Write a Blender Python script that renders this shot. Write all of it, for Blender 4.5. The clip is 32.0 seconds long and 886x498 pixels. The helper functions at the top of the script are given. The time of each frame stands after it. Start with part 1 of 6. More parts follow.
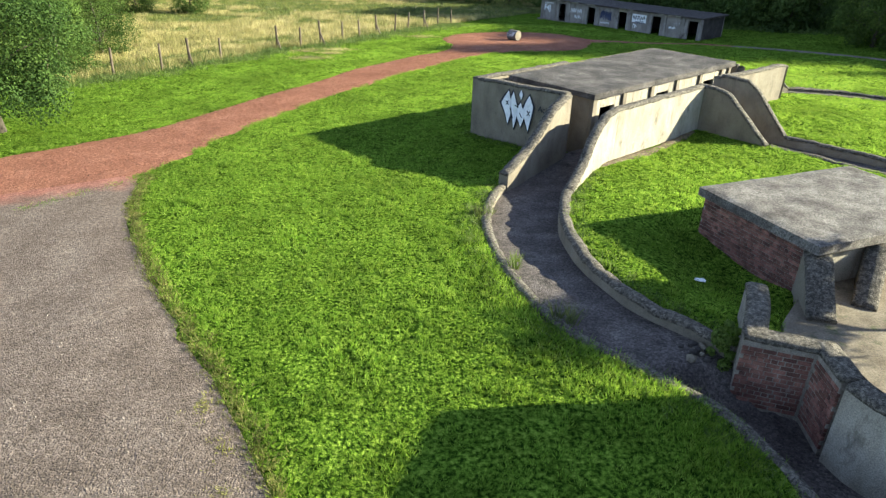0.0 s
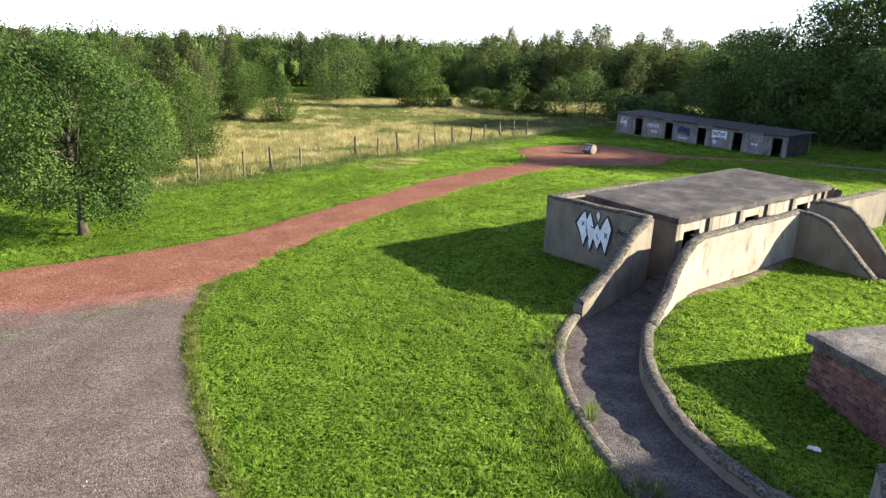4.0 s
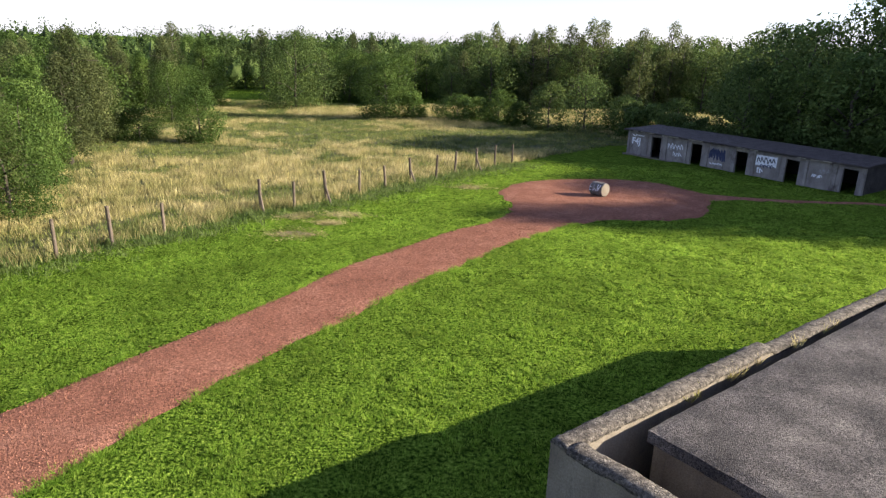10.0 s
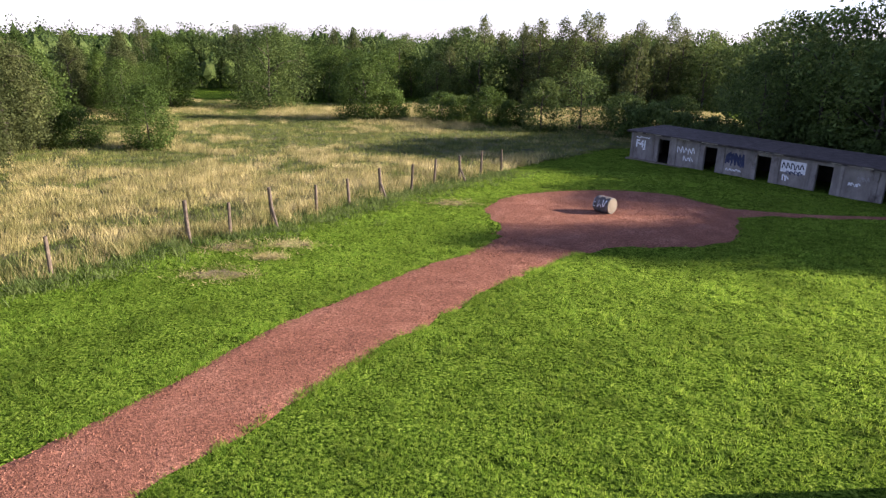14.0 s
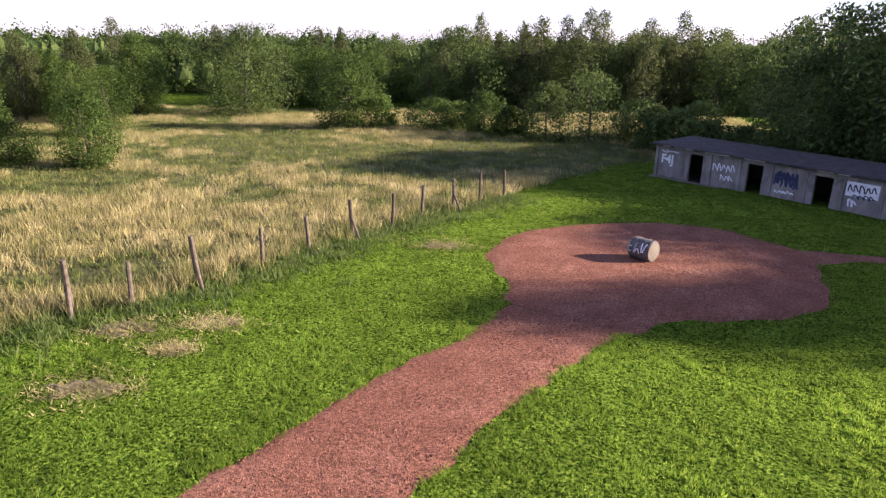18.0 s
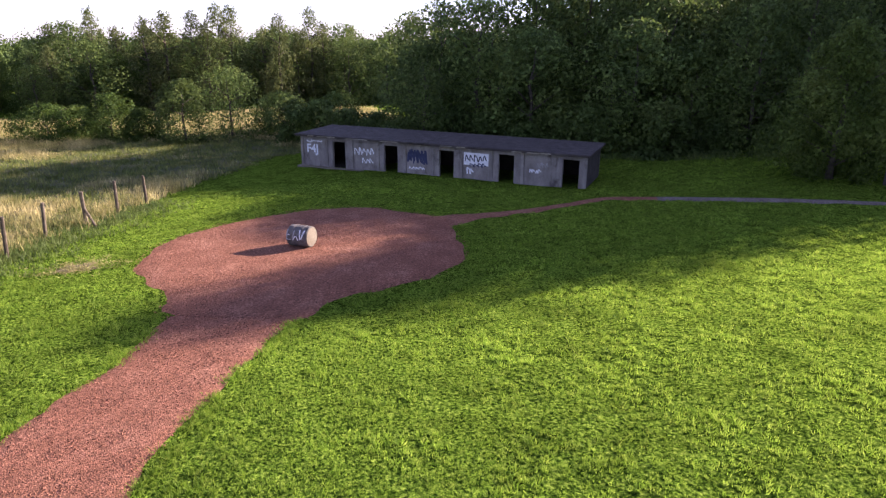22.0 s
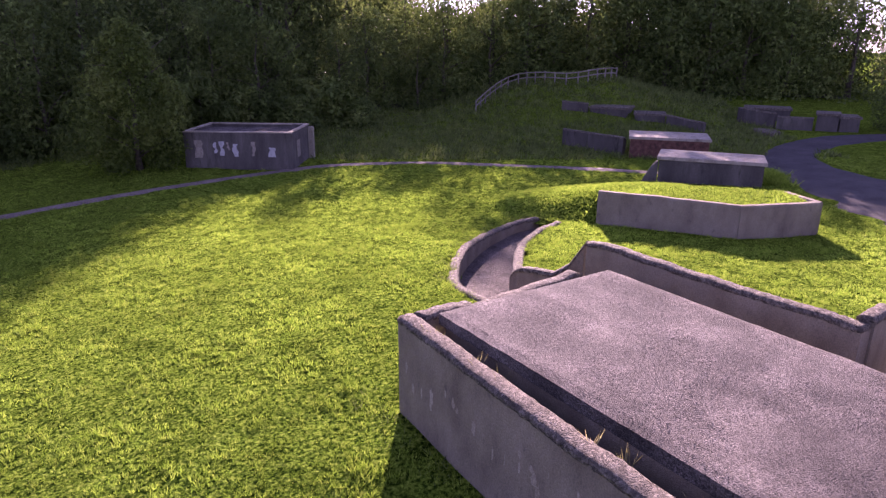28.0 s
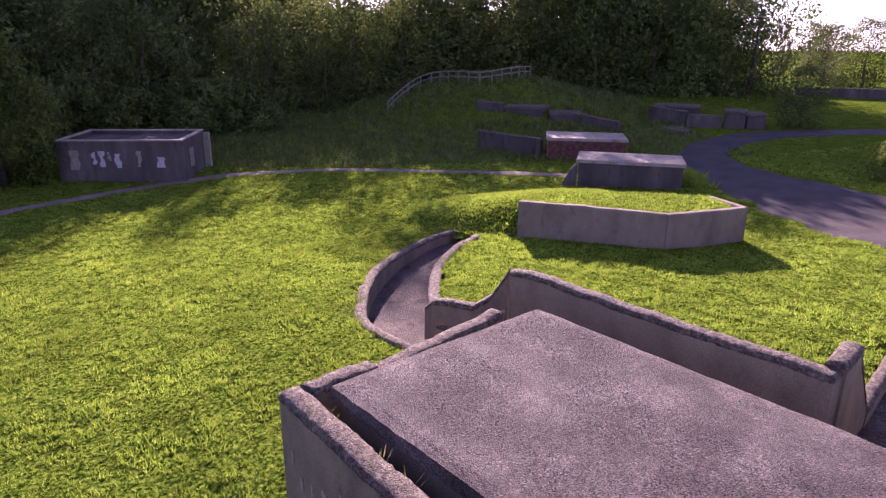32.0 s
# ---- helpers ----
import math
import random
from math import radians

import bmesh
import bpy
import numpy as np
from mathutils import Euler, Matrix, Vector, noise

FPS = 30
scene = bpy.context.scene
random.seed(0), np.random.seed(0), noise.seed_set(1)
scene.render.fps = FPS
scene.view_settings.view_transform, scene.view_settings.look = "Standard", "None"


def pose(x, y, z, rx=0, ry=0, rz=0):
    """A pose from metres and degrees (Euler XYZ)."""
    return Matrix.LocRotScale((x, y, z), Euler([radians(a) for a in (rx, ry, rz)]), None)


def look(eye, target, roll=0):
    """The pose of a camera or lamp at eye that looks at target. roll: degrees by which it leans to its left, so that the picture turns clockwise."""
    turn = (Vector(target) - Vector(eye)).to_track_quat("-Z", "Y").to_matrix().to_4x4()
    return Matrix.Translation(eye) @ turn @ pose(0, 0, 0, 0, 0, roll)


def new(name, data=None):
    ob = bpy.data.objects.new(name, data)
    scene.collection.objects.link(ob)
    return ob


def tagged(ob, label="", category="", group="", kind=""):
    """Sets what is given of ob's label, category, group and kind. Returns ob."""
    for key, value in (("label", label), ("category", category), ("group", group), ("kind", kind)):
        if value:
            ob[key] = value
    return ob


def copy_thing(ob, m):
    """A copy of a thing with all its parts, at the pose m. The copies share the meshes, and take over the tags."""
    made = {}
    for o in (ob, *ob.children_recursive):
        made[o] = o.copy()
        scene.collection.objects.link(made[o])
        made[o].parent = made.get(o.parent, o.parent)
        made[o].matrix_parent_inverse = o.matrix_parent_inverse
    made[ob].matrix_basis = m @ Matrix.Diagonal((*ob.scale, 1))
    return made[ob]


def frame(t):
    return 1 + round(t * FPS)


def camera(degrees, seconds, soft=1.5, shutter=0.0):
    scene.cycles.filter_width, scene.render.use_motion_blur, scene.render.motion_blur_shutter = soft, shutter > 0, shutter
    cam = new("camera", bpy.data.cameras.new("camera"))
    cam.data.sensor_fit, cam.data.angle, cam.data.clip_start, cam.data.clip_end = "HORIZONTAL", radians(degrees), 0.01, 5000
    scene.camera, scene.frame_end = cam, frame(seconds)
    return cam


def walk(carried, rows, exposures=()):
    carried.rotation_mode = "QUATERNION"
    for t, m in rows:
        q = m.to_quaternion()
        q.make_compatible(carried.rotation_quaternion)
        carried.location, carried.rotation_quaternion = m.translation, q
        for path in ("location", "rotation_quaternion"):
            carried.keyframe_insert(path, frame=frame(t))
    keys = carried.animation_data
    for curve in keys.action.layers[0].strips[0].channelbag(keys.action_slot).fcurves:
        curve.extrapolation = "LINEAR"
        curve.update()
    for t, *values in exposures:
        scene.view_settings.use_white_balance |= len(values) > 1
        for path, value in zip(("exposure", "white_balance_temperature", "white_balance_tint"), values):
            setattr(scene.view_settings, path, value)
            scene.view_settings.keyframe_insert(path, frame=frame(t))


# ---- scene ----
cam = camera(68.0, 32.0, 1.3)
# seconds, eye, target, roll
PATH = [
    (0, (0.778, -5.698, 7.038), (0.894, -3.913, 6.144), 1.8),
    (0.5, (0.871, -5.616, 7.059), (0.866, -3.828, 6.163), 1.9),
    (1, (0.909, -5.551, 7.123), (0.866, -3.739, 6.278), 1.9),
    (1.5, (0.924, -5.573, 7.154), (0.858, -3.718, 6.409), 1.8),
    (2, (0.91, -5.514, 7.189), (0.826, -3.649, 6.472), 1.8),
    (2.5, (0.871, -5.452, 7.208), (0.777, -3.571, 6.534), 1.8),
    (3, (0.848, -5.332, 7.254), (0.749, -3.439, 6.616), 1.8),
    (3.5, (0.831, -4.838, 7.245), (0.73, -2.939, 6.625), 1.8),
    (5.5, (0.953, -0.988, 7.122), (0.855, 0.913, 6.508), 1.8),
    (6, (0.997, 0.367, 7.088), (0.904, 2.268, 6.474), 1.8),
    (6.5, (0.991, 1.799, 7.046), (0.907, 3.7, 6.43), 1.9),
    (7, (1.157, 3.39, 6.995), (1.071, 5.291, 6.381), 1.7),
    (8, (1.427, 6.918, 6.945), (1.348, 8.819, 6.328), 1.7),
    (9, (1.812, 10.716, 7.057), (1.735, 12.616, 6.436), 1.7),
    (9.5, (2.023, 12.416, 7.168), (1.948, 14.316, 6.545), 1.7),
    (10, (2.214, 13.403, 7.162), (2.14, 15.304, 6.541), 1.6),
    (10.5, (2.412, 13.678, 7.058), (2.338, 15.58, 6.439), 1.5),
    (11, (2.609, 13.797, 7.005), (2.532, 15.699, 6.385), 1.5),
    (12, (2.717, 14.988, 6.836), (2.644, 16.889, 6.213), 1.5),
    (13, (2.741, 17.442, 6.732), (2.677, 19.342, 6.108), 1.5),
    (14, (2.768, 20.555, 6.576), (2.719, 22.455, 5.951), 1.3),
    (14.5, (2.788, 22.194, 6.515), (2.745, 24.094, 5.891), 1.2),
    (16.5, (2.521, 26.901, 6.542), (2.491, 28.802, 5.921), 1.2),
    (17, (2.611, 28.013, 6.428), (2.578, 29.914, 5.808), 1.1),
    (18, (2.802, 29.176, 6.2), (2.765, 31.077, 5.581), 1.1),
    (19, (3.02, 29.252, 5.973), (3.035, 31.155, 5.357), 1.0),
    (19.5, (2.996, 29.251, 6.003), (3.161, 31.146, 5.385), 0.9),
    (20, (3.008, 29.211, 5.984), (3.376, 31.078, 5.367), 1.0),
    (20.5, (3.063, 29.233, 5.957), (3.612, 31.055, 5.341), 0.9),
    (21, (3.115, 29.223, 5.924), (3.796, 31.0, 5.31), 0.7),
    (22, (3.128, 29.189, 5.909), (4.041, 30.86, 5.297), 0.5),
    (23, (3.123, 29.152, 5.958), (4.241, 30.693, 5.345), 0.6),
    (24, (3.125, 29.083, 6.017), (4.418, 30.479, 5.401), 0.6),
    (24.5, (3.162, 29.051, 6.066), (4.547, 30.355, 5.449), 0.5),
    (26.5, (3.166, 29.061, 6.106), (4.864, 29.922, 5.492), 0.2),
    (27, (3.194, 29.073, 6.077), (4.967, 29.766, 5.463), 0.2),
    (27.5, (3.212, 29.078, 6.026), (5.061, 29.532, 5.415), 0.4),
    (28, (3.224, 29.038, 5.993), (5.12, 29.231, 5.386), 0.4),
    (28.5, (3.25, 29.048, 5.98), (5.155, 29.101, 5.373), 0.4),
    (29, (3.342, 29.048, 5.991), (5.248, 29.028, 5.384), 0.5),
    (30, (3.581, 29.01, 6.01), (5.485, 28.97, 5.398), 0.5),
    (31, (4.539, 28.937, 5.999), (6.443, 28.893, 5.389), 0.5),
    (32, (5.858, 28.849, 5.994), (7.762, 28.802, 5.383), 0.5),
]
walk(cam, [(t, look(eye, target, roll)) for t, eye, target, roll in PATH],
     exposures=[(0, 2.25, 6500, -4), (3.5, 2.15, 6500, 6), (6, 1.85, 6500, 12), (11, 1.8, 6500, 13), (14, 1.8, 6500, 22), (18, 1.8, 6500, 28), (21, 1.9, 6500, 28), (23, 2.2, 6500, 34), (24.5, 2.3, 6500, 48), (28, 2.15, 6500, 64), (32, 1.9, 6500, 64)])

# ---- world, sun ----
SUN_AZ, SUN_EL = radians(2.0), radians(19.2)
world = bpy.data.worlds.new("sky_world")
scene.world = world
world.use_nodes = True
wn, wl = world.node_tree.nodes, world.node_tree.links
sky = wn.new("ShaderNodeTexSky")
sky.sky_type = "NISHITA"
sky.sun_disc = False
sky.sun_elevation, sky.sun_rotation = SUN_EL, radians(90) - SUN_AZ
sky.air_density, sky.dust_density, sky.ozone_density = 1.0, 0.2, 3.0
wn["Background"].inputs[1].default_value = 0.068
pale = wn.new("ShaderNodeHueSaturation")
pale.inputs["Saturation"].default_value = 0.6
wl.new(sky.outputs[0], pale.inputs["Color"])
cool = wn.new("ShaderNodeMix")
cool.data_type, cool.blend_type = "RGBA", "MULTIPLY"
cool.inputs[0].default_value, cool.inputs[7].default_value = 1.0, (0.92, 0.97, 1.24, 1)
wl.new(pale.outputs[0], cool.inputs[6])
wl.new(cool.outputs[2], wn["Background"].inputs[0])
sun = new("sun", bpy.data.lights.new("sun", "SUN"))
sun.data.energy, sun.data.angle, sun.data.color = 5.0, radians(0.5), (1.0, 0.9, 0.74)
sun.matrix_basis = look((0, 0, 0), (-math.cos(SUN_AZ) * math.cos(SUN_EL), -math.sin(SUN_AZ) * math.cos(SUN_EL), -math.sin(SUN_EL)))

# ---- materials ----


def material(name, stops, scale=2.0, detail=5.0, fine=40.0, fine_amount=0.25, rough=0.9, bump=0.3, bump_scale=60.0,
             spots=None, gloss=0.25, rnd=0.0, island=0.0, translucent=0.0, metallic=0.0, streak=1.0, pebble=0.0, chips=0.4):
    """Colours from a large noise, grain from a fine one, bump, optional dark or pale spots, and variation by object or by island."""
    m = bpy.data.materials.new(name)
    m.use_nodes = True
    n, link = m.node_tree.nodes, m.node_tree.links.new
    bsdf = n["Principled BSDF"]
    geo = n.new("ShaderNodeNewGeometry")
    big = n.new("ShaderNodeTexNoise")
    big.inputs["Scale"].default_value, big.inputs["Detail"].default_value, big.inputs["Roughness"].default_value = scale, detail, 0.62
    place = geo.outputs["Position"]
    if streak != 1.0:
        squash = n.new("ShaderNodeMapping")
        squash.inputs["Scale"].default_value = (1, 1, streak)
        link(place, squash.inputs["Vector"])
        place = squash.outputs[0]
    link(place, big.inputs["Vector"])
    ramp = n.new("ShaderNodeValToRGB")
    while len(ramp.color_ramp.elements) < len(stops):
        ramp.color_ramp.elements.new(0.5)
    for e, (p, c) in zip(ramp.color_ramp.elements, stops):
        e.position, e.color = p, (*c, 1)
    link(big.outputs[0], ramp.inputs[0])
    col = ramp.outputs[0]
    if fine_amount:
        grain = n.new("ShaderNodeTexNoise")
        grain.inputs["Scale"].default_value, grain.inputs["Detail"].default_value = fine, 4.0
        link(geo.outputs["Position"], grain.inputs["Vector"])
        span = n.new("ShaderNodeMapRange")
        span.inputs[1].default_value, span.inputs[2].default_value = 0.3, 0.7
        span.inputs[3].default_value, span.inputs[4].default_value = 1 - fine_amount, 1 + fine_amount
        link(grain.outputs[0], span.inputs[0])
        hsv = n.new("ShaderNodeHueSaturation")
        link(col, hsv.inputs["Color"])
        link(span.outputs[0], hsv.inputs["Value"])
        col = hsv.outputs[0]
    if spots:
        sscale, lo, hi, scol = spots
        sp = n.new("ShaderNodeTexNoise")
        sp.inputs["Scale"].default_value, sp.inputs["Detail"].default_value, sp.inputs["Roughness"].default_value = sscale, 6.0, 0.7
        link(place, sp.inputs["Vector"])
        sr = n.new("ShaderNodeMapRange")
        sr.inputs[1].default_value, sr.inputs[2].default_value = lo, hi
        link(sp.outputs[0], sr.inputs[0])
        mx = n.new("ShaderNodeMix")
        mx.data_type = "RGBA"
        link(sr.outputs[0], mx.inputs[0])
        link(col, mx.inputs[6])
        mx.inputs[7].default_value = (*scol, 1)
        col = mx.outputs[2]
    cells = None
    if pebble:
        cells = n.new("ShaderNodeTexVoronoi")
        cells.inputs["Scale"].default_value = pebble
        link(geo.outputs["Position"], cells.inputs["Vector"])
        tone = n.new("ShaderNodeSeparateColor")
        link(cells.outputs["Color"], tone.inputs[0])
        span = n.new("ShaderNodeMapRange")
        span.inputs[3].default_value, span.inputs[4].default_value = 1 - chips, 1 + chips
        link(tone.outputs[0], span.inputs[0])
        hsv = n.new("ShaderNodeHueSaturation")
        link(col, hsv.inputs["Color"])
        link(span.outputs[0], hsv.inputs["Value"])
        col = hsv.outputs[0]
    for amount, source in ((rnd, "object"), (island, "island")):
        if amount:
            if source == "object":
                src = n.new("ShaderNodeObjectInfo").outputs["Random"]
            else:
                src = geo.outputs["Random Per Island"]
            span = n.new("ShaderNodeMapRange")
            span.inputs[3].default_value, span.inputs[4].default_value = 1 - amount, 1 + amount
            link(src, span.inputs[0])
            hsv = n.new("ShaderNodeHueSaturation")
            link(col, hsv.inputs["Color"])
            link(span.outputs[0], hsv.inputs["Value"])
            col = hsv.outputs[0]
    link(col, bsdf.inputs["Base Color"])
    bsdf.inputs["Roughness"].default_value = rough
    bsdf.inputs["Metallic"].default_value = metallic
    bsdf.inputs["Specular IOR Level"].default_value = gloss
    if bump:
        bn = n.new("ShaderNodeTexNoise")
        bn.inputs["Scale"].default_value, bn.inputs["Detail"].default_value = bump_scale, 5.0
        link(geo.outputs["Position"], bn.inputs["Vector"])
        b = n.new("ShaderNodeBump")
        b.inputs["Strength"].default_value, b.inputs["Distance"].default_value = bump, 0.03
        link(bn.outputs[0], b.inputs["Height"])
        if pebble:
            b2 = n.new("ShaderNodeBump")
            b2.invert = True
            b2.inputs["Strength"].default_value, b2.inputs["Distance"].default_value = 0.9, 0.6 / pebble
            link(cells.outputs["Distance"], b2.inputs["Height"])
            link(b2.outputs[0], b.inputs["Normal"])
        link(b.outputs[0], bsdf.inputs["Normal"])
    if translucent:
        tr = n.new("ShaderNodeBsdfTranslucent")
        through_leaf = n.new("ShaderNodeHueSaturation")
        through_leaf.inputs["Hue"].default_value, through_leaf.inputs["Value"].default_value = 0.49, 1.6
        link(col, through_leaf.inputs["Color"])
        link(through_leaf.outputs[0], tr.inputs["Color"])
        mix = n.new("ShaderNodeMixShader")
        mix.inputs[0].default_value = translucent
        link(bsdf.outputs[0], mix.inputs[1])
        link(tr.outputs[0], mix.inputs[2])
        link(mix.outputs[0], n["Material Output"].inputs[0])
    return m


GROUND = material("lawn_sward", [(0.38, (0.014, 0.032, 0.004)), (0.47, (0.052, 0.098, 0.01)), (0.55, (0.108, 0.175, 0.02)), (0.66, (0.205, 0.28, 0.043))], scale=11.0, detail=8, fine=1.3, fine_amount=0.28, bump=1.0, bump_scale=13, gloss=0.0, rough=1.0)
GROUND.node_tree.nodes["Bump"].inputs["Distance"].default_value = 0.17
GRASS = material("grass_blades", [(0.36, (0.075, 0.15, 0.014)), (0.5, (0.14, 0.235, 0.026)), (0.64, (0.215, 0.3, 0.048))], scale=6.0, detail=5, fine=0.35, fine_amount=0.28, rough=0.6, bump=0, island=0.28, translucent=0.5, gloss=0.12)
DRY_GRASS = material("dry_field_grass", [(0.36, (0.15, 0.158, 0.05)), (0.5, (0.275, 0.248, 0.098)), (0.64, (0.43, 0.37, 0.178))], scale=0.6, detail=8, fine=1.4, fine_amount=0.35, rough=0.8, bump=0, island=0.4, translucent=0.35)
MEADOW_GREEN = material("rough_meadow_green", [(0.36, (0.06, 0.088, 0.02)), (0.5, (0.115, 0.142, 0.036)), (0.64, (0.21, 0.21, 0.066))], scale=0.6, detail=8, fine=2.0, fine_amount=0.35, rough=0.8, bump=0, island=0.4, translucent=0.35)
WEEDS = material("tall_weeds", [(0.35, (0.05, 0.085, 0.018)), (0.65, (0.125, 0.165, 0.045))], scale=1.0, fine=6, fine_amount=0.3, rough=0.7, bump=0, island=0.35, translucent=0.3)
RED = material("red_blaes_gravel", [(0.25, (0.16, 0.069, 0.045)), (0.5, (0.22, 0.098, 0.064)), (0.75, (0.28, 0.137, 0.093))], scale=0.8, detail=10, fine=12, fine_amount=0.3, bump=0.7, bump_scale=50, gloss=0.05, pebble=26.0, chips=0.4)
GRAVEL = material("grey_gravel", [(0.25, (0.095, 0.074, 0.061)), (0.5, (0.138, 0.108, 0.09)), (0.75, (0.18, 0.145, 0.123))], scale=0.8, detail=10, fine=12, fine_amount=0.3, bump=0.7, bump_scale=50, gloss=0.05, pebble=26.0, chips=0.34)
# where the two gravels meet, red chips are trodden into the grey
gn, gl = GRAVEL.node_tree.nodes, GRAVEL.node_tree.links
g_base = gn["Principled BSDF"].inputs["Base Color"]
g_geo = gn.new("ShaderNodeNewGeometry")
g_along = gn.new("ShaderNodeVectorMath")
g_along.operation = "DOT_PRODUCT"
g_along.inputs[1].default_value = (-0.432, 0.902, 0.0)
gl.new(g_geo.outputs["Position"], g_along.inputs[0])
g_noise = gn.new("ShaderNodeTexNoise")
g_noise.inputs["Scale"].default_value, g_noise.inputs["Detail"].default_value = 0.9, 8.0
gl.new(g_geo.outputs["Position"], g_noise.inputs["Vector"])
g_wave = gn.new("ShaderNodeMath")
g_wave.operation = "MULTIPLY_ADD"
g_wave.inputs[1].default_value = 3.4
gl.new(g_noise.outputs[0], g_wave.inputs[0])
gl.new(g_along.outputs["Value"], g_wave.inputs[2])
g_span = gn.new("ShaderNodeMapRange")
g_span.interpolation_type = "SMOOTHSTEP"
g_span.inputs[1].default_value, g_span.inputs[2].default_value = 18.9, 20.5
gl.new(g_wave.outputs[0], g_span.inputs[0])
g_red = gn.new("ShaderNodeMix")
g_red.data_type, g_red.blend_type = "RGBA", "MULTIPLY"
g_red.inputs[7].default_value = (1.8, 1.04, 0.95, 1)
g_grey = g_base.links[0].from_socket
gl.new(g_span.outputs[0], g_red.inputs[0])
gl.new(g_grey, g_red.inputs[6])
gl.new(g_red.outputs[2], g_base)
STONE_GREY = material("grey_stones", [(0.3, (0.084, 0.07, 0.0595)), (0.5, (0.14, 0.115, 0.101)), (0.7, (0.231, 0.203, 0.182))], scale=30, fine=60, fine_amount=0.2, bump=0, island=0.5, gloss=0.1)
STONE_RED = material("red_stones", [(0.3, (0.12, 0.05, 0.033)), (0.5, (0.188, 0.083, 0.054)), (0.7, (0.255, 0.14, 0.098))], scale=30, fine=60, fine_amount=0.2, bump=0, island=0.45, gloss=0.1)
ASPHALT = material("dark_road", [(0.3, (0.022, 0.02, 0.022)), (0.7, (0.05, 0.045, 0.048))], scale=0.8, fine=20, fine_amount=0.3, bump=0.5)
FOOT_EARTH = material("brown_trodden_earth", [(0.3, (0.075, 0.056, 0.034)), (0.5, (0.13, 0.1, 0.062)), (0.7, (0.19, 0.15, 0.1))], scale=3.0, detail=9, fine=30, fine_amount=0.4, bump=0.8, bump_scale=40, pebble=22.0)
EARTH = material("bare_earth", [(0.3, (0.085, 0.075, 0.034)), (0.7, (0.24, 0.185, 0.105))], scale=1.5, fine=12, fine_amount=0.4, bump=0.8, bump_scale=20)
CONCRETE = material("weathered_concrete", [(0.3, (0.118, 0.0983, 0.0748)), (0.5, (0.176, 0.15, 0.113)), (0.7, (0.223, 0.194, 0.15))], scale=1.3, detail=11, fine=35, fine_amount=0.22, bump=0.5, bump_scale=60, streak=0.6, spots=(3.2, 0.6, 0.78, (0.063, 0.0554, 0.0487)))
PALE = material("pale_concrete", [(0.33, (0.21, 0.182, 0.14)), (0.67, (0.35, 0.318, 0.262))], scale=1.6, detail=10, fine=40, fine_amount=0.3, bump=0.6, streak=0.45, spots=(2.6, 0.55, 0.7, (0.115, 0.1, 0.08)))
COPING = material("lichen_crusted_concrete", [(0.36, (0.0585, 0.0499, 0.0406)), (0.5, (0.109, 0.0944, 0.0764)), (0.64, (0.168, 0.148, 0.121))], scale=9.0, detail=9, fine=60, fine_amount=0.4, bump=1.0, bump_scale=60, pebble=26.0, chips=0.5, spots=(16.0, 0.57, 0.68, (0.039, 0.0343, 0.0312)))
ROOFTOP = material("gritty_roof_slab", [(0.32, (0.036, 0.032, 0.03)), (0.46, (0.062, 0.055, 0.051)), (0.56, (0.095, 0.084, 0.077)), (0.7, (0.15, 0.134, 0.12))], scale=0.9, detail=15, fine=40, fine_amount=0.35, bump=0.9, bump_scale=60, pebble=42.0, chips=0.55, spots=(1.1, 0.58, 0.72, (0.105, 0.095, 0.086)))
SLAB = material("grey_hut_slab", [(0.34, (0.07, 0.06, 0.055)), (0.5, (0.14, 0.125, 0.112)), (0.66, (0.21, 0.192, 0.174))], scale=1.3, detail=13, fine=40, fine_amount=0.4, bump=0.9, bump_scale=60, pebble=30.0, spots=(5.0, 0.58, 0.68, (0.05, 0.045, 0.04)))
MEADOW = material("dry_meadow_soil", [(0.38, (0.035, 0.045, 0.014)), (0.52, (0.07, 0.072, 0.026)), (0.66, (0.14, 0.118, 0.05))], scale=0.3, detail=8, fine=3, fine_amount=0.4, bump=0.8, bump_scale=8)
SIDE_GRIT = material("trodden_grit_path", [(0.3, (0.11, 0.085, 0.074)), (0.7, (0.19, 0.157, 0.14))], scale=1.0, detail=8, fine=14, fine_amount=0.3, bump=0.6, pebble=26.0)
TRENCH = material("trench_floor_concrete", [(0.3, (0.055, 0.044, 0.041)), (0.5, (0.088, 0.073, 0.067)), (0.7, (0.14, 0.12, 0.108))], scale=1.1, detail=12, fine=22, fine_amount=0.4, bump=0.7, pebble=24.0, spots=(1.6, 0.54, 0.68, (0.034, 0.029, 0.025)))
SANDY = material("sandy_concrete_floor", [(0.3, (0.1, 0.08, 0.056)), (0.5, (0.165, 0.136, 0.1)), (0.7, (0.24, 0.2, 0.15))], scale=1.6, detail=11, fine=24, fine_amount=0.3, bump=0.6, spots=(2.2, 0.56, 0.68, (0.06, 0.07, 0.03)))
BRICK = material("red_brick", [(0.35, (0.085, 0.042, 0.034)), (0.5, (0.155, 0.07, 0.054)), (0.65, (0.21, 0.108, 0.082))], scale=4.0, detail=6, fine=45, fine_amount=0.3, bump=0.5, rnd=0.45, spots=(2.2, 0.66, 0.8, (0.3, 0.26, 0.23)))
MORTAR = material("lime_mortar", [(0.3, (0.15, 0.128, 0.106)), (0.7, (0.27, 0.238, 0.2))], scale=5, fine=40, fine_amount=0.25, bump=0.5)
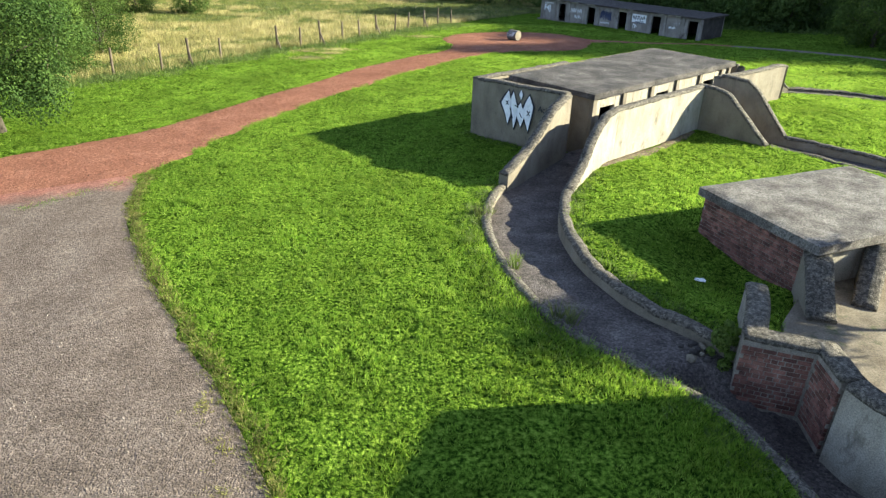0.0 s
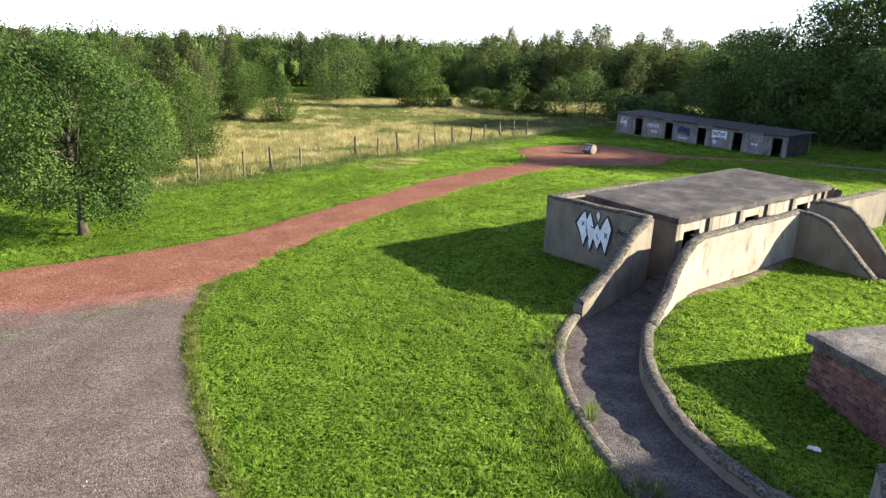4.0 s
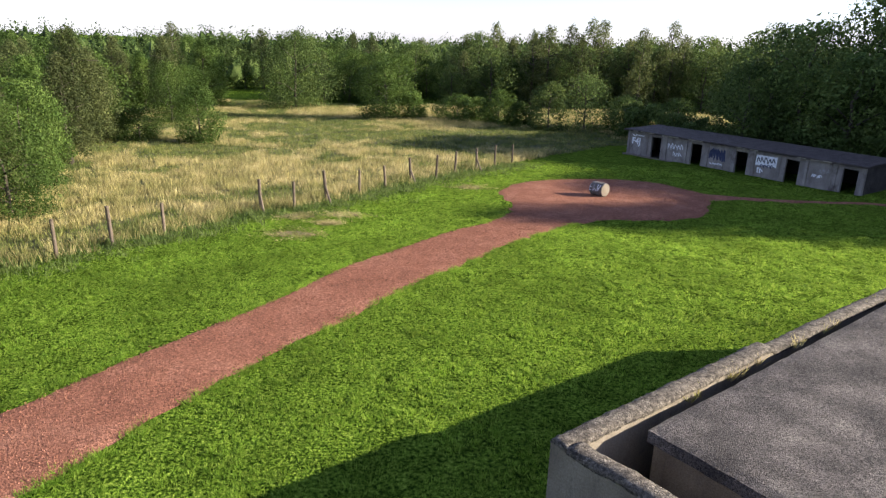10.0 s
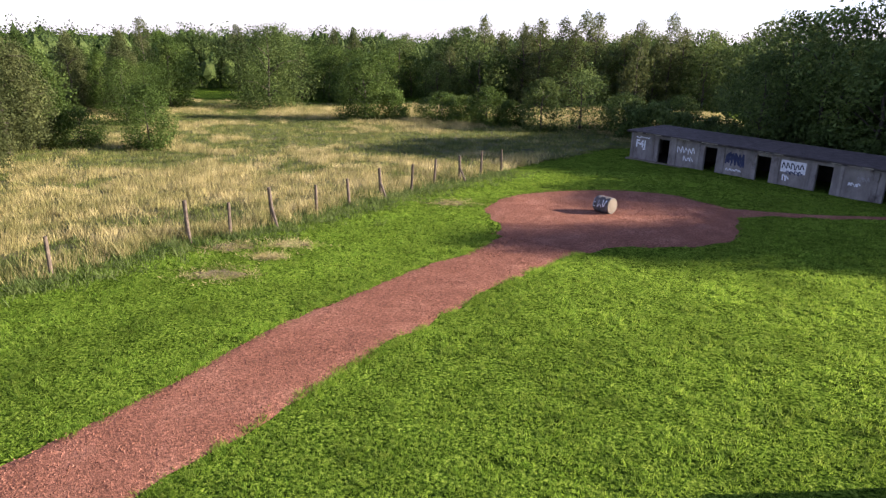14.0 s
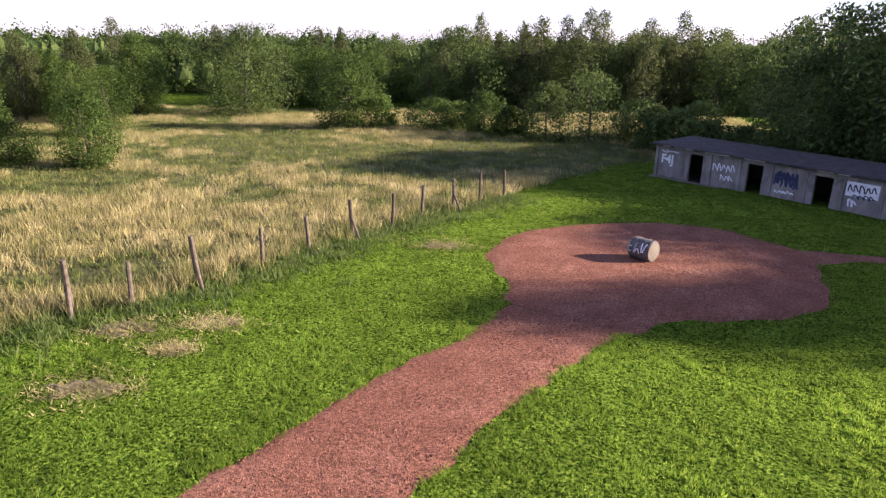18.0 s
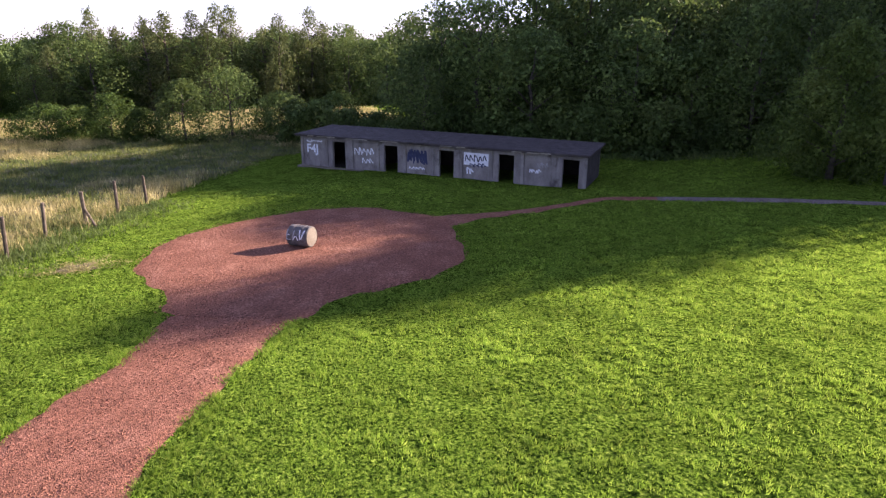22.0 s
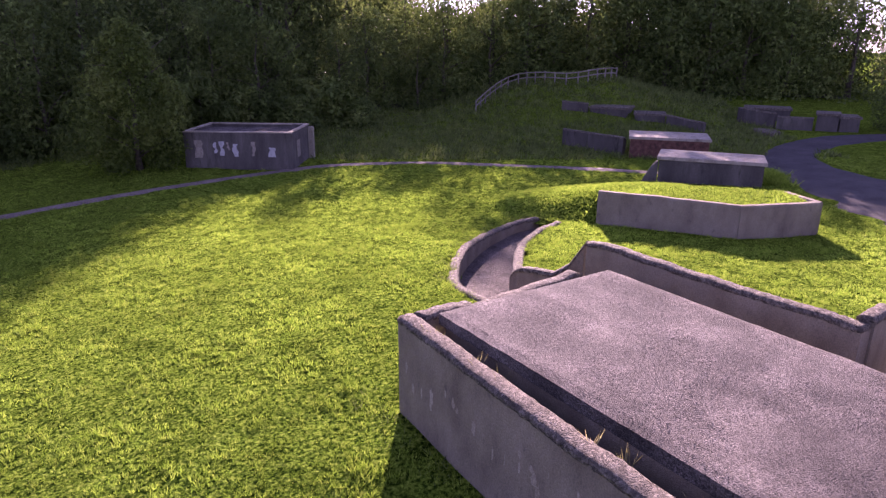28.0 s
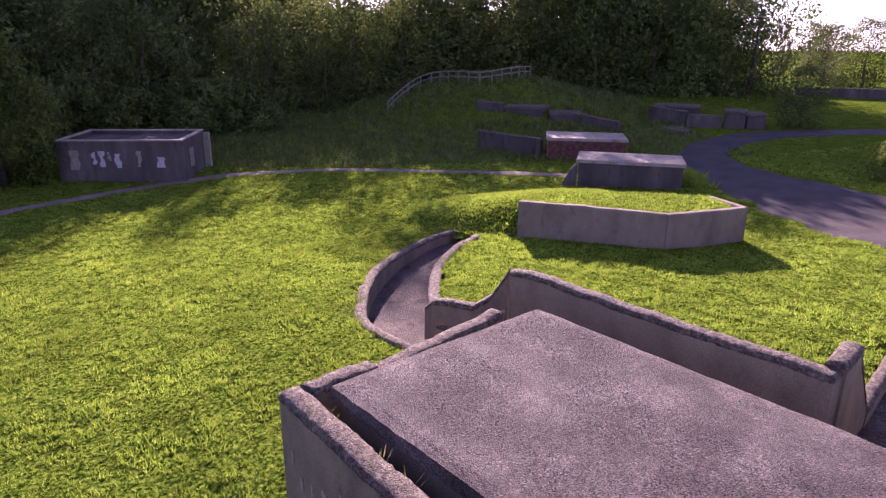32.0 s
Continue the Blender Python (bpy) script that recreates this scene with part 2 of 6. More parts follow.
BLOCK = material("grey_block_panel", [(0.3, (0.15, 0.13, 0.118)), (0.5, (0.23, 0.205, 0.188)), (0.7, (0.31, 0.285, 0.262))], scale=1.4, detail=10, fine=30, fine_amount=0.2, bump=0.35, rnd=0.14, streak=0.5, spots=(1.5, 0.55, 0.7, (0.08, 0.066, 0.06)))
# Stained concrete whose colour is darkened to stand for the far blocks' tree shade.
SHADE_CONCRETE = material("stained_shade_darkened_concrete", [(0.3, (0.044, 0.0384, 0.036)), (0.55, (0.08, 0.072, 0.0656)), (0.72, (0.136, 0.124, 0.112))], scale=0.9, detail=9, fine=30, fine_amount=0.25, bump=0.5, streak=0.25, spots=(2.4, 0.56, 0.72, (0.024, 0.0248, 0.0192)))
DARKROOF = material("dark_felt_roof", [(0.3, (0.032, 0.027, 0.026)), (0.5, (0.055, 0.046, 0.043)), (0.7, (0.09, 0.078, 0.072))], scale=1.8, detail=9, fine=30, fine_amount=0.35, bump=0.6)
# Near-black tone for inner surfaces behind the openings and for some rubble.
INSIDE = material("dark_interior", [(0.3, (0.03, 0.026, 0.024)), (0.7, (0.07, 0.06, 0.055))], scale=1.5, fine=20, fine_amount=0.2, bump=0.3)
STONE_BLOCK = material("mossy_kerb_stone", [(0.35, (0.085, 0.075, 0.062)), (0.5, (0.15, 0.132, 0.108)), (0.66, (0.21, 0.19, 0.16))], scale=3.0, detail=8, fine=40, fine_amount=0.3, bump=0.7, rnd=0.25, spots=(3.0, 0.6, 0.72, (0.06, 0.06, 0.04)))
GRIT = material("dark_roof_grit", [(0.4, (0.06, 0.054, 0.052)), (0.6, (0.125, 0.115, 0.11))], scale=40, fine=60, fine_amount=0.2, bump=0, island=0.6, gloss=0.1)
WHITE = material("white_spray_paint", [(0.3, (0.62, 0.63, 0.66)), (0.6, (0.8, 0.8, 0.82))], scale=6, fine=40, fine_amount=0.08, rough=0.6, bump=0.1)
BLACK = material("black_spray_paint", [(0.3, (0.012, 0.014, 0.022)), (0.7, (0.03, 0.032, 0.045))], scale=6, fine=40, fine_amount=0.1, rough=0.6, bump=0.1)
BLUE = material("dark_blue_spray_paint", [(0.3, (0.02, 0.025, 0.06)), (0.7, (0.05, 0.06, 0.12))], scale=6, fine=40, fine_amount=0.1, rough=0.6, bump=0.1)
PALE_SPRAY = material("faded_grey_spray_paint", [(0.3, (0.24, 0.235, 0.24)), (0.6, (0.36, 0.355, 0.36))], scale=6, fine=40, fine_amount=0.1, rough=0.7, bump=0.1)
POST = material("weathered_timber", [(0.3, (0.064, 0.048, 0.036)), (0.7, (0.152, 0.12, 0.088))], scale=6, fine=50, fine_amount=0.25, bump=0.5, rnd=0.3)
RAIL = material("pale_timber_rail", [(0.3, (0.132, 0.119, 0.099)), (0.7, (0.191, 0.175, 0.152))], scale=5, fine=40, fine_amount=0.2, bump=0.3)
BARK = material("grey_brown_bark", [(0.3, (0.03, 0.025, 0.019)), (0.7, (0.1, 0.084, 0.062))], scale=5, fine=30, fine_amount=0.4, bump=1.0, bump_scale=18)
LEAF_LITTER = material("dark_leaf_litter", [(0.3, (0.02, 0.022, 0.01)), (0.7, (0.055, 0.05, 0.025))], scale=0.8, detail=8, fine=6, fine_amount=0.4, bump=1.0, bump_scale=10)
DRUM = material("dark_pitted_drum_side", [(0.3, (0.06, 0.055, 0.055)), (0.7, (0.17, 0.155, 0.145))], scale=4, fine=30, fine_amount=0.35, bump=0.7)
LITTER = material("white_plastic_litter", [(0.3, (0.6, 0.6, 0.6)), (0.7, (0.8, 0.8, 0.8))], scale=8, rough=0.5, bump=0.2)


def leaf_material(name, dark, mid, light):
    return material(name, [(0.3, dark), (0.5, mid), (0.72, light)], scale=0.35, detail=6, fine=2.5, fine_amount=0.3, rough=0.7, bump=0, island=0.35, rnd=0.22, translucent=0.32, gloss=0.1)


MARGIN = material("yellowed_margin_grass", [(0.35, (0.07, 0.06, 0.025)), (0.5, (0.12, 0.13, 0.035)), (0.65, (0.22, 0.2, 0.07))], scale=2.5, fine=20, fine_amount=0.3, bump=0, island=0.4, translucent=0.3)
MOSS = material("yellow_green_moss", [(0.3, (0.14, 0.15, 0.03)), (0.7, (0.3, 0.29, 0.07))], scale=6, fine=30, fine_amount=0.3, bump=0, island=0.3, translucent=0.3)
LEAF_OAK = leaf_material("mid_green_leaves", (0.022, 0.042, 0.009), (0.05, 0.086, 0.017), (0.105, 0.15, 0.034))
LEAF_LIGHT = leaf_material("light_green_leaves", (0.046, 0.078, 0.016), (0.09, 0.135, 0.027), (0.16, 0.205, 0.05))
LEAF_DARK = leaf_material("deep_green_leaves", (0.034, 0.058, 0.017), (0.07, 0.108, 0.028), (0.13, 0.172, 0.046))
LEAF_LONE = leaf_material("broad_green_leaves", (0.016, 0.033, 0.009), (0.038, 0.07, 0.016), (0.085, 0.13, 0.03))
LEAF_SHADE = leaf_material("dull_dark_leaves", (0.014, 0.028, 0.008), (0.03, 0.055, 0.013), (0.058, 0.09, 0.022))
LEAF_GREY = leaf_material("silvery_green_leaves", (0.038, 0.052, 0.018), (0.072, 0.09, 0.03), (0.125, 0.14, 0.052))

# ---- shape of the land ----
from mathutils.bvhtree import BVHTree
UX, UY = 0.7705, 0.6374


def sh(u, v):
    """A plan point from metres along and across the long shelter."""
    return (8.05 + UX * u - UY * v, 19.4 + UY * u + UX * v)


def land(x, y):
    """Height of the land, for numbers or arrays."""
    z = -0.75 - 0.03 * np.clip(y, -40, 135)
    z = z - 0.04 * np.clip(-x - 6, 0, 12)
    z = z + 0.95 * np.exp(-(((x - 19) / 11) ** 2 + ((y - 28) / 12) ** 2))
    z = z + 0.5 * np.exp(-(((x - 6.5) / 7) ** 2 + ((y - 7) / 9) ** 2))
    z = z + 0.35 * np.exp(-(((x - 9) / 3.5) ** 2 + ((y - 11) / 6) ** 2))
    z = z - 0.75 * np.exp(-(((x - 9.1) / 1.6) ** 2 + ((y - 8.4) / 2.6) ** 2))
    z = z - 0.3 * np.exp(-(((x - 29) / 8) ** 2 + ((y - 60) / 8) ** 2))
    z = z + 19.5 * np.exp(-(((x - 95) / 28) ** 2 + (np.clip(y - 74, 0, 999) / 20) ** 2)) / (1 + np.exp(-(y - 49) / 3))
    z = z + 3.5 * np.exp(-(((x - 97) / 22) ** 2 + ((y - 22) / 34) ** 2))
    z = z + 3.2 * np.exp(-(((x - 72) / 8.5) ** 2 + ((y - 23) / 10) ** 2))
    z = z + 1.0 * np.exp(-(((x - 45) / 6) ** 2 + ((y + 3) / 6) ** 2))
    # past the woods the land falls away
    far = np.clip((np.hypot(x - 10, y - 30) - 330) / 200, 0, 1)
    z = z - 14 * far * far * (3 - 2 * far)
    return z


def gz(x, y):
    return float(land(x, y))


def smooth(pts, n=6, closed=False):
    """A Catmull-Rom line through the points."""
    out = []
    k = len(pts)
    for i in range(k if closed else k - 1):
        if closed:
            p = [Vector(pts[(i + j) % k]) for j in (-1, 0, 1, 2)]
        else:
            p = [Vector(pts[min(max(i + j, 0), k - 1)]) for j in (-1, 0, 1, 2)]
        for a in range(n):
            t = a / n
            out.append(0.5 * (2 * p[1] + (p[2] - p[0]) * t + (2 * p[0] - 5 * p[1] + 4 * p[2] - p[3]) * t * t + (3 * p[1] - p[0] - 3 * p[2] + p[3]) * t ** 3))
    if not closed:
        out.append(Vector(pts[-1]))
    return out


def inside(poly, x, y):
    """Which of the points x, y lie in the polygon."""
    hit = np.zeros(np.shape(x), bool)
    for (ax, ay), (bx, by) in zip(poly, poly[1:] + poly[:1]):
        with np.errstate(divide="ignore", invalid="ignore"):
            hit ^= ((ay > y) != (by > y)) & (x < (bx - ax) * (y - ay) / (by - ay) + ax)
    return hit


# trench beside the shelter: outer and inner kerb lines
OUTER = [(7.0, -0.6), (6.75, 1.3), (6.55, 2.1), (6.3, 2.8), (5.75, 3.6), (4.95, 4.5), (4.2, 5.45), (3.7, 6.7), (3.34, 8.2), (3.12, 10.2), (3.14, 11.6), (3.35, 13.0), (3.75, 14.4), (4.1, 15.1)]
INNER = [(7.3, 4.5), (6.9, 5.25), (5.95, 6.5), (5.4, 8.2), (5.3, 10.0), (5.36, 11.2), (5.62, 12.5), (5.98, 13.7), (6.6, 15.0), (7.02, 15.9)]
# trench that leaves the shelter's far end
OUTER_N = [sh(13.0, 0.3), (20.6, 30.25), (22.4, 30.65), (24.8, 30.6), (27.4, 29.95), (29.6, 28.9), (30.9, 27.8)]
INNER_N = [(19.9, 27.4), (20.75, 28.55), (22.2, 28.65), (24.6, 28.6), (26.6, 28.3), (28.6, 27.65), (29.8, 26.95)]
# cross passage between the two wing walls
CROSS_A = [sh(5.95, -1.6), sh(5.85, -4.8), sh(6.1, -9.2), sh(6.6, -14.0)]
CROSS_B = [sh(7.25, -1.6), sh(7.45, -4.75), sh(7.9, -9.2), sh(8.5, -14.0)]
FLOOR_Z = -1.12


def tread(y):
    """Height of the trench floor, which climbs away from the shelter."""
    return float(np.interp(y, [2.6, 3.9, 4.3, 7.5, 10.5, 13.0], [-1.3, -1.2, -0.5, -0.62, -0.92, FLOOR_Z]))


outer_line, inner_line = smooth(OUTER), smooth(INNER)
outer_n, inner_n = smooth(OUTER_N), smooth(INNER_N)
trench_poly = [tuple(p) for p in outer_line] + [(6.2, 17.9), sh(-1.2, 0.3), sh(13.2, 0.2), sh(13.6, -1.4), sh(-1.0, -1.4)] + [tuple(p) for p in inner_line[::-1]] + [(8.6, 3.4), (8.4, 2.4), (8.85, 1.6), (9.4, 1.1), (9.9, 0.5)]
trench_n_poly = [tuple(p) for p in outer_n] + [tuple(p) for p in inner_n[::-1]]
cross_poly = CROSS_A + CROSS_B[::-1]
shelter_poly = [sh(-1.2, -0.2), sh(12.6, -0.2), sh(12.6, 4.7), sh(-1.2, 4.7)]
hut_a, hut_b = Vector((0.9455, 0.3256)), Vector((-0.3256, 0.9455))
HUT0 = Vector((10.21, 7.43))


def hut_at(a, b):
    p = HUT0 + hut_a * a + hut_b * b
    return (p.x, p.y)


apron_poly = [(8.3, 4.0), (9.0, 6.0), hut_at(0.3, 0.1), hut_at(6.5, 0.1), (17.4, 6.0), (17.5, -2.0), (11.5, -4.0), (9.2, 0.6)]

# paths
PATH_W = [(-40, 5.0), (-30, 9.5), (-22, 14.6), (-17.7, 17.8), (-14.4, 20.2), (-10.8, 23.2), (-8.7, 26.6), (-6.9, 30.0), (-4.8, 33.6), (-2.7, 38.4), (-0.4, 42.0), (1.23, 44.6), (3.3, 46.9), (4.45, 49.3)]
PATH_E = [(-40, -6.0), (-30, -1.0), (-22, 4.0), (-16, 8.0), (-12, 12.5), (-8.35, 17.1), (-7.1, 20.9), (-5.6, 24.6), (-4.0, 28.2), (-2.0, 32.0), (0.2, 36.2), (2.5, 39.7), (5.0, 43.6), (7.9, 47.0)]
CUP = [(7.9, 46.8), (9.2, 47.9), (11.4, 48.1), (13.9, 48.6), (15.6, 50.0), (16.6, 51.9), (17.5, 54.6), (18.3, 56.2), (17.0, 58.6), (15.6, 60.6), (12.3, 61.4), (8.0, 60.3), (5.3, 58.2), (4.1, 55.3), (4.25, 52.9), (4.75, 51.0), (4.35, 49.2)]
SIDE_L = [(17.0, 57.4), (21.5, 56.4), (25.0, 56.6), (28.6, 56.9), (31.0, 55.2), (35.0, 51.5), (39.5, 47.4), (43.6, 43.4), (45.6, 40.6), (46.5, 35.0), (45.4, 29.0), (44.0, 23.5), (42.6, 20.0)]
SIDE_R = [(17.0, 54.8), (21.2, 55.2), (24.8, 55.6), (28.2, 55.8), (30.3, 54.4), (34.3, 50.7), (38.8, 46.6), (42.8, 42.7), (44.6, 40.0), (45.5, 35.0), (44.4, 29.2), (43.0, 23.8), (41.6, 20.2)]
GRAVEL_W = [(-19.5, 11.6), (-17.5, 6.0), (-14.0, 0.0), (-11.5, -6.0), (-11.0, -16.0), (-12.0, -34.0)]
GRAVEL_E = [(-8.45, 16.9), (-7.75, 13.5), (-6.05, 9.8), (-4.4, 6.95), (-3.3, 5.2), (-2.25, 3.45), (-1.44, 1.85), (-0.3, -1.5), (0.5, -6.0), (1.0, -16.0), (0.0, -34.0)]
ROAD_L = [(13.0, -34.0), (17.5, -12.0), (22.0, 4.0), (25.5, 9.5), (30.0, 13.6), (38.6, 14.3), (45.2, 13.7), (48.4, 12.5), (52.4, 10.1), (55.8, 6.4), (57.0, 3.0), (57.3, -1.0), (56.5, -9.0), (55.0, -20.0)]
ROAD_R = [(18.0, -34.0), (21.5, -14.0), (25.0, -2.0), (28.5, 3.5), (33.0, 5.6), (40.4, 8.9), (42.8, 9.7), (45.6, 9.9), (48.6, 8.9), (51.2, 6.6), (53.0, 3.6), (53.6, -1.0), (53.0, -9.0), (51.5, -20.0)]


def resample(line, n):
    pts = [Vector(p) for p in smooth(line, 8)]
    d = [0.0]
    for a, b in zip(pts, pts[1:]):
        d.append(d[-1] + (b - a).length)
    out = []
    for i in range(n):
        s = d[-1] * i / (n - 1)
        j = max(k for k in range(len(d)) if d[k] <= s + 1e-9)
        j = min(j, len(pts) - 2)
        out.append(pts[j].lerp(pts[j + 1], (s - d[j]) / max(d[j + 1] - d[j], 1e-9)))
    return out


def link_mesh(name, verts, faces, mat, parent=None, smooth_shade=False):
    me = bpy.data.meshes.new(name)
    me.from_pydata([tuple(v) for v in verts], [], faces)
    me.materials.append(mat)
    if smooth_shade:
        me.polygons.foreach_set("use_smooth", [True] * len(me.polygons))
    ob = new(name, me)
    if parent:
        ob.parent = parent
    return ob


def ribbon(name, left, right, mat, lift, steps, across=10, ragged=0.16):
    """A path draped on the land between two edges, with worn, uneven borders."""
    a, b = resample(left, steps), resample(right, steps)
    verts, faces = [], []
    for i in range(steps):
        j1 = ragged * (noise.noise((a[i].x * 0.9, a[i].y * 0.9, 1)) + 0.6 * noise.noise((a[i].x * 3, a[i].y * 3, 5)))
        j2 = ragged * (noise.noise((b[i].x * 0.9, b[i].y * 0.9, 2)) + 0.6 * noise.noise((b[i].x * 3, b[i].y * 3, 7)))
        w = (b[i] - a[i]).normalized()
        p, q = a[i] - w * j1, b[i] + w * j2
        for k in range(across + 1):
            r = p.lerp(q, k / across)
            edge = 0.035 if 0 < k < across else -0.03
            verts.append((r.x, r.y, gz(r.x, r.y) + lift + edge - 0.035 + 0.012 * noise.noise((r.x * 1.3, r.y * 1.3, 0))))
    for i in range(steps - 1):
        for k in range(across):
            o = i * (across + 1) + k
            faces.append((o, o + 1, o + across + 2, o + across + 1))
    return link_mesh(name, verts, faces, mat, smooth_shade=True)


# ground: one sheet, fine near the walk, wide cells out to the horizon
def steps(*spans):
    out = [spans[0][0]]
    for a, b, s in spans:
        n = max(1, round((b - a) / s))
        out += [a + (b - a) * (i + 1) / n for i in range(n)]
    return np.array(out)


gx = steps((-1500, -300, 240), (-300, -80, 22), (-80, -24, 4), (-24, 36, 0.3), (36, 60, 1.5), (60, 150, 5), (150, 400, 25), (400, 1500, 220))
gy = steps((-1200, -200, 200), (-200, -30, 17), (-30, -4, 2), (-4, 64, 0.34), (64, 90, 1.3), (90, 200, 5), (200, 400, 20), (400, 1800, 200))
GX, GY = np.meshgrid(gx, gy)
GZ = land(GX, GY)
rng = np.random.default_rng(4)
GZ = GZ + 0.03 * np.sin(GX * 1.9 + 1.3 * np.sin(GY * 1.1)) * np.sin(GY * 1.7 + 1.1 * np.sin(GX * 0.9))
for poly in (trench_poly, trench_n_poly, cross_poly, shelter_poly):
    GZ[inside(poly, GX, GY)] = -2.4
for poly in (apron_poly,):
    GZ[inside(poly, GX, GY)] -= 0.35
nx, ny = len(gx), len(gy)
idx = np.arange(nx * ny).reshape(ny, nx)
quads = np.stack([idx[:-1, :-1], idx[:-1, 1:], idx[1:, 1:], idx[1:, :-1]], -1).reshape(-1, 4)
ground = link_mesh("ground", np.stack([GX, GY, GZ], -1).reshape(-1, 3).tolist(), quads.tolist(), GROUND, smooth_shade=True)
tagged(ground, "green grassy lawn and meadow ground sloping gently down", "ground", kind="structure")
red_path = ribbon("path_red", PATH_W, PATH_E, RED, 0.05, 150, 12)
tagged(red_path, "red blaes gravel footpath with grassy edges", "path", kind="structure")
gravel = ribbon("path_grey", GRAVEL_W, GRAVEL_E, GRAVEL, 0.075, 90, 14, 0.22)
tagged(gravel, "broad grey gravel track joining the red path", "path", kind="structure")
side = ribbon("path_side", SIDE_L[:5], SIDE_R[:5], RED, 0.04, 40, 4, 0.12)
tagged(side, "narrow trodden red path past the sheds", "path", kind="structure")
side_far = ribbon("path_side", SIDE_L[4:], SIDE_R[4:], SIDE_GRIT, 0.04, 70, 4, 0.1)
tagged(side_far, "narrow pale grit path along the lawn", "path", kind="structure")
foot = ribbon("worn_earth", [sh(-2.0, -1.72), sh(0.5, -1.66), sh(3.0, -1.66), sh(5.2, -1.66)], [sh(-1.7, -1.98), sh(0.5, -2.2), sh(3.0, -2.12), sh(5.2, -1.9)], FOOT_EARTH, 0.05, 60, 5, 0.16)
tagged(foot, "worn brown earth strip along the passage wall's foot", "earth", kind="structure")
road = ribbon("road", ROAD_L, ROAD_R, ASPHALT, 0.05, 60, 8, 0.2)
tagged(road, "dark tarmac service road in shade", "road", kind="structure")
cup_line = smooth(CUP, 6, closed=True)
cc = Vector((11.0, 54.3))
verts, faces, rings, m = [], [], 12, len(cup_line)
for r in range(rings + 1):
    for p in cup_line:
        j = 1 + 0.012 * noise.noise((p.x * 1.5, p.y * 1.5, 3)) + 0.008 * noise.noise((p.x * 4, p.y * 4, 8))
        q = cc.lerp(p, r / rings * j)
        verts.append((q.x, q.y, gz(q.x, q.y) + (0.057 if r < rings else -0.02) + 0.012 * noise.noise((q.x * 1.3, q.y * 1.3, 0))))
for r in range(rings):
    for i in range(m):
        a, b = r * m + i, r * m + (i + 1) % m
        faces.append((a, b, b + m, a + m))
cup = link_mesh("path_circle", verts, faces, RED, smooth_shade=True)
tagged(cup, "rounded red blaes gravel circle at the path's end", "path", kind="structure")

# ---- builders for walls and things ----


def thing(name, at, label, category, group="", kind=""):
    """An empty at a thing's base."""
    e = new(name)
    e.location = at
    e.empty_display_size = 0.2
    bpy.context.view_layer.update()
    return tagged(e, label, category, group, kind)


def put(ob, parent, label=""):
    """Make ob, built in world coordinates, a part of parent."""
    if parent:
        ob.parent = parent
        if parent.type == "EMPTY":
            ob.matrix_parent_inverse = Matrix.Translation(parent.location).inverted()
    if label:
        ob["label"] = label
    return ob


def part(name, bm, mat, parent, label="", bevel=0.0, smooth_shade=False):
    if bevel:
        bmesh.ops.bevel(bm, geom=[e for e in bm.edges if e.is_manifold and e.calc_face_angle(0) > 0.5], offset=bevel, segments=2, affect="EDGES")
    me = bpy.data.meshes.new(name)
    bm.to_mesh(me)
    bm.free()
    me.materials.append(mat)
    if smooth_shade:
        me.polygons.foreach_set("use_smooth", [True] * len(me.polygons))
    return put(new(name, me), parent, label)


def prism_bm(plan, z0, z1):
    """A prism over a plan; z0 and z1 are numbers or one for each corner."""
    bm = bmesh.new()
    k = len(plan)
    z0 = [z0] * k if isinstance(z0, (int, float)) else z0
    z1 = [z1] * k if isinstance(z1, (int, float)) else z1
    lo = [bm.verts.new((x, y, z)) for (x, y), z in zip(plan, z0)]
    hi = [bm.verts.new((x, y, z)) for (x, y), z in zip(plan, z1)]
    bm.faces.new(hi)
    bm.faces.new(lo[::-1])
    for i in range(k):
        j = (i + 1) % k
        bm.faces.new((lo[i], lo[j], hi[j], hi[i]))
    bmesh.ops.recalc_face_normals(bm, faces=bm.faces)
    return bm


def prism(name, plan, z0, z1, mat, parent, label="", bevel=0.02):
    return part(name, prism_bm(plan, z0, z1), mat, parent, label, bevel)


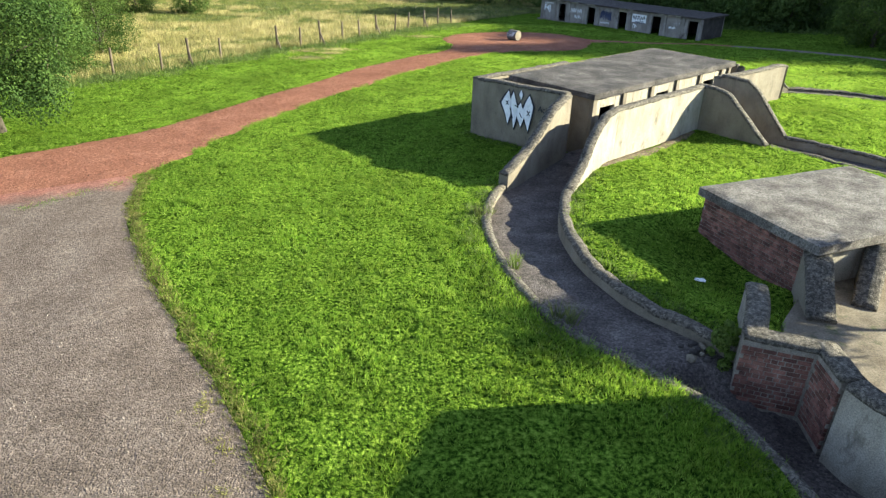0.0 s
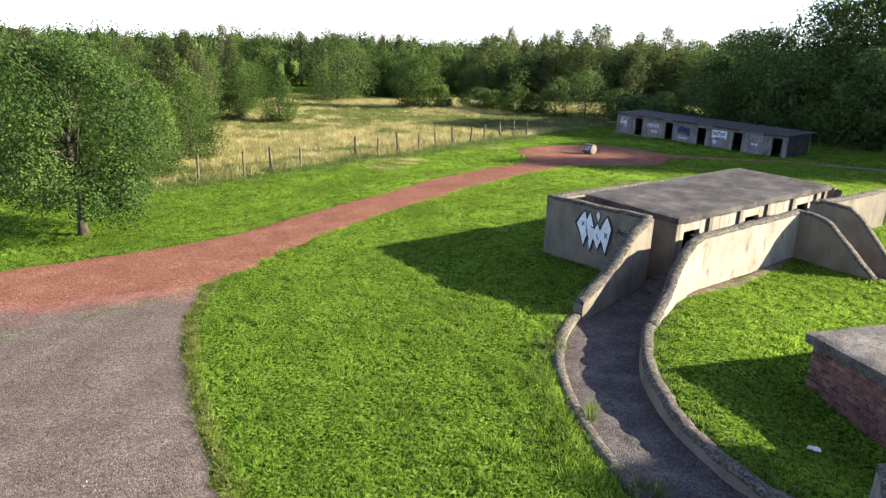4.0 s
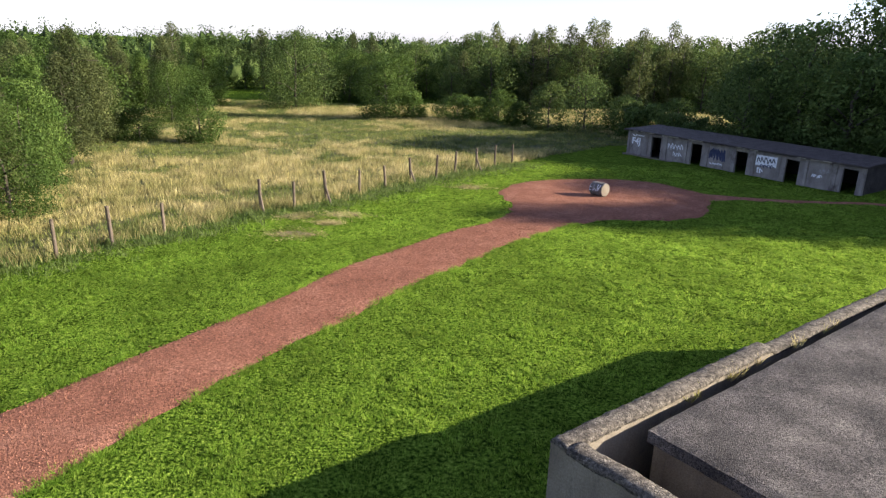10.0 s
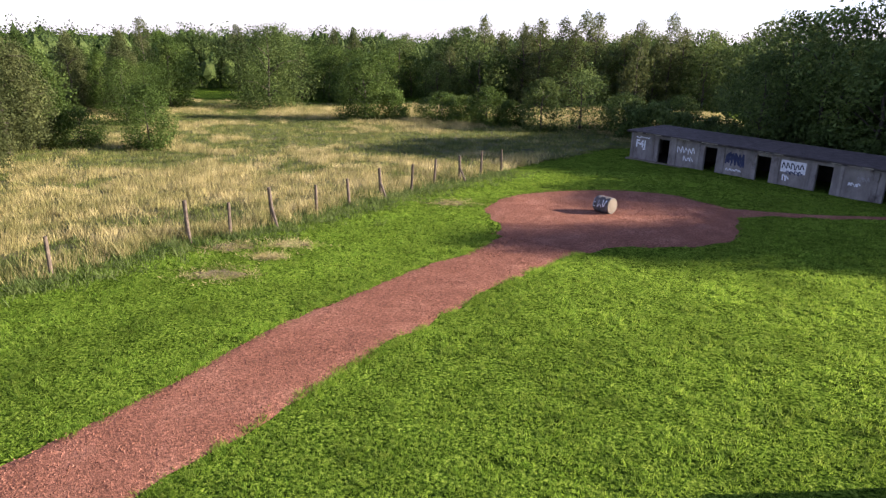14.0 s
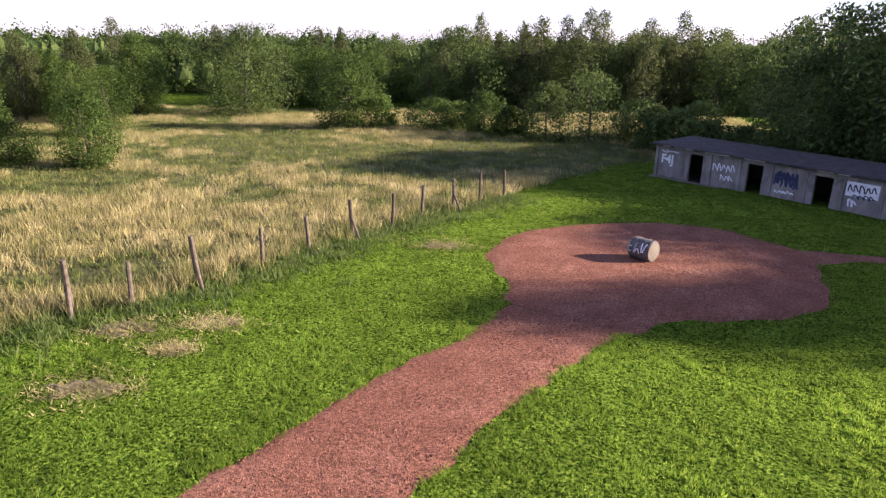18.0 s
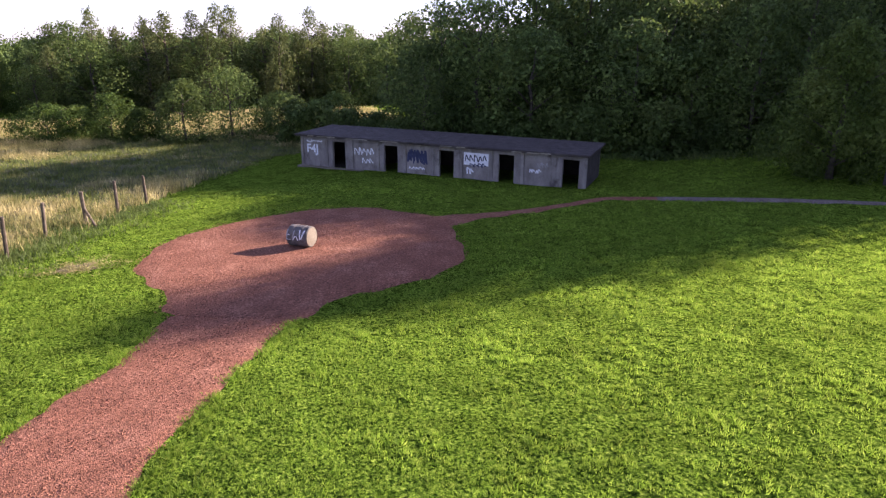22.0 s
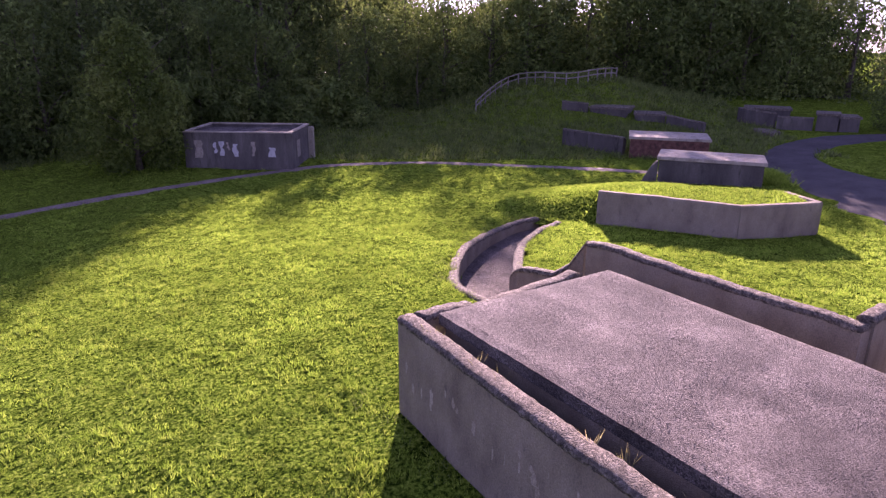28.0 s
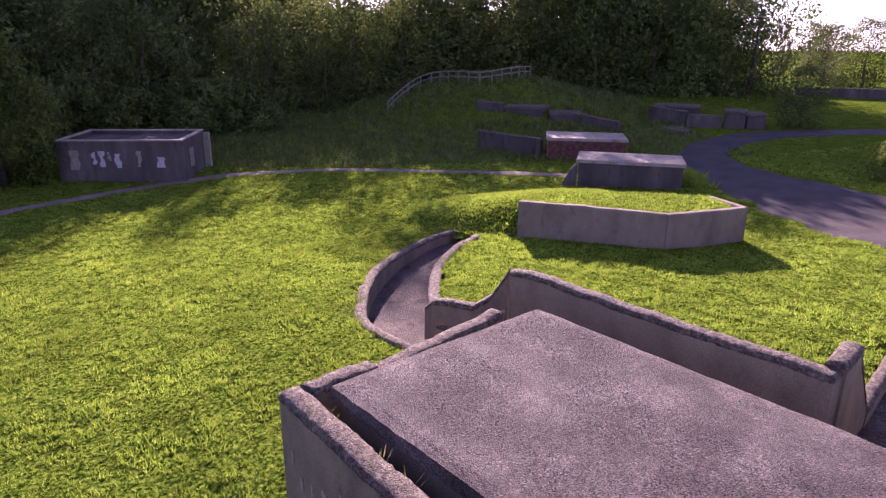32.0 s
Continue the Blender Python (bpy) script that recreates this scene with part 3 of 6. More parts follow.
def wall_run(name, pts, thick, bottom, mat, parent, label="", step=0.09, rough=0.035, drop=0.07, cap=None, cap_name="coping"):
    """A wall along (x, y, top) points with a broken, rounded top edge; cap: material of a separate weathered coping."""
    line = [Vector(pts[0])]
    for a, b in zip(pts, pts[1:]):
        a, b = Vector(a), Vector(b)
        n = max(1, round((b - a).to_2d().length / step))
        line += [a.lerp(b, (i + 1) / n) for i in range(n)]
    sections, caps = [], []
    for i, p in enumerate(line):
        t = (line[min(i + 1, len(line) - 1)] - line[max(i - 1, 0)]).to_2d()
        t = t.normalized() if t.length > 1e-6 else Vector((1, 0))
        w = Vector((-t.y, t.x))
        lo = bottom(p.x, p.y) if callable(bottom) else bottom
        j = rough * noise.noise((p.x * 1.7, p.y * 1.7, p.z)) + 0.5 * rough * noise.noise((p.x * 6, p.y * 6, 3)) + 0.5 * rough * noise.noise((p.x * 19, p.y * 19, 7))
        h = thick / 2
        top = max(p.z + j, lo + 0.05)
        shoulder = top - (0.09 if cap else drop)
        shoulder = max(shoulder, lo + 0.03)

        def at(side, z, inset=0.0, k=0):
            jj = (0.9 if k else 0.3) * rough * noise.noise((p.x * (11 if k else 4) + 11 * k, p.y * (11 if k else 4), z * 4))
            q = p.to_2d() + w * side * (h - inset + jj)
            return (q.x, q.y, z)
        if cap:
            sections.append([at(-1, lo), at(-1, shoulder), at(1, shoulder), at(1, lo)])
            caps.append([at(-1, shoulder - 0.02, -0.015, 1), at(-1, top - 0.05, -0.012, 2), at(-0.7, top, 0, 3), at(0.05, top + 0.3 * rough, 0, 4), at(0.7, top, 0, 5), at(1, top - 0.05, -0.012, 6), at(1, shoulder - 0.02, -0.015, 7)])
        else:
            sections.append([at(-1, lo), at(-1, shoulder), at(-0.75, top, 0, 3), at(0.0, top + 0.3 * rough, 0, 4), at(0.75, top, 0, 5), at(1, shoulder), at(1, lo)])

    def tube(rows):
        bm = bmesh.new()
        vs = [[bm.verts.new(c) for c in r] for r in rows]
        k = len(rows[0])
        for a, b in zip(vs, vs[1:]):
            for i in range(k):
                bm.faces.new((a[i], a[(i + 1) % k], b[(i + 1) % k], b[i]))
        bm.faces.new(vs[0])
        bm.faces.new(vs[-1][::-1])
        bmesh.ops.recalc_face_normals(bm, faces=bm.faces)
        return bm
    ob = part(name, tube(sections), mat, parent, label)
    if cap:
        part(cap_name, tube(caps), cap, parent, "rough lichen-grey coping", smooth_shade=True)
    return ob


def below(x, y):
    return min(gz(x, y) - 0.4, -1.5)


# ---- long concrete shelter with its passage ----
shelter = thing("shelter", (*sh(6, 2.2), -1.3), "long flat-roofed weathered concrete shelter behind parapet walls", "shelter")
ROOF_Z = 1.22
# roof slab: gritty top over a rough edge
bm = bmesh.new()
nu, nv = 60, 22
grid = []
for j in range(nv + 1):
    row = []
    for i in range(nu + 1):
        u, v = -0.05 + 11.8 * i / nu, -0.12 + 4.47 * j / nv
        edge = i in (0, nu) or j in (0, nv)
        if edge:
            u += 0.03 * noise.noise((u * 3, v * 3, 1))
            v += 0.03 * noise.noise((u * 3, v * 3, 4))
        x, y = sh(u, v)
        row.append(bm.verts.new((x, y, ROOF_Z + 0.02 * noise.noise((u * 0.8, v * 0.8, 0)) - (0.03 if edge else 0))))
    grid.append(row)
for j in range(nv):
    for i in range(nu):
        bm.faces.new((grid[j][i], grid[j][i + 1], grid[j + 1][i + 1], grid[j + 1][i]))
rim = grid[0] + [r[-1] for r in grid[1:]] + grid[-1][-2::-1] + [r[0] for r in grid[-2:0:-1]]
low = [bm.verts.new((v.co.x, v.co.y, ROOF_Z - 0.24 + 0.015 * noise.noise(v.co * 3))) for v in rim]
for i in range(len(rim)):
    k = (i + 1) % len(rim)
    bm.faces.new((rim[k], rim[i], low[i], low[k]))
bm.faces.new(low)
bmesh.ops.recalc_face_normals(bm, faces=bm.faces)
part("roof_slab", bm, ROOFTOP, shelter, "gritty dark grey concrete roof slab")


def shelter_box(name, u0, u1, v0, v1, z0, z1, mat, label="", bevel=0.012):
    return prism(name, [sh(u0, v0), sh(u1, v0), sh(u1, v1), sh(u0, v1)], z0, z1, mat, shelter, label, bevel)


TOPW = ROOF_Z - 0.25
PIERS = [0.12, 2.2, 4.32, 6.42, 8.52, 10.65]
shelter_box("back_wall", 0.1, 11.6, 4.05, 4.3, FLOOR_Z - 0.3, TOPW, CONCRETE)
shelter_box("end_wall", 0.1, 0.35, 0.14, 4.05, FLOOR_Z - 0.3, TOPW, CONCRETE)
shelter_box("end_wall", 11.35, 11.6, 0.14, 4.05, FLOOR_Z - 0.3, TOPW, CONCRETE)
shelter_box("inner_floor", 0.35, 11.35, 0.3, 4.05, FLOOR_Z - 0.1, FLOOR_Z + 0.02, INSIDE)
for k, u in enumerate(PIERS + [11.6 - 0.22]):
    shelter_box("pier", u - 0.02, u + 0.24, 0.0, 0.13, FLOOR_Z - 0.3, TOPW, CONCRETE)
bays = list(zip(PIERS, PIERS[1:] + [11.36]))
for k, (a, b) in enumerate(bays):
    a0, b0 = a + 0.24, b
    if k in (0, 2, 4):
        d0, d1 = a0 + 0.38, a0 + 1.38
        shelter_box("door_jamb", a0, d0, 0.1, 0.3, FLOOR_Z - 0.3, TOPW, PALE)
        shelter_box("door_jamb", d1, b0, 0.1, 0.3, FLOOR_Z - 0.3, TOPW, PALE)
        shelter_box("lintel", d0, d1, 0.1, 0.3, 0.52, TOPW, PALE)
        shelter_box("threshold", d0, d1, 0.1, 0.3, FLOOR_Z - 0.3, FLOOR_Z + 0.06, CONCRETE)
    else:
        w0, w1 = a0 + 0.62, a0 + 1.27
        if w1 > b0 - 0.05:
            w0, w1 = a0 + 0.1, b0 - 0.1
        shelter_box("window_pier", a0, w0, 0.1, 0.3, FLOOR_Z - 0.3, TOPW, PALE)
        shelter_box("window_pier", w1, b0, 0.1, 0.3, FLOOR_Z - 0.3, TOPW, PALE)
        shelter_box("window_head", w0, w1, 0.1, 0.3, 0.02, TOPW, PALE)
        shelter_box("window_apron", w0, w1, 0.1, 0.3, FLOOR_Z - 0.3, -0.58, PALE)
        shelter_box("window_sill", w0 - 0.04, w1 + 0.04, 0.05, 0.31, -0.575, -0.52, CONCRETE)
# parapet walls with weathered coping
def P(u, v, z):
    return (*sh(u, v), z)


wall_run("parapet_wall", [P(-1.28, 0.25, 1.38), P(-1.3, 2.5, 1.28), P(-1.28, 4.78, 1.17)], 0.36, below, CONCRETE, shelter, "buff concrete parapet wall with painted tag", cap=COPING)
wall_run("parapet_wall", [P(-1.46, 4.95, 1.17), P(3, 4.97, 1.14), P(4.7, 4.97, 1.16), P(5.0, 4.96, 1.02), P(8, 4.9, 1.05), P(12.22, 4.76, 1.1)], 0.36, below, CONCRETE, shelter, "stained concrete parapet wall", cap=COPING)
wall_run("parapet_wall", [P(12.1, 4.58, 1.1), P(12.25, 3.3, 1.02), P(12.28, 3.15, 0.86), P(12.6, 0.1, 0.93)], 0.34, below, CONCRETE, shelter, "stained concrete parapet wall", cap=COPING)
# wing wall that falls from the parapet to the outer kerb
wall_run("wing_wall", [(4.1, 15.1, -0.45), (4.5, 15.55, -0.24), (5.0, 16.25, -0.05), (5.4, 16.75, 0.3), (5.9, 17.45, 0.8), (6.2, 17.85, 1.1), (6.75, 18.6, 1.28), (6.95, 18.95, 1.28)], 0.36, below, CONCRETE, shelter, "concrete wing wall sloping down to a kerb", cap=COPING, rough=0.05)
# front passage walls, in two lengths with wings either side of the cross passage
wall_run("passage_wall", [(6.02, 13.75, -0.55), (6.33, 14.35, -0.4), (6.8, 15.2, -0.1), (7.2, 15.98, 0.42), (7.6, 16.6, 0.78), (7.97, 17.13, 1.02), P(-0.7, -1.52, 1.08), P(3, -1.52, 1.08), P(5.98, -1.52, 1.1)], 0.32, below, PALE, shelter, "pale sunlit concrete passage wall", cap=COPING)
wall_run("wing_wall", [P(5.84, -1.36, 1.1), P(5.84, -2.2, 1.08), P(5.82, -2.75, 0.95), P(5.7, -4.75, -0.72)], 0.3, below, CONCRETE, shelter, "concrete wing wall sloping down", cap=COPING)
wall_run("wing_wall", [P(7.15, -1.68, 1.38), P(7.2, -2.2, 1.38), P(7.3, -2.85, 1.3), P(7.4, -3.3, 0.95), P(7.5, -4.8, -0.72)], 0.3, below, CONCRETE, shelter, "dark shaded concrete wing wall sloping down", cap=COPING)
wall_run("passage_wall", [P(7.05, -1.52, 1.3), P(10, -1.58, 1.2), P(13.3, -1.63, 1.16), P(13.72, -1.64, 1.1)], 0.32, below, CONCRETE, shelter, "stained grey concrete passage wall", cap=COPING)
wall_run("wing_wall", [(19.82, 26.98, 1.05), (19.98, 27.35, 0.4), (20.12, 27.75, 0.06), (20.75, 28.6, -0.05), (21.3, 28.78, -0.5)], 0.3, below, CONCRETE, shelter, "dark stub wall at the mouth of the trench", cap=COPING)
wall_run("wing_wall", [P(12.62, -0.05, 0.85), P(13.2, 0.1, 0.4), P(13.7, 0.15, -0.2), P(14.1, 0.2, -0.75)], 0.3, below, CONCRETE, shelter, "short broken wing wall", cap=COPING)
# kerbs and floor of the trenches
trench = thing("trench", (4.3, 10, FLOOR_Z), "curved concrete-lined trench passage with kerb walls", "trench", kind="structure")


def kerb(name, line, parent, thick=0.3, lift=0.06, z=None):
    wall_run(name, [(p[0], p[1], (gz(p[0], p[1]) + lift) if z is None else z) for p in line], thick, -2.3, CONCRETE, parent, "worn concrete kerb wall", step=0.18, rough=0.05, cap=COPING)


wall_run("kerb", [(p.x, p.y, max(gz(p.x, p.y) + 0.04, tread(max(p.y, 4.4)) + 0.07)) for p in outer_line], 0.26, -2.3, CONCRETE, trench, "worn concrete kerb wall", step=0.18, rough=0.04, cap=COPING)
kerb("kerb", [tuple(p) for p in inner_line], trench, 0.3, 0.1)
kerb("kerb", [tuple(p) for p in outer_n], trench, 0.3, 0.03)
kerb("kerb", [tuple(p) for p in inner_n], trench, 0.3, 0.05)
kerb("kerb", [tuple(p) for p in smooth(CROSS_A[1:])], trench, 0.26, 0.03)
kerb("kerb", [tuple(p) for p in smooth(CROSS_B[1:])], trench, 0.26, 0.06)


def floor_between(name, a, b, z, mat, parent, n=40, across=6, label=""):
    a, b = resample(a, n), resample(b, n)
    verts, faces = [], []
    for i in range(n):
        for k in range(across + 1):
            r = a[i].lerp(b[i], k / across)
            verts.append((r.x, r.y, (z(r.y) if callable(z) else z) + 0.02 * noise.noise((r.x, r.y, 2))))
    for i in range(n - 1):
        for k in range(across):
            o = i * (across + 1) + k
            faces.append((o, o + 1, o + across + 2, o + across + 1))
    return put(link_mesh(name, verts, faces, mat, smooth_shade=True), parent, label)


floor_between("floor", OUTER + [(6.0, 17.6), (7.2, 19.0)], [(9.6, 1.5), (8.4, 3.3)] + INNER + [sh(-1.0, -1.5)], tread, TRENCH, trench, 60, 8, "grey worn trench floor")
floor_between("floor", [sh(-1.3, 0.35), sh(6, 0.35), sh(13.2, 0.35)], [sh(-1.3, -1.5), sh(6, -1.5), sh(13.2, -1.5)], FLOOR_Z + 0.006, TRENCH, trench, 30, 6, "grey worn trench floor")
floor_between("floor", OUTER_N, INNER_N, FLOOR_Z - 0.55, TRENCH, trench, 40, 6, "dusty pale trench floor")
floor_between("floor", CROSS_A, CROSS_B, FLOOR_Z + 0.012, TRENCH, trench, 24, 4, "grey worn trench floor")

# ---- brick hut with a concrete slab, and the walls before it ----
hut = thing("brick_hut", (*hut_at(2.6, 2.1), -0.9), "low red-brick hut with a thick concrete slab roof", "hut")
HUT_TOP = 0.7
HL, HW = 5.6, 3.55


def hut_box(name, a0, a1, b0, b1, z0, z1, mat, label="", bevel=0.012):
    return prism(name, [hut_at(a0, b0), hut_at(a1, b0), hut_at(a1, b1), hut_at(a0, b1)], z0, z1, mat, hut, label, bevel)


bm = bmesh.new()
nu, nv = 34, 28
grid = []
for j in range(nv + 1):
    row = []
    for i in range(nu + 1):
        x, y = hut_at(-0.12 + (HL + 0.24) * i / nu, -0.25 + (HW + 0.4) * j / nv)
        edge = i in (0, nu) or j in (0, nv)
        row.append(bm.verts.new((x, y, HUT_TOP + 0.02 * noise.noise((x * 0.9, y * 0.9, 0)) - (0.035 if edge else 0))))
    grid.append(row)
for j in range(nv):
    for i in range(nu):
        bm.faces.new((grid[j][i], grid[j][i + 1], grid[j + 1][i + 1], grid[j + 1][i]))
rim = grid[0] + [r[-1] for r in grid[1:]] + grid[-1][-2::-1] + [r[0] for r in grid[-2:0:-1]]
low = [bm.verts.new((v.co.x, v.co.y, HUT_TOP - 0.26)) for v in rim]
for i in range(len(rim)):
    k = (i + 1) % len(rim)
    bm.faces.new((rim[k], rim[i], low[i], low[k]))
bm.faces.new(low)
bmesh.ops.recalc_face_normals(bm, faces=bm.faces)
part("roof_slab", bm, SLAB, hut, "thick grey concrete roof slab")
HZ = HUT_TOP - 0.26
west = hut_box("west_wall", 0.03, 0.3, 0.1, HW, -1.3, HZ, MORTAR, "red brick wall with pale mortar")
hut_box("north_wall", 0.3, HL, HW - 0.3, HW, -1.3, HZ, MORTAR)
hut_box("east_wall", HL - 0.3, HL, 0.3, HW - 0.3, -1.3, HZ, MORTAR)
hut_box("south_wall", 0.3, HL, 0.02, 0.3, -1.3, HZ, PALE, "pale rendered concrete wall")
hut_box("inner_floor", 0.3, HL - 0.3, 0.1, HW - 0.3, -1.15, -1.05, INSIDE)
# sloping buttress walls at the hut's mouth
wall_run("buttress", [(10.42, 7.55, 0.42), (10.3, 7.2, 0.3), (9.98, 6.25, -0.38), (9.9, 6.02, -0.48)], 0.58, -1.4, CONCRETE, hut, "sloping concrete buttress wall", rough=0.012, cap=COPING)
wall_run("buttress", [(12.2, 7.95, 0.4), (11.85, 7.45, 0.05), (11.25, 6.6, -0.55)], 0.5, -1.4, CONCRETE, hut, "sloping concrete buttress wall", rough=0.012, cap=COPING)

# low emplacement walls of brick and concrete
emplacement = thing("emplacement_wall", (8.0, 4.2, -1.0), "low brick and concrete emplacement wall with rough coping", "wall")
EZ = 0.4
wall_run("coped_wall", [(8.2, 6.0, EZ), (7.9, 5.3, EZ), (7.28, 4.2, EZ)], 0.42, -1.4, MORTAR, emplacement, "short brick wall end", rough=0.012, cap=COPING)
face_wall = wall_run("coped_wall", [(7.1, 4.28, EZ), (7.75, 4.0, EZ), (8.5, 3.72, EZ)], 0.42, -1.4, MORTAR, emplacement, "red brick wall", rough=0.012, cap=COPING)
return_wall = wall_run("coped_wall", [(8.42, 3.85, EZ), (8.36, 3.3, EZ), (8.3, 2.75, EZ)], 0.42, -1.4, MORTAR, emplacement, "red brick return wall", rough=0.012, cap=COPING)
wall_run("curved_wall", [(8.3, 2.7, EZ), (8.42, 2.2, EZ), (8.75, 1.65, EZ), (9.3, 1.15, EZ), (10.2, 0.7, EZ), (11.6, 0.2, EZ), (13.2, -0.2, EZ)], 0.46, -1.4, PALE, emplacement, "smooth rendered concrete curved wall", rough=0.012, cap=COPING)
apron = thing("apron", (12, 2, -0.6), "sandy concrete apron floor inside the emplacement", "floor", kind="structure")
bm = bmesh.new()
bm.faces.new([bm.verts.new((x, y, -0.62)) for x, y in apron_poly])
ext = bmesh.ops.extrude_face_region(bm, geom=list(bm.faces))
bmesh.ops.translate(bm, verts=[v for v in ext["geom"] if isinstance(v, bmesh.types.BMVert)], vec=(0, 0, -0.5))
bmesh.ops.recalc_face_normals(bm, faces=bm.faces)
part("slab", bm, SANDY, apron)

# ---- sheds: long row with five doorways ----
SA, SB = Vector((16.8, 75.6)), Vector((29.45, 59.4))
sd = (SB - SA).normalized()
sn = Vector((-sd.y, sd.x))
SL = (SB - SA).length
SZ = -2.95
shed = thing("shed", (*((SA + SB) / 2 + sn * 2), SZ), "long low grey concrete shed row with five open doorways", "shed")


def sp(s, d):
    q = SA + sd * s + sn * d
    return (q.x, q.y)


def shed_box(name, s0, s1, d0, d1, z0, z1, mat, label="", bevel=0.015):
    return prism(name, [sp(s0, d0), sp(s1, d0), sp(s1, d1), sp(s0, d1)], z0, z1, mat, shed, label, bevel)


WALL_T = SZ + 2.15
bay = SL / 10
for k in range(10):
    a, b = k * bay, (k + 1) * bay
    shed_box("pilaster", a - 0.02, a + 0.2, -0.06, 0.2, SZ - 0.4, WALL_T, BLOCK, "grey concrete pilaster")
    if k % 2 == 0:
        shed_box("panel", a + 0.2, b - 0.02, 0.0, 0.18, SZ - 0.4, WALL_T, BLOCK, "grey block panel with spray paint")
    else:
        d0, d1 = a + 0.58, a + 1.6
        shed_box("door_jamb", a + 0.2, d0, -0.02, 0.2, SZ - 0.4, WALL_T, BLOCK)
        shed_box("door_jamb", d1, b - 0.02, -0.02, 0.2, SZ - 0.4, WALL_T, BLOCK)
        shed_box("lintel", d0, d1, -0.02, 0.2, SZ + 1.88, WALL_T, PALE if k == 5 else BLOCK)
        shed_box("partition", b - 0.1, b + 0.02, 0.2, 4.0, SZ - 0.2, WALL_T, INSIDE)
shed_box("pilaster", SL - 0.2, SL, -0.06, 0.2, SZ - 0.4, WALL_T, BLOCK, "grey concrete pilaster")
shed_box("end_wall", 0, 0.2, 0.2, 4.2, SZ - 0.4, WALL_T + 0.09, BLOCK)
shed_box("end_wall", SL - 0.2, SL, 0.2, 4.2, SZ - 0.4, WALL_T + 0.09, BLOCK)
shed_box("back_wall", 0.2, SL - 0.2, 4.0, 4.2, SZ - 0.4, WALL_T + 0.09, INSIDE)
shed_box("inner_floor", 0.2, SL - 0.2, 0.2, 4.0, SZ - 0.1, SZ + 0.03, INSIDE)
prism("roof", [sp(-0.25, -0.45), sp(SL + 0.25, -0.45), sp(SL + 0.25, 4.5), sp(-0.25, 4.5)], [WALL_T + 0.005] * 2 + [WALL_T + 0.1] * 2, [WALL_T + 0.15] * 2 + [WALL_T + 0.25] * 2, DARKROOF, shed, "dark weathered overhanging roof slab", 0.03)
shed_box("plinth", -0.1, SL + 0.1, -0.5, -0.07, SZ - 0.4, SZ + 0.05, CONCRETE, "low concrete plinth")

eave_rnd = random.Random(8)
for k in range(14):
    s0 = eave_rnd.uniform(0.5, SL - 1.8)
    shed_box("eave_chip", s0, s0 + eave_rnd.uniform(0.25, 1.1), -0.47, -0.452, WALL_T + 0.02 + eave_rnd.uniform(0, 0.03), WALL_T + 0.07 + eave_rnd.uniform(0, 0.04), PALE, "chipped pale concrete at the roof edge", 0.004)
shed_box("lintel_edge", 5 * bay + 0.56, 5 * bay + 1.62, -0.032, -0.021, SZ + 1.86, SZ + 1.94, PALE, "whitened door head", 0.003)

# ---- flat-roofed block by the wood ----
store = thing("store_block", (45.2, 45.5, -1.6), "dark flat-roofed concrete store block in tree shade", "store")
QA, QB = Vector((42.9, 49.6)), Vector((43.3, 42.7))
qd = (QB - QA).normalized()
qn = Vector((-qd.y, qd.x))


def qp(s, d):
    q = QA + qd * s + qn * d
    return (q.x, q.y)


QL, QZ = (QB - QA).length, -1.95
# Walls use the concrete with tree shade mixed into its colour.
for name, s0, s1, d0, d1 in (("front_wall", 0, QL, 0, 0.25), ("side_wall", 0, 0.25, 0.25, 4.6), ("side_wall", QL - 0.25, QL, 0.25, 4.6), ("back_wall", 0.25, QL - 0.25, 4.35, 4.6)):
    prism(name, [qp(s0, d0), qp(s1, d0), qp(s1, d1), qp(s0, d1)], QZ - 0.5, QZ + 2.3, SHADE_CONCRETE, store, "", 0.02)
prism("roof", [qp(0.25, 0.25), qp(QL - 0.25, 0.25), qp(QL - 0.25, 4.35), qp(0.25, 4.35)], QZ + 1.95, QZ + 2.12, ROOFTOP, store)
# Pale coping colour stands in for sunlight along the roof's rim.
for name, s0, s1, d0, d1 in (("coping", -0.03, QL + 0.03, -0.03, 0.28), ("coping", -0.03, 0.28, 0.28, 4.32), ("coping", QL - 0.28, QL + 0.03, 0.28, 4.32), ("coping", -0.03, QL + 0.03, 4.32, 4.63)):
    prism(name, [qp(s0, d0), qp(s1, d0), qp(s1, d1), qp(s0, d1)], QZ + 2.303, QZ + 2.38, PALE, store, "coping edge, pale to stand for its rim light", 0.015)
patch_rnd = random.Random(31)
for s, w, h, zc in ((0.7, 0.5, 1.1, 1.25), (1.9, 0.22, 0.7, 1.35), (2.25, 0.3, 0.9, 1.3), (2.75, 0.16, 0.5, 1.45), (3.1, 0.35, 0.8, 1.2), (4.3, 0.28, 0.9, 1.3), (5.4, 0.45, 0.6, 1.1)):
    rim_l = [(s + patch_rnd.uniform(-0.06, 0.1), QZ + zc - h / 2 + h * k / 5) for k in range(6)]
    rim_r = [(s + w + patch_rnd.uniform(-0.1, 0.06), QZ + zc + h / 2 - h * k / 5) for k in range(6)]
    bm = bmesh.new()
    bm.faces.new([bm.verts.new((*qp(q, -0.004), z)) for q, z in rim_l + rim_r])
    part("paint_patch", bm, PALE_SPRAY if patch_rnd.random() < 0.5 else MORTAR, store, "faded spray paint patch")
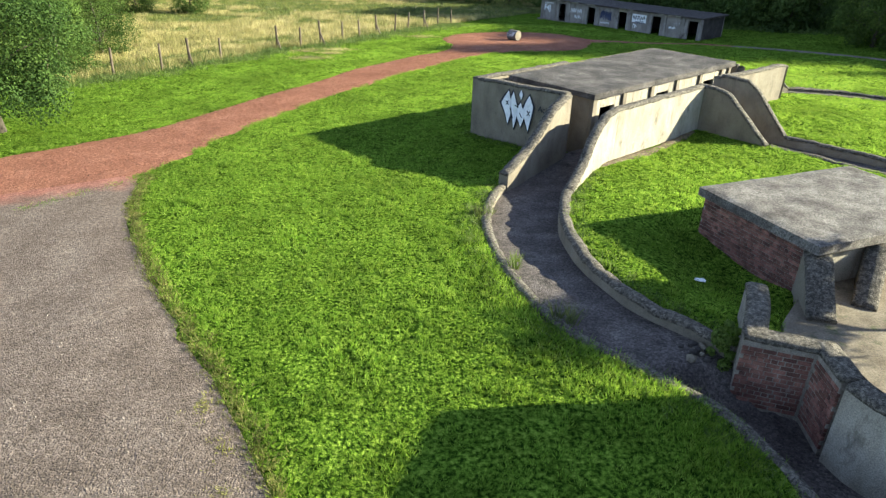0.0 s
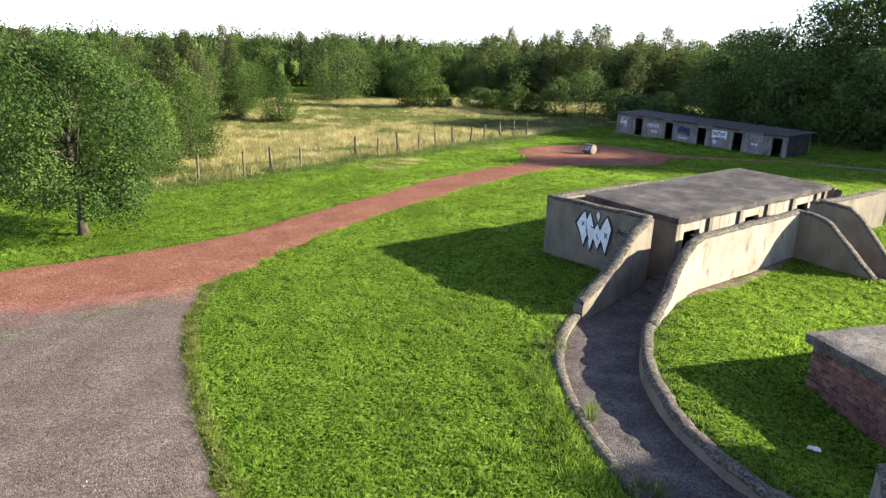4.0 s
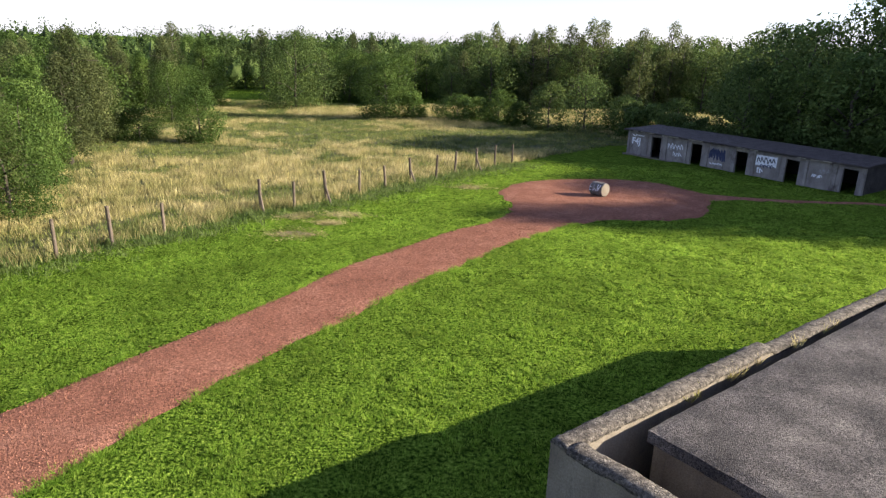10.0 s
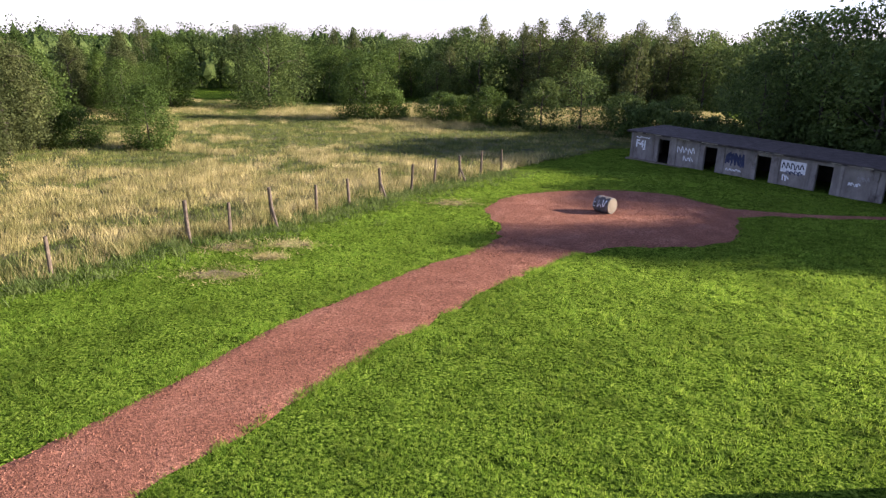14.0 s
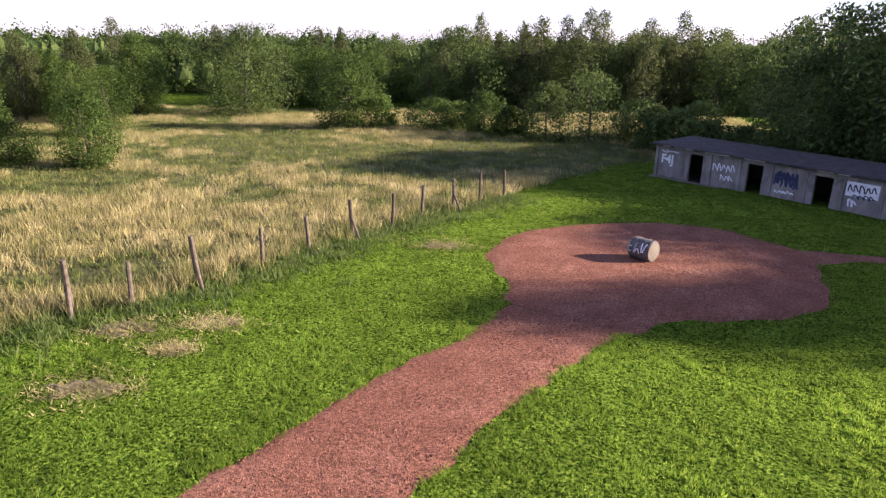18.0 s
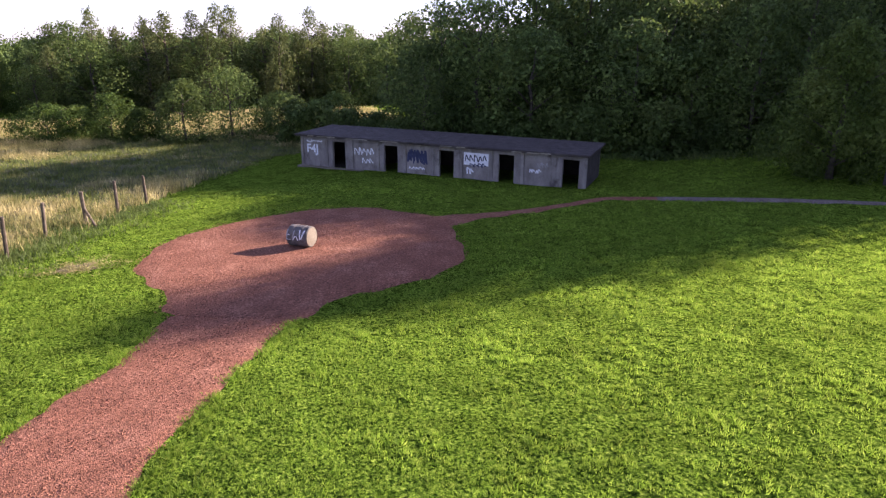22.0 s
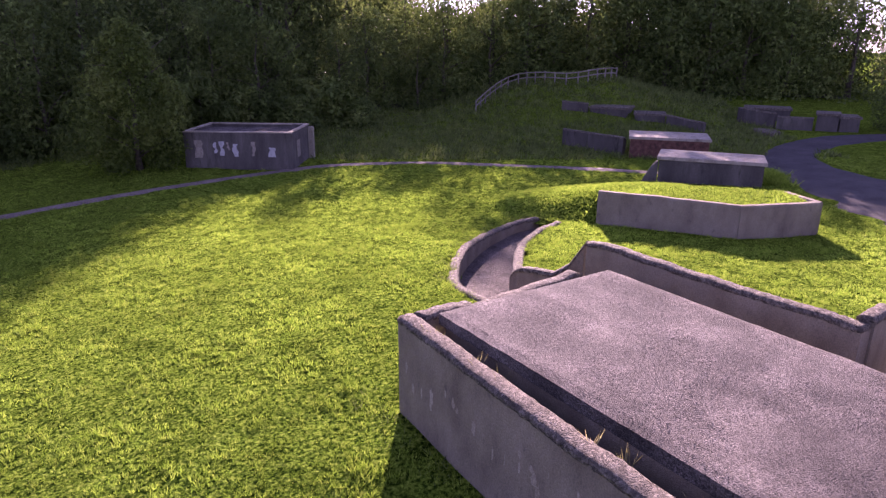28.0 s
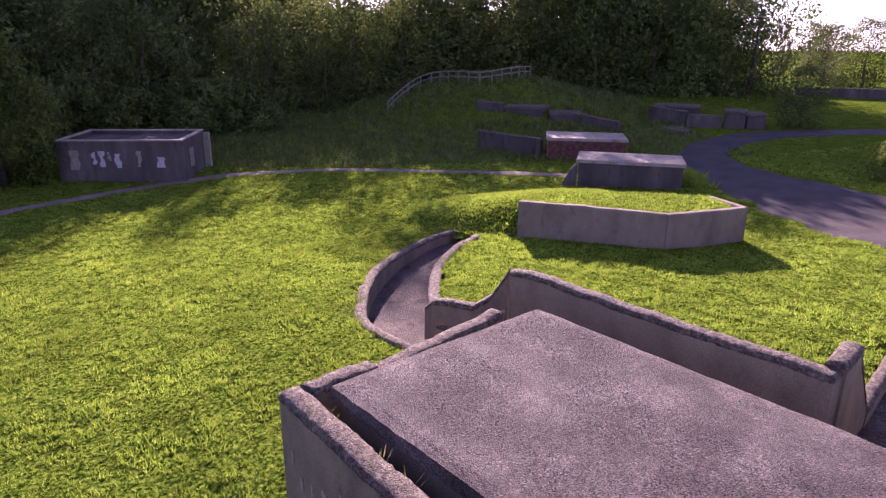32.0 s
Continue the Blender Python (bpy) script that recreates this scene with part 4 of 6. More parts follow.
prism("paint_patch", [qp(QL + 0.006, 1.2), qp(QL + 0.006, 2.0), qp(QL - 0.002, 2.0), qp(QL - 0.002, 1.2)], QZ + 0.6, QZ + 1.7, MORTAR, store, "faded spray paint patch", 0)
prism("buttress", [qp(QL, 4.2), qp(QL + 0.35, 4.2), qp(QL + 0.35, 4.6), qp(QL, 4.6)], QZ - 0.5, QZ + 2.2, PALE, store, "pale sunlit end pier", 0.02)

# ---- gun pits across the lawn ----
pit = thing("gun_pit_wall", (29, 20, -1.2), "angled concrete retaining wall of a grassed-over gun pit", "wall")
wall_run("front_wall", [(29.8, 25.4, 0.22), (28.95, 23.2, 0.25), (27.85, 20.45, 0.24)], 0.28, -1.9, CONCRETE, pit, "dim weathered concrete wall", rough=0.02)
wall_run("front_wall", [(27.8, 20.55, 0.24), (28.3, 19.0, 0.22), (28.9, 17.3, 0.22)], 0.28, -1.9, CONCRETE, pit, "dim weathered concrete wall", rough=0.02)
wall_run("side_wall", [(28.95, 17.25, 0.2), (31.2, 17.6, 0.1), (33.0, 17.9, -0.6)], 0.28, -1.9, CONCRETE, pit, "dim weathered concrete wall", rough=0.02)
bm = bmesh.new()
mound = [(30.0, 25.25), (29.1, 23.1), (28.6, 21.8), (28.02, 20.5), (28.45, 19.1), (29.05, 17.6), (31.2, 17.85), (33.5, 18.6), (36.5, 20.2), (37.8, 23.5), (37.6, 27.5), (35.0, 30.2), (32.6, 29.6), (31.1, 27.3)]
mline = smooth(mound, 3, closed=True)
center = bm.verts.new((31.8, 21.8, 0.1))
prev = None
rows = []
for f in (0.35, 0.7, 1.0, 1.25):
    row = []
    for p in mline:
        q = Vector((31.8, 21.8)).lerp(p, min(f, 1.0))
        front = p.x < 31.5 and p.y < 25.4
        if f > 1:
            z = -1.9 if front else gz(p.x, p.y) - 0.2
            q = Vector((31.8, 21.8)).lerp(p, 1.0 if front else 1.25)
        else:
            z = 0.12 - 0.02 * f if front else 0.12 - (0.12 - gz(p.x, p.y)) * f ** 1.3
        row.append(bm.verts.new((q.x, q.y, z + 0.03 * noise.noise((q.x, q.y, 1)))))
    rows.append(row)
k = len(mline)
for i in range(k):
    bm.faces.new((center, rows[0][i], rows[0][(i + 1) % k]))
    for a, b in zip(rows, rows[1:]):
        bm.faces.new((a[i], b[i], b[(i + 1) % k], a[(i + 1) % k]))
bmesh.ops.recalc_face_normals(bm, faces=bm.faces)
turf_tree = BVHTree.FromBMesh(bm)
part("turf_fill", bm, GROUND, pit, "bright green turf behind the wall", smooth_shade=True)


def low_hut(name, x0, y0, x1, y1, depth, z0, z1, wallmat, label, slope=0.0, roof=PALE):
    """A low hut with its front from (x0, y0) to (x1, y1), a roof slab, a doorway recess and end walls."""
    a, b = Vector((x0, y0)), Vector((x1, y1))
    d = (b - a).normalized()
    nrm = Vector((-d.y, d.x))
    length = (b - a).length
    if nrm.x < 0:
        nrm = -nrm
    e = thing(name, (*((a + b) / 2 + nrm * depth / 2), z0), label, "hut", group="low huts of the battery")

    def at(s, t):
        q = a + d * s + nrm * t
        return (q.x, q.y)
    prism("front_wall", [at(0, 0), at(length, 0), at(length, 0.25), at(0, 0.25)], z0 - 0.5, z1 - 0.18, wallmat, e)
    prism("side_wall", [at(0, 0.25), at(0.25, 0.25), at(0.25, depth), at(0, depth)], z0 - 0.5, z1 - 0.18, wallmat, e)
    prism("side_wall", [at(length - 0.25, 0.25), at(length, 0.25), at(length, depth), at(length - 0.25, depth)], z0 - 0.5, z1 - 0.18, wallmat, e)
    prism("back_wall", [at(0.25, depth - 0.25), at(length - 0.25, depth - 0.25), at(length - 0.25, depth), at(0.25, depth)], z0 - 0.5, z1 - 0.18, wallmat, e)
    prism("roof_slab", [at(-0.12, -0.12), at(length + 0.12, -0.12), at(length + 0.12, depth + 0.12), at(-0.12, depth + 0.12)], z1 - 0.178, z1, roof, e, "flat concrete roof slab", 0.025)
    if slope:
        p, q = at(-0.1, 0.15), at(-slope, 0.15)
        wall_run("wing_wall", [(*p, z1 - 0.25), (*a.lerp(Vector(q), 0.4), z1 - 0.5), (*q, z0)], 0.3, z0 - 0.5, wallmat, e, "sloping wing wall", rough=0.02)
    return e


low_hut("low_hut", 39.6, 21.0, 38.2, 16.0, 2.6, -1.5, 0.08, SHADE_CONCRETE, "low concrete hut with pale flat roof and sloping wing", 0.9)
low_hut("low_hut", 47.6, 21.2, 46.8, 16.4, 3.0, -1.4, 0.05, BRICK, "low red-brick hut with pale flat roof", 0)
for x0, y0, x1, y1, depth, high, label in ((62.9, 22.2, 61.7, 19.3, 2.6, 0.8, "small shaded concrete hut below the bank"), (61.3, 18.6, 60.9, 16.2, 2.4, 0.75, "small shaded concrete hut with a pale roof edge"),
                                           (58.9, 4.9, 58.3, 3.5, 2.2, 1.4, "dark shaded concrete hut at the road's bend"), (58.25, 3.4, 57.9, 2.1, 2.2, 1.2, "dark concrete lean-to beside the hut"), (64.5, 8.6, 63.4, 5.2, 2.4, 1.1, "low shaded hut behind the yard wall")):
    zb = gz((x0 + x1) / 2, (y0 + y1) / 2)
    low_hut("low_hut", x0, y0, x1, y1, depth, zb, zb + high, SHADE_CONCRETE, label, 0, COPING)
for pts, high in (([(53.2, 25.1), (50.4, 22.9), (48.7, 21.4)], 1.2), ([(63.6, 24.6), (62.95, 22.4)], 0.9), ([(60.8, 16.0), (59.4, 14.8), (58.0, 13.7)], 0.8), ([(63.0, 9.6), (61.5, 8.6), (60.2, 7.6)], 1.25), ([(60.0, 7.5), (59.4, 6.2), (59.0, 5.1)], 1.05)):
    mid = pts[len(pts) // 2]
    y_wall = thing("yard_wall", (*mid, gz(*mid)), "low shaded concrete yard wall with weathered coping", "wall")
    wall_run("wall", [(x, y, gz(x, y) + high) for x, y in pts], 0.3, -2.4, SHADE_CONCRETE, y_wall, "", rough=0.03, cap=COPING)
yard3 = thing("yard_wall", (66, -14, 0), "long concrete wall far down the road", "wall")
wall_run("wall", [(80.0, -12.0, 1.2), (76.0, -22.0, 1.2), (70.0, -34.0, 1.2)], 0.35, -3.0, SHADE_CONCRETE, yard3, "", rough=0.02, cap=COPING)
sl = [(57.8 + 1.6 * math.cos(t) * (1 + 0.1 * math.sin(3 * t)), 9.0 + 0.9 * math.sin(t)) for t in [2 * math.pi * k / 18 for k in range(18)]]
slab_thing = thing("foundation_slab", (57.8, 9.0, gz(57.8, 9.0)), "broken rounded concrete foundation slab in grass", "slab")
prism("slab", sl, gz(57.8, 9.0) - 0.3, gz(57.8, 9.0) + 0.22, COPING, slab_thing, "", 0.03)

# unseen block beside the emplacement, added so its shade falls over the lawn
block = thing("gun_shelter", (12.8, -2, -1.0), "tall plain weathered concrete block, unseen, added to shade the lawn", "shelter")
for name, x0, x1, y0, y1 in (("west_wall", 11.6, 11.9, -7.0, 3.5), ("east_wall", 14.7, 15.0, -7.0, 3.5), ("north_wall", 11.9, 14.7, 3.2, 3.5), ("south_wall", 11.9, 14.7, -7.0, -6.7)):
    prism(name, [(x0, y0), (x1, y0), (x1, y1), (x0, y1)], -1.5, 2.7, CONCRETE, block)
# The cut corner slants the edge of the cast shade.
prism("roof_slab", [(10.4, -7.2), (15.2, -7.2), (15.2, 3.6), (11.5, 3.6), (10.4, 1.0)], 2.703, 2.95, ROOFTOP, block)

# ---- trees ----


def trunk_bm(height, radius, rnd, limbs, crown_r, crown_base):
    """A tapered, slightly bent trunk with limbs that reach into the crown."""
    bm = bmesh.new()

    def tube(pts, radii, sides):
        rings = []
        for i, (p, r) in enumerate(zip(pts, radii)):
            d = (pts[min(i + 1, len(pts) - 1)] - pts[max(i - 1, 0)]).normalized()
            a = d.orthogonal().normalized()
            b = d.cross(a)
            rings.append([bm.verts.new(p + r * (math.cos(t) * a + math.sin(t) * b)) for t in [2 * math.pi * k / sides for k in range(sides)]])
        for s, t in zip(rings, rings[1:]):
            for k in range(sides):
                bm.faces.new((s[k], s[(k + 1) % sides], t[(k + 1) % sides], t[k]))
        bm.faces.new(rings[0][::-1])
        bm.faces.new(rings[-1])
    n = 6
    pts = [Vector((rnd.uniform(-0.03, 0.03) * height * i / n, rnd.uniform(-0.03, 0.03) * height * i / n, -0.4 + (height * 0.85 + 0.4) * i / n)) for i in range(n + 1)]
    tube(pts, [radius * (1.5 if i == 0 else 1.0) * (1 - 0.85 * i / n) for i in range(n + 1)], 8)
    for k in range(limbs):
        z = rnd.uniform(crown_base * 0.75, height * 0.7)
        a = 2.4 * k + rnd.uniform(-0.4, 0.4)
        r = crown_r * rnd.uniform(0.5, 0.85)
        p0 = Vector((0, 0, z))
        tip = Vector((r * math.cos(a), r * math.sin(a), z + r * rnd.uniform(0.2, 0.8)))
        mid = p0.lerp(tip, 0.5) + Vector((0, 0, r * rnd.uniform(0.0, 0.18)))
        tube([p0, mid, tip], [radius * 0.4, radius * 0.24, radius * 0.06], 5)
    bmesh.ops.recalc_face_normals(bm, faces=bm.faces)
    return bm


def crown_mesh(name, rnd, height, base, radius, lobes, leaves, size, shape, mat):
    """Leaf clumps set on many uneven lobes. shape: round, tall or spire."""
    centres = []
    for k in range(lobes):
        f = (k + 0.5) / lobes
        z = base + (height - base) * (f if shape != "round" else 0.5 - 0.5 * math.cos(math.pi * f))
        h = (z - base) / (height - base)
        if shape == "round":
            w = math.sqrt(max(0.0, 1 - (2 * h - 1) ** 2)) * 0.9 + 0.1
            if h < 0.4:
                w = max(w, 0.75)
        elif shape == "tall":
            w = (1 - h) ** 0.62 * (0.55 + 1.3 * min(h * 2.5, 0.5))
        else:
            w = (1 - h) ** 0.9 + 0.05
        a = 2.4 * k + rnd.uniform(-0.6, 0.6)
        r = radius * w * rnd.uniform(0.45, 0.95)
        lr = radius * (0.34 if shape == "round" else 0.3) * rnd.uniform(0.65, 1.3) * (0.5 + 0.5 * w)
        centres.append((r * math.cos(a), r * math.sin(a), z - lr * 0.3, lr))
    C = np.array(centres)
    g = np.random.default_rng(rnd.randrange(10 ** 6))
    weight = C[:, 3] ** 2
    pick = g.choice(len(C), leaves, p=weight / weight.sum())
    d = g.normal(size=(leaves, 3))
    d /= np.linalg.norm(d, axis=1)[:, None]
    rad = (1.05 - 0.5 * g.uniform(size=leaves) ** 1.7 + 0.3 * g.uniform(size=leaves) ** 5)[:, None]
    pos = C[pick, :3] + d * rad * C[pick, 3:4] * np.array([1, 1, 0.85])
    axis = d + g.normal(scale=0.5, size=(leaves, 3)) + np.array([0, 0, 0.3])
    axis /= np.linalg.norm(axis, axis=1)[:, None]
    t = np.cross(axis, g.normal(size=(leaves, 3)))
    t /= np.linalg.norm(t, axis=1)[:, None]
    b = np.cross(axis, t)
    s = size * g.uniform(0.6, 1.35, (leaves, 1))
    droop = -0.35 * s * axis
    me = bpy.data.meshes.new(name)
    if size < 0.1:
        v = np.stack([pos - t * s, pos - b * 0.55 * s + droop * 0.3, pos + t * s + droop, pos + b * 0.55 * s + droop * 0.3], 1).reshape(-1, 3)
        i = np.arange(leaves) * 4
        f = np.stack([i, i + 1, i + 2, i + 3], 1)
    else:
        v = np.stack([pos - t * s, pos + b * 0.9 * s + droop * 0.5, pos + t * s + droop], 1).reshape(-1, 3)
        i = np.arange(leaves) * 3
        f = np.stack([i, i + 1, i + 2], 1)
    me.from_pydata(v.tolist(), [], f.tolist())
    me.materials.append(mat)
    return me


def make_tree(name, seed, height, base, radius, lobes, leaves, size, shape, mat, label, category="tree", group="", trunk_r=None, limbs=6):
    rnd = random.Random(seed)
    e = new(name)
    tagged(e, label, category, group)
    part("trunk", trunk_bm(height, trunk_r or height * 0.022, rnd, limbs, radius, base), BARK, e, "grey-brown trunk and limbs", smooth_shade=True)
    crown = new("crown", crown_mesh("crown", rnd, height, base, radius, lobes, leaves, size, shape, mat))
    crown.parent = e
    return e


def plant(proto, x, y, scale=1.0, turn=None, sink=0.05, wide=1.0):
    e = copy_thing(proto, Matrix.Translation((x, y, gz(x, y) - sink)) @ Matrix.Rotation(random.uniform(0, 6.28) if turn is None else turn, 4, "Z") @ Matrix.Diagonal((scale * wide, scale * wide, scale, 1)))
    return e


def lone(e, x, y, turn=0.0):
    e.location = (x, y, gz(x, y) - 0.05)
    e.rotation_euler = (0, 0, turn)
    return e


random.seed(11)
lone(make_tree("tree", 3, 8.2, 2.2, 4.1, 44, 50000, 0.066, "round", LEAF_LONE, "broad leafy green tree with a pale short trunk", trunk_r=0.2, limbs=12), -17.1, 23.6, 0.6)
lone(make_tree("tree", 8, 9.0, 0.5, 3.5, 70, 16000, 0.13, "tall", LEAF_LIGHT, "sunlit green tree beside the store block", limbs=8), 42.0, 52.2)
lone(make_tree("tree", 21, 7.6, 0.2, 4.0, 80, 14000, 0.13, "round", LEAF_OAK, "rounded green tree in the meadow", limbs=8), -9.7, 104.8)
lone(make_tree("tree", 22, 11.5, 0.3, 6.6, 110, 18000, 0.15, "round", LEAF_DARK, "large spreading green tree at the meadow's edge", limbs=8), -26.5, 121)
lone(make_tree("bush", 23, 5.4, 0.5, 2.3, 44, 8000, 0.1, "round", LEAF_OAK, "bushy young green tree in dry grass", "bush"), -24.0, 76.0)
lone(make_tree("bush", 24, 3.3, 0.1, 2.6, 40, 7000, 0.1, "round", LEAF_OAK, "rounded green bush in dry grass", "bush"), -30.5, 77.0)
BUSHES = [(-5.8, 103.7, 3.6, 2.0), (0.2, 101.5, 3.4, 2.8), (5.5, 99.6, 4.3, 2.2), (8.2, 98, 3.0, 1.8), (11.3, 93.5, 5.6, 2.6), (16.0, 96.0, 6.4, 4.0), (20.4, 94.0, 4.2, 2.9), (27.5, 97, 4.0, 2.5), (3.0, 104, 3.0, 2.4)]
for k, (x, y, h, r) in enumerate(BUSHES):
    lone(make_tree("bush", 40 + k, h, 0.1, r, 40, 6000, 0.12, "round", LEAF_DARK if x > 10 else LEAF_OAK, "dense rounded hawthorn bush at the meadow edge", "bush", "bushes along the meadow edge"), x, y)

PROTO = {}
for k, (key, h, base, r, lobes, n, size, shape, mat, label) in enumerate([
        ("oak_a", 11, 0.4, 4.6, 80, 13000, 0.14, "round", LEAF_OAK, "leafy green broadleaf tree in the wood"),
        ("oak_b", 10, 0.4, 4.2, 80, 13000, 0.13, "round", LEAF_OAK, "mid green broadleaf tree in the wood"),
        ("dark_a", 11, 0.3, 4.9, 58, 5200, 0.2, "round", LEAF_DARK, "dense dark green tree in the wood"),
        ("dark_b", 9.5, 0.3, 4.5, 54, 5000, 0.195, "round", LEAF_DARK, "dense dark green tree in the wood"),
        ("birch_a", 12.5, 1.2, 3.3, 84, 12500, 0.13, "tall", LEAF_GREY, "slender silvery birch in the wood"),
        ("birch_b", 11.5, 1.0, 3.1, 84, 12500, 0.13, "tall", LEAF_OAK, "slender mid green birch in the wood"),
        ("spire", 12.5, 0.4, 2.9, 62, 9000, 0.13, "spire", LEAF_OAK, "pointed green conifer in the wood"),
        ("far_oak", 11, 0.8, 4.6, 58, 5400, 0.18, "round", LEAF_DARK, "leafy dark green broadleaf tree in the distant wood"),
        ("far_light", 10, 0.6, 4.0, 54, 5200, 0.175, "round", LEAF_OAK, "mid green broadleaf tree in the distant wood"),
        ("far_birch", 12.5, 1.0, 3.0, 52, 5000, 0.15, "tall", LEAF_GREY, "slender olive birch in the distant wood"),
        ("far_spire", 12.5, 0.4, 2.7, 52, 4800, 0.15, "spire", LEAF_OAK, "pointed green conifer in the distant wood")]):
    PROTO[key] = make_tree("tree", 100 + k, h, base, r, lobes, n, size, shape, mat, label, group="trees of the wood", limbs=5)
    PROTO[key].location = (-60 + 4 * k, 160, gz(-60 + 4 * k, 160) - 0.05)
taken = []


def wood(count, keys, spot, smin, smax, gap, seed):
    """Trees at random spots that keep some distance from each other."""
    rnd = random.Random(seed)
    tries = done = 0
    while done < count and tries < count * 40:
        tries += 1
        x, y = spot(rnd)
        if any((x - a) ** 2 + (y - b) ** 2 < gap * gap for a, b in taken):
            continue
        taken.append((x, y))
        plant(PROTO[rnd.choice(keys)], x, y, rnd.uniform(smin, smax), rnd.uniform(0, 6.28), wide=rnd.uniform(0.85, 1.15))
        done += 1


# birch and oak scrub on the left of the meadow
def scrub_edge(y):
    return float(np.interp(y, [34, 39, 45, 51, 77, 104, 130], [-20.5, -20.5, -21.5, -23, -31, -36, -43]))


def scrub_spot(deep):
    def pick(r):
        y = r.uniform(35, 128)
        return scrub_edge(y) - deep * r.random() ** 1.3, y
    return pick


for x, y, key, k in ((-21.2, 38.2, "oak_b", 0.62), (-22.8, 41.8, "birch_b", 0.6), (-21.6, 45.4, "oak_a", 0.55), (-24.5, 48.0, "birch_a", 0.72), (-25.4, 52.5, "oak_b", 0.66), (-27.6, 57.0, "birch_b", 0.7), (-28.4, 62.0, "birch_a", 0.66), (-26.5, 36.0, "birch_a", 0.7), (-25.5, 32.5, "oak_a", 0.6)):
    taken.append((x, y))
    plant(PROTO[key], x, y, k, 2.1 * y)
wood(52, ["birch_a", "birch_b", "oak_a", "birch_a", "oak_b"], scrub_spot(26), 0.62, 0.9, 3.0, 1)
# far edge of the meadow
wood(40, ["far_oak", "far_light", "far_birch", "far_oak", "far_spire", "far_birch", "far_light", "far_oak", "far_light"], lambda r: (r.uniform(-34, 14), r.uniform(131, 158)), 0.6, 1.0, 3.0, 2)
wood(36, ["dark_a", "dark_b", "far_oak", "far_birch", "dark_a", "far_light"], lambda r: (r.uniform(-8, 66), r.uniform(133, 156)), 0.8, 1.1, 3.4, 3)
wood(24, ["far_birch", "far_birch", "far_oak"], lambda r: (r.uniform(2, 68), r.uniform(130, 146)), 0.95, 1.25, 2.4, 44)
wood(24, ["far_birch", "far_spire", "far_light"], lambda r: (r.uniform(-125, -50), r.uniform(75, 165)), 0.8, 1.15, 4.2, 4)


# wooded hill behind the sheds
def hill_spot(r):
    while True:
        x, y = r.uniform(22, 108), r.uniform(28, 116)
        # edge of the wood: behind the sheds, round the store block, then along the bank
        if x < 46:
            edge = 86 - 1.05 * (x - 22)
        elif x < 54:
            edge = 60 - 1.0 * (x - 46)
        else:
            edge = 52 - 0.9 * (x - 54)
        if y > edge and not (x < 50 and y < 55) and x > 7 + 0.42 * (y - 29) and not (100 < y and x < 84):
            return x, y


def where(spot, test):
    def pick(r):
        while True:
            x, y = spot(r)
            if test(x, y):
                return x, y
    return pick


for k, (x, y) in enumerate(((62, 51.0), (66.5, 50.4), (71, 51.4), (75.5, 50.8), (80, 51.6), (65, 55), (69.5, 54.6), (74, 55.2), (79, 55.4), (84, 54), (88, 51.5))):
    taken.append((x, y))
    plant(PROTO[("dark_a", "far_oak", "dark_b")[k % 3]], x, y, (1.4 if k < 5 else 0.8) + 0.1 * math.sin(2.3 * k), 1.7 * k, wide=0.72)
for x, y, k in ((36.5, 81.5, 1.1), (40.0, 79.5, 1.35), (43.8, 77.0, 1.45), (47.5, 78.0, 1.5), (51.5, 76.0, 1.5), (44.0, 83.0, 1.4), (49.5, 84.5, 1.45), (55.5, 79.0, 1.4), (55, 87, 1.3)):
    taken.append((x, y))
    plant(PROTO["dark_a" if x > 43 else "far_oak"], x, y, k, 1.3 * y, wide=0.85)
wood(26, ["dark_a", "dark_b", "dark_a", "far_oak", "dark_b"], where(hill_spot, lambda x, y: 50 < y < 57 and x > 56), 0.6, 0.85, 3.2, 5)
wood(16, ["dark_a", "dark_b", "far_oak", "far_light", "dark_b"], where(hill_spot, lambda x, y: 56 < y < 68 and x > 56), 0.6, 0.95, 4.0, 25)
wood(30, ["dark_a", "dark_b", "far_oak", "dark_b"], where(hill_spot, lambda x, y: x < 58), 0.75, 1.1, 3.8, 35)
wood(26, ["dark_a", "dark_b", "far_oak"], where(hill_spot, lambda x, y: y < 47), 0.65, 0.9, 4.0, 15)
# wood on and behind the bank, falling away towards the road
wood(18, ["dark_a", "dark_b", "far_oak"], lambda r: (lambda x: (x, r.uniform(-9 + (x - 78) * 0.1, 40)))(r.uniform(78, 92)), 0.9, 1.2, 3.9, 6)
wood(12, ["far_light", "far_birch", "far_oak", "dark_b"], lambda r: (r.uniform(84, 130), r.uniform(-62, -10)), 0.6, 0.95, 4.2, 7)
wood(6, ["far_light", "far_oak", "dark_a"], lambda r: (r.uniform(-30, 80), r.uniform(-75, -50)), 0.8, 1.1, 5.0, 8)
for k, (x, y) in enumerate(((80, 8), (83, 3), (81, -2), (87, 10), (79, 13), (90, 1), (92, 8))):
    taken.append((x, y))
    plant(PROTO[("dark_a", "far_oak", "dark_b")[k % 3]], x, y + 4, 1.28)
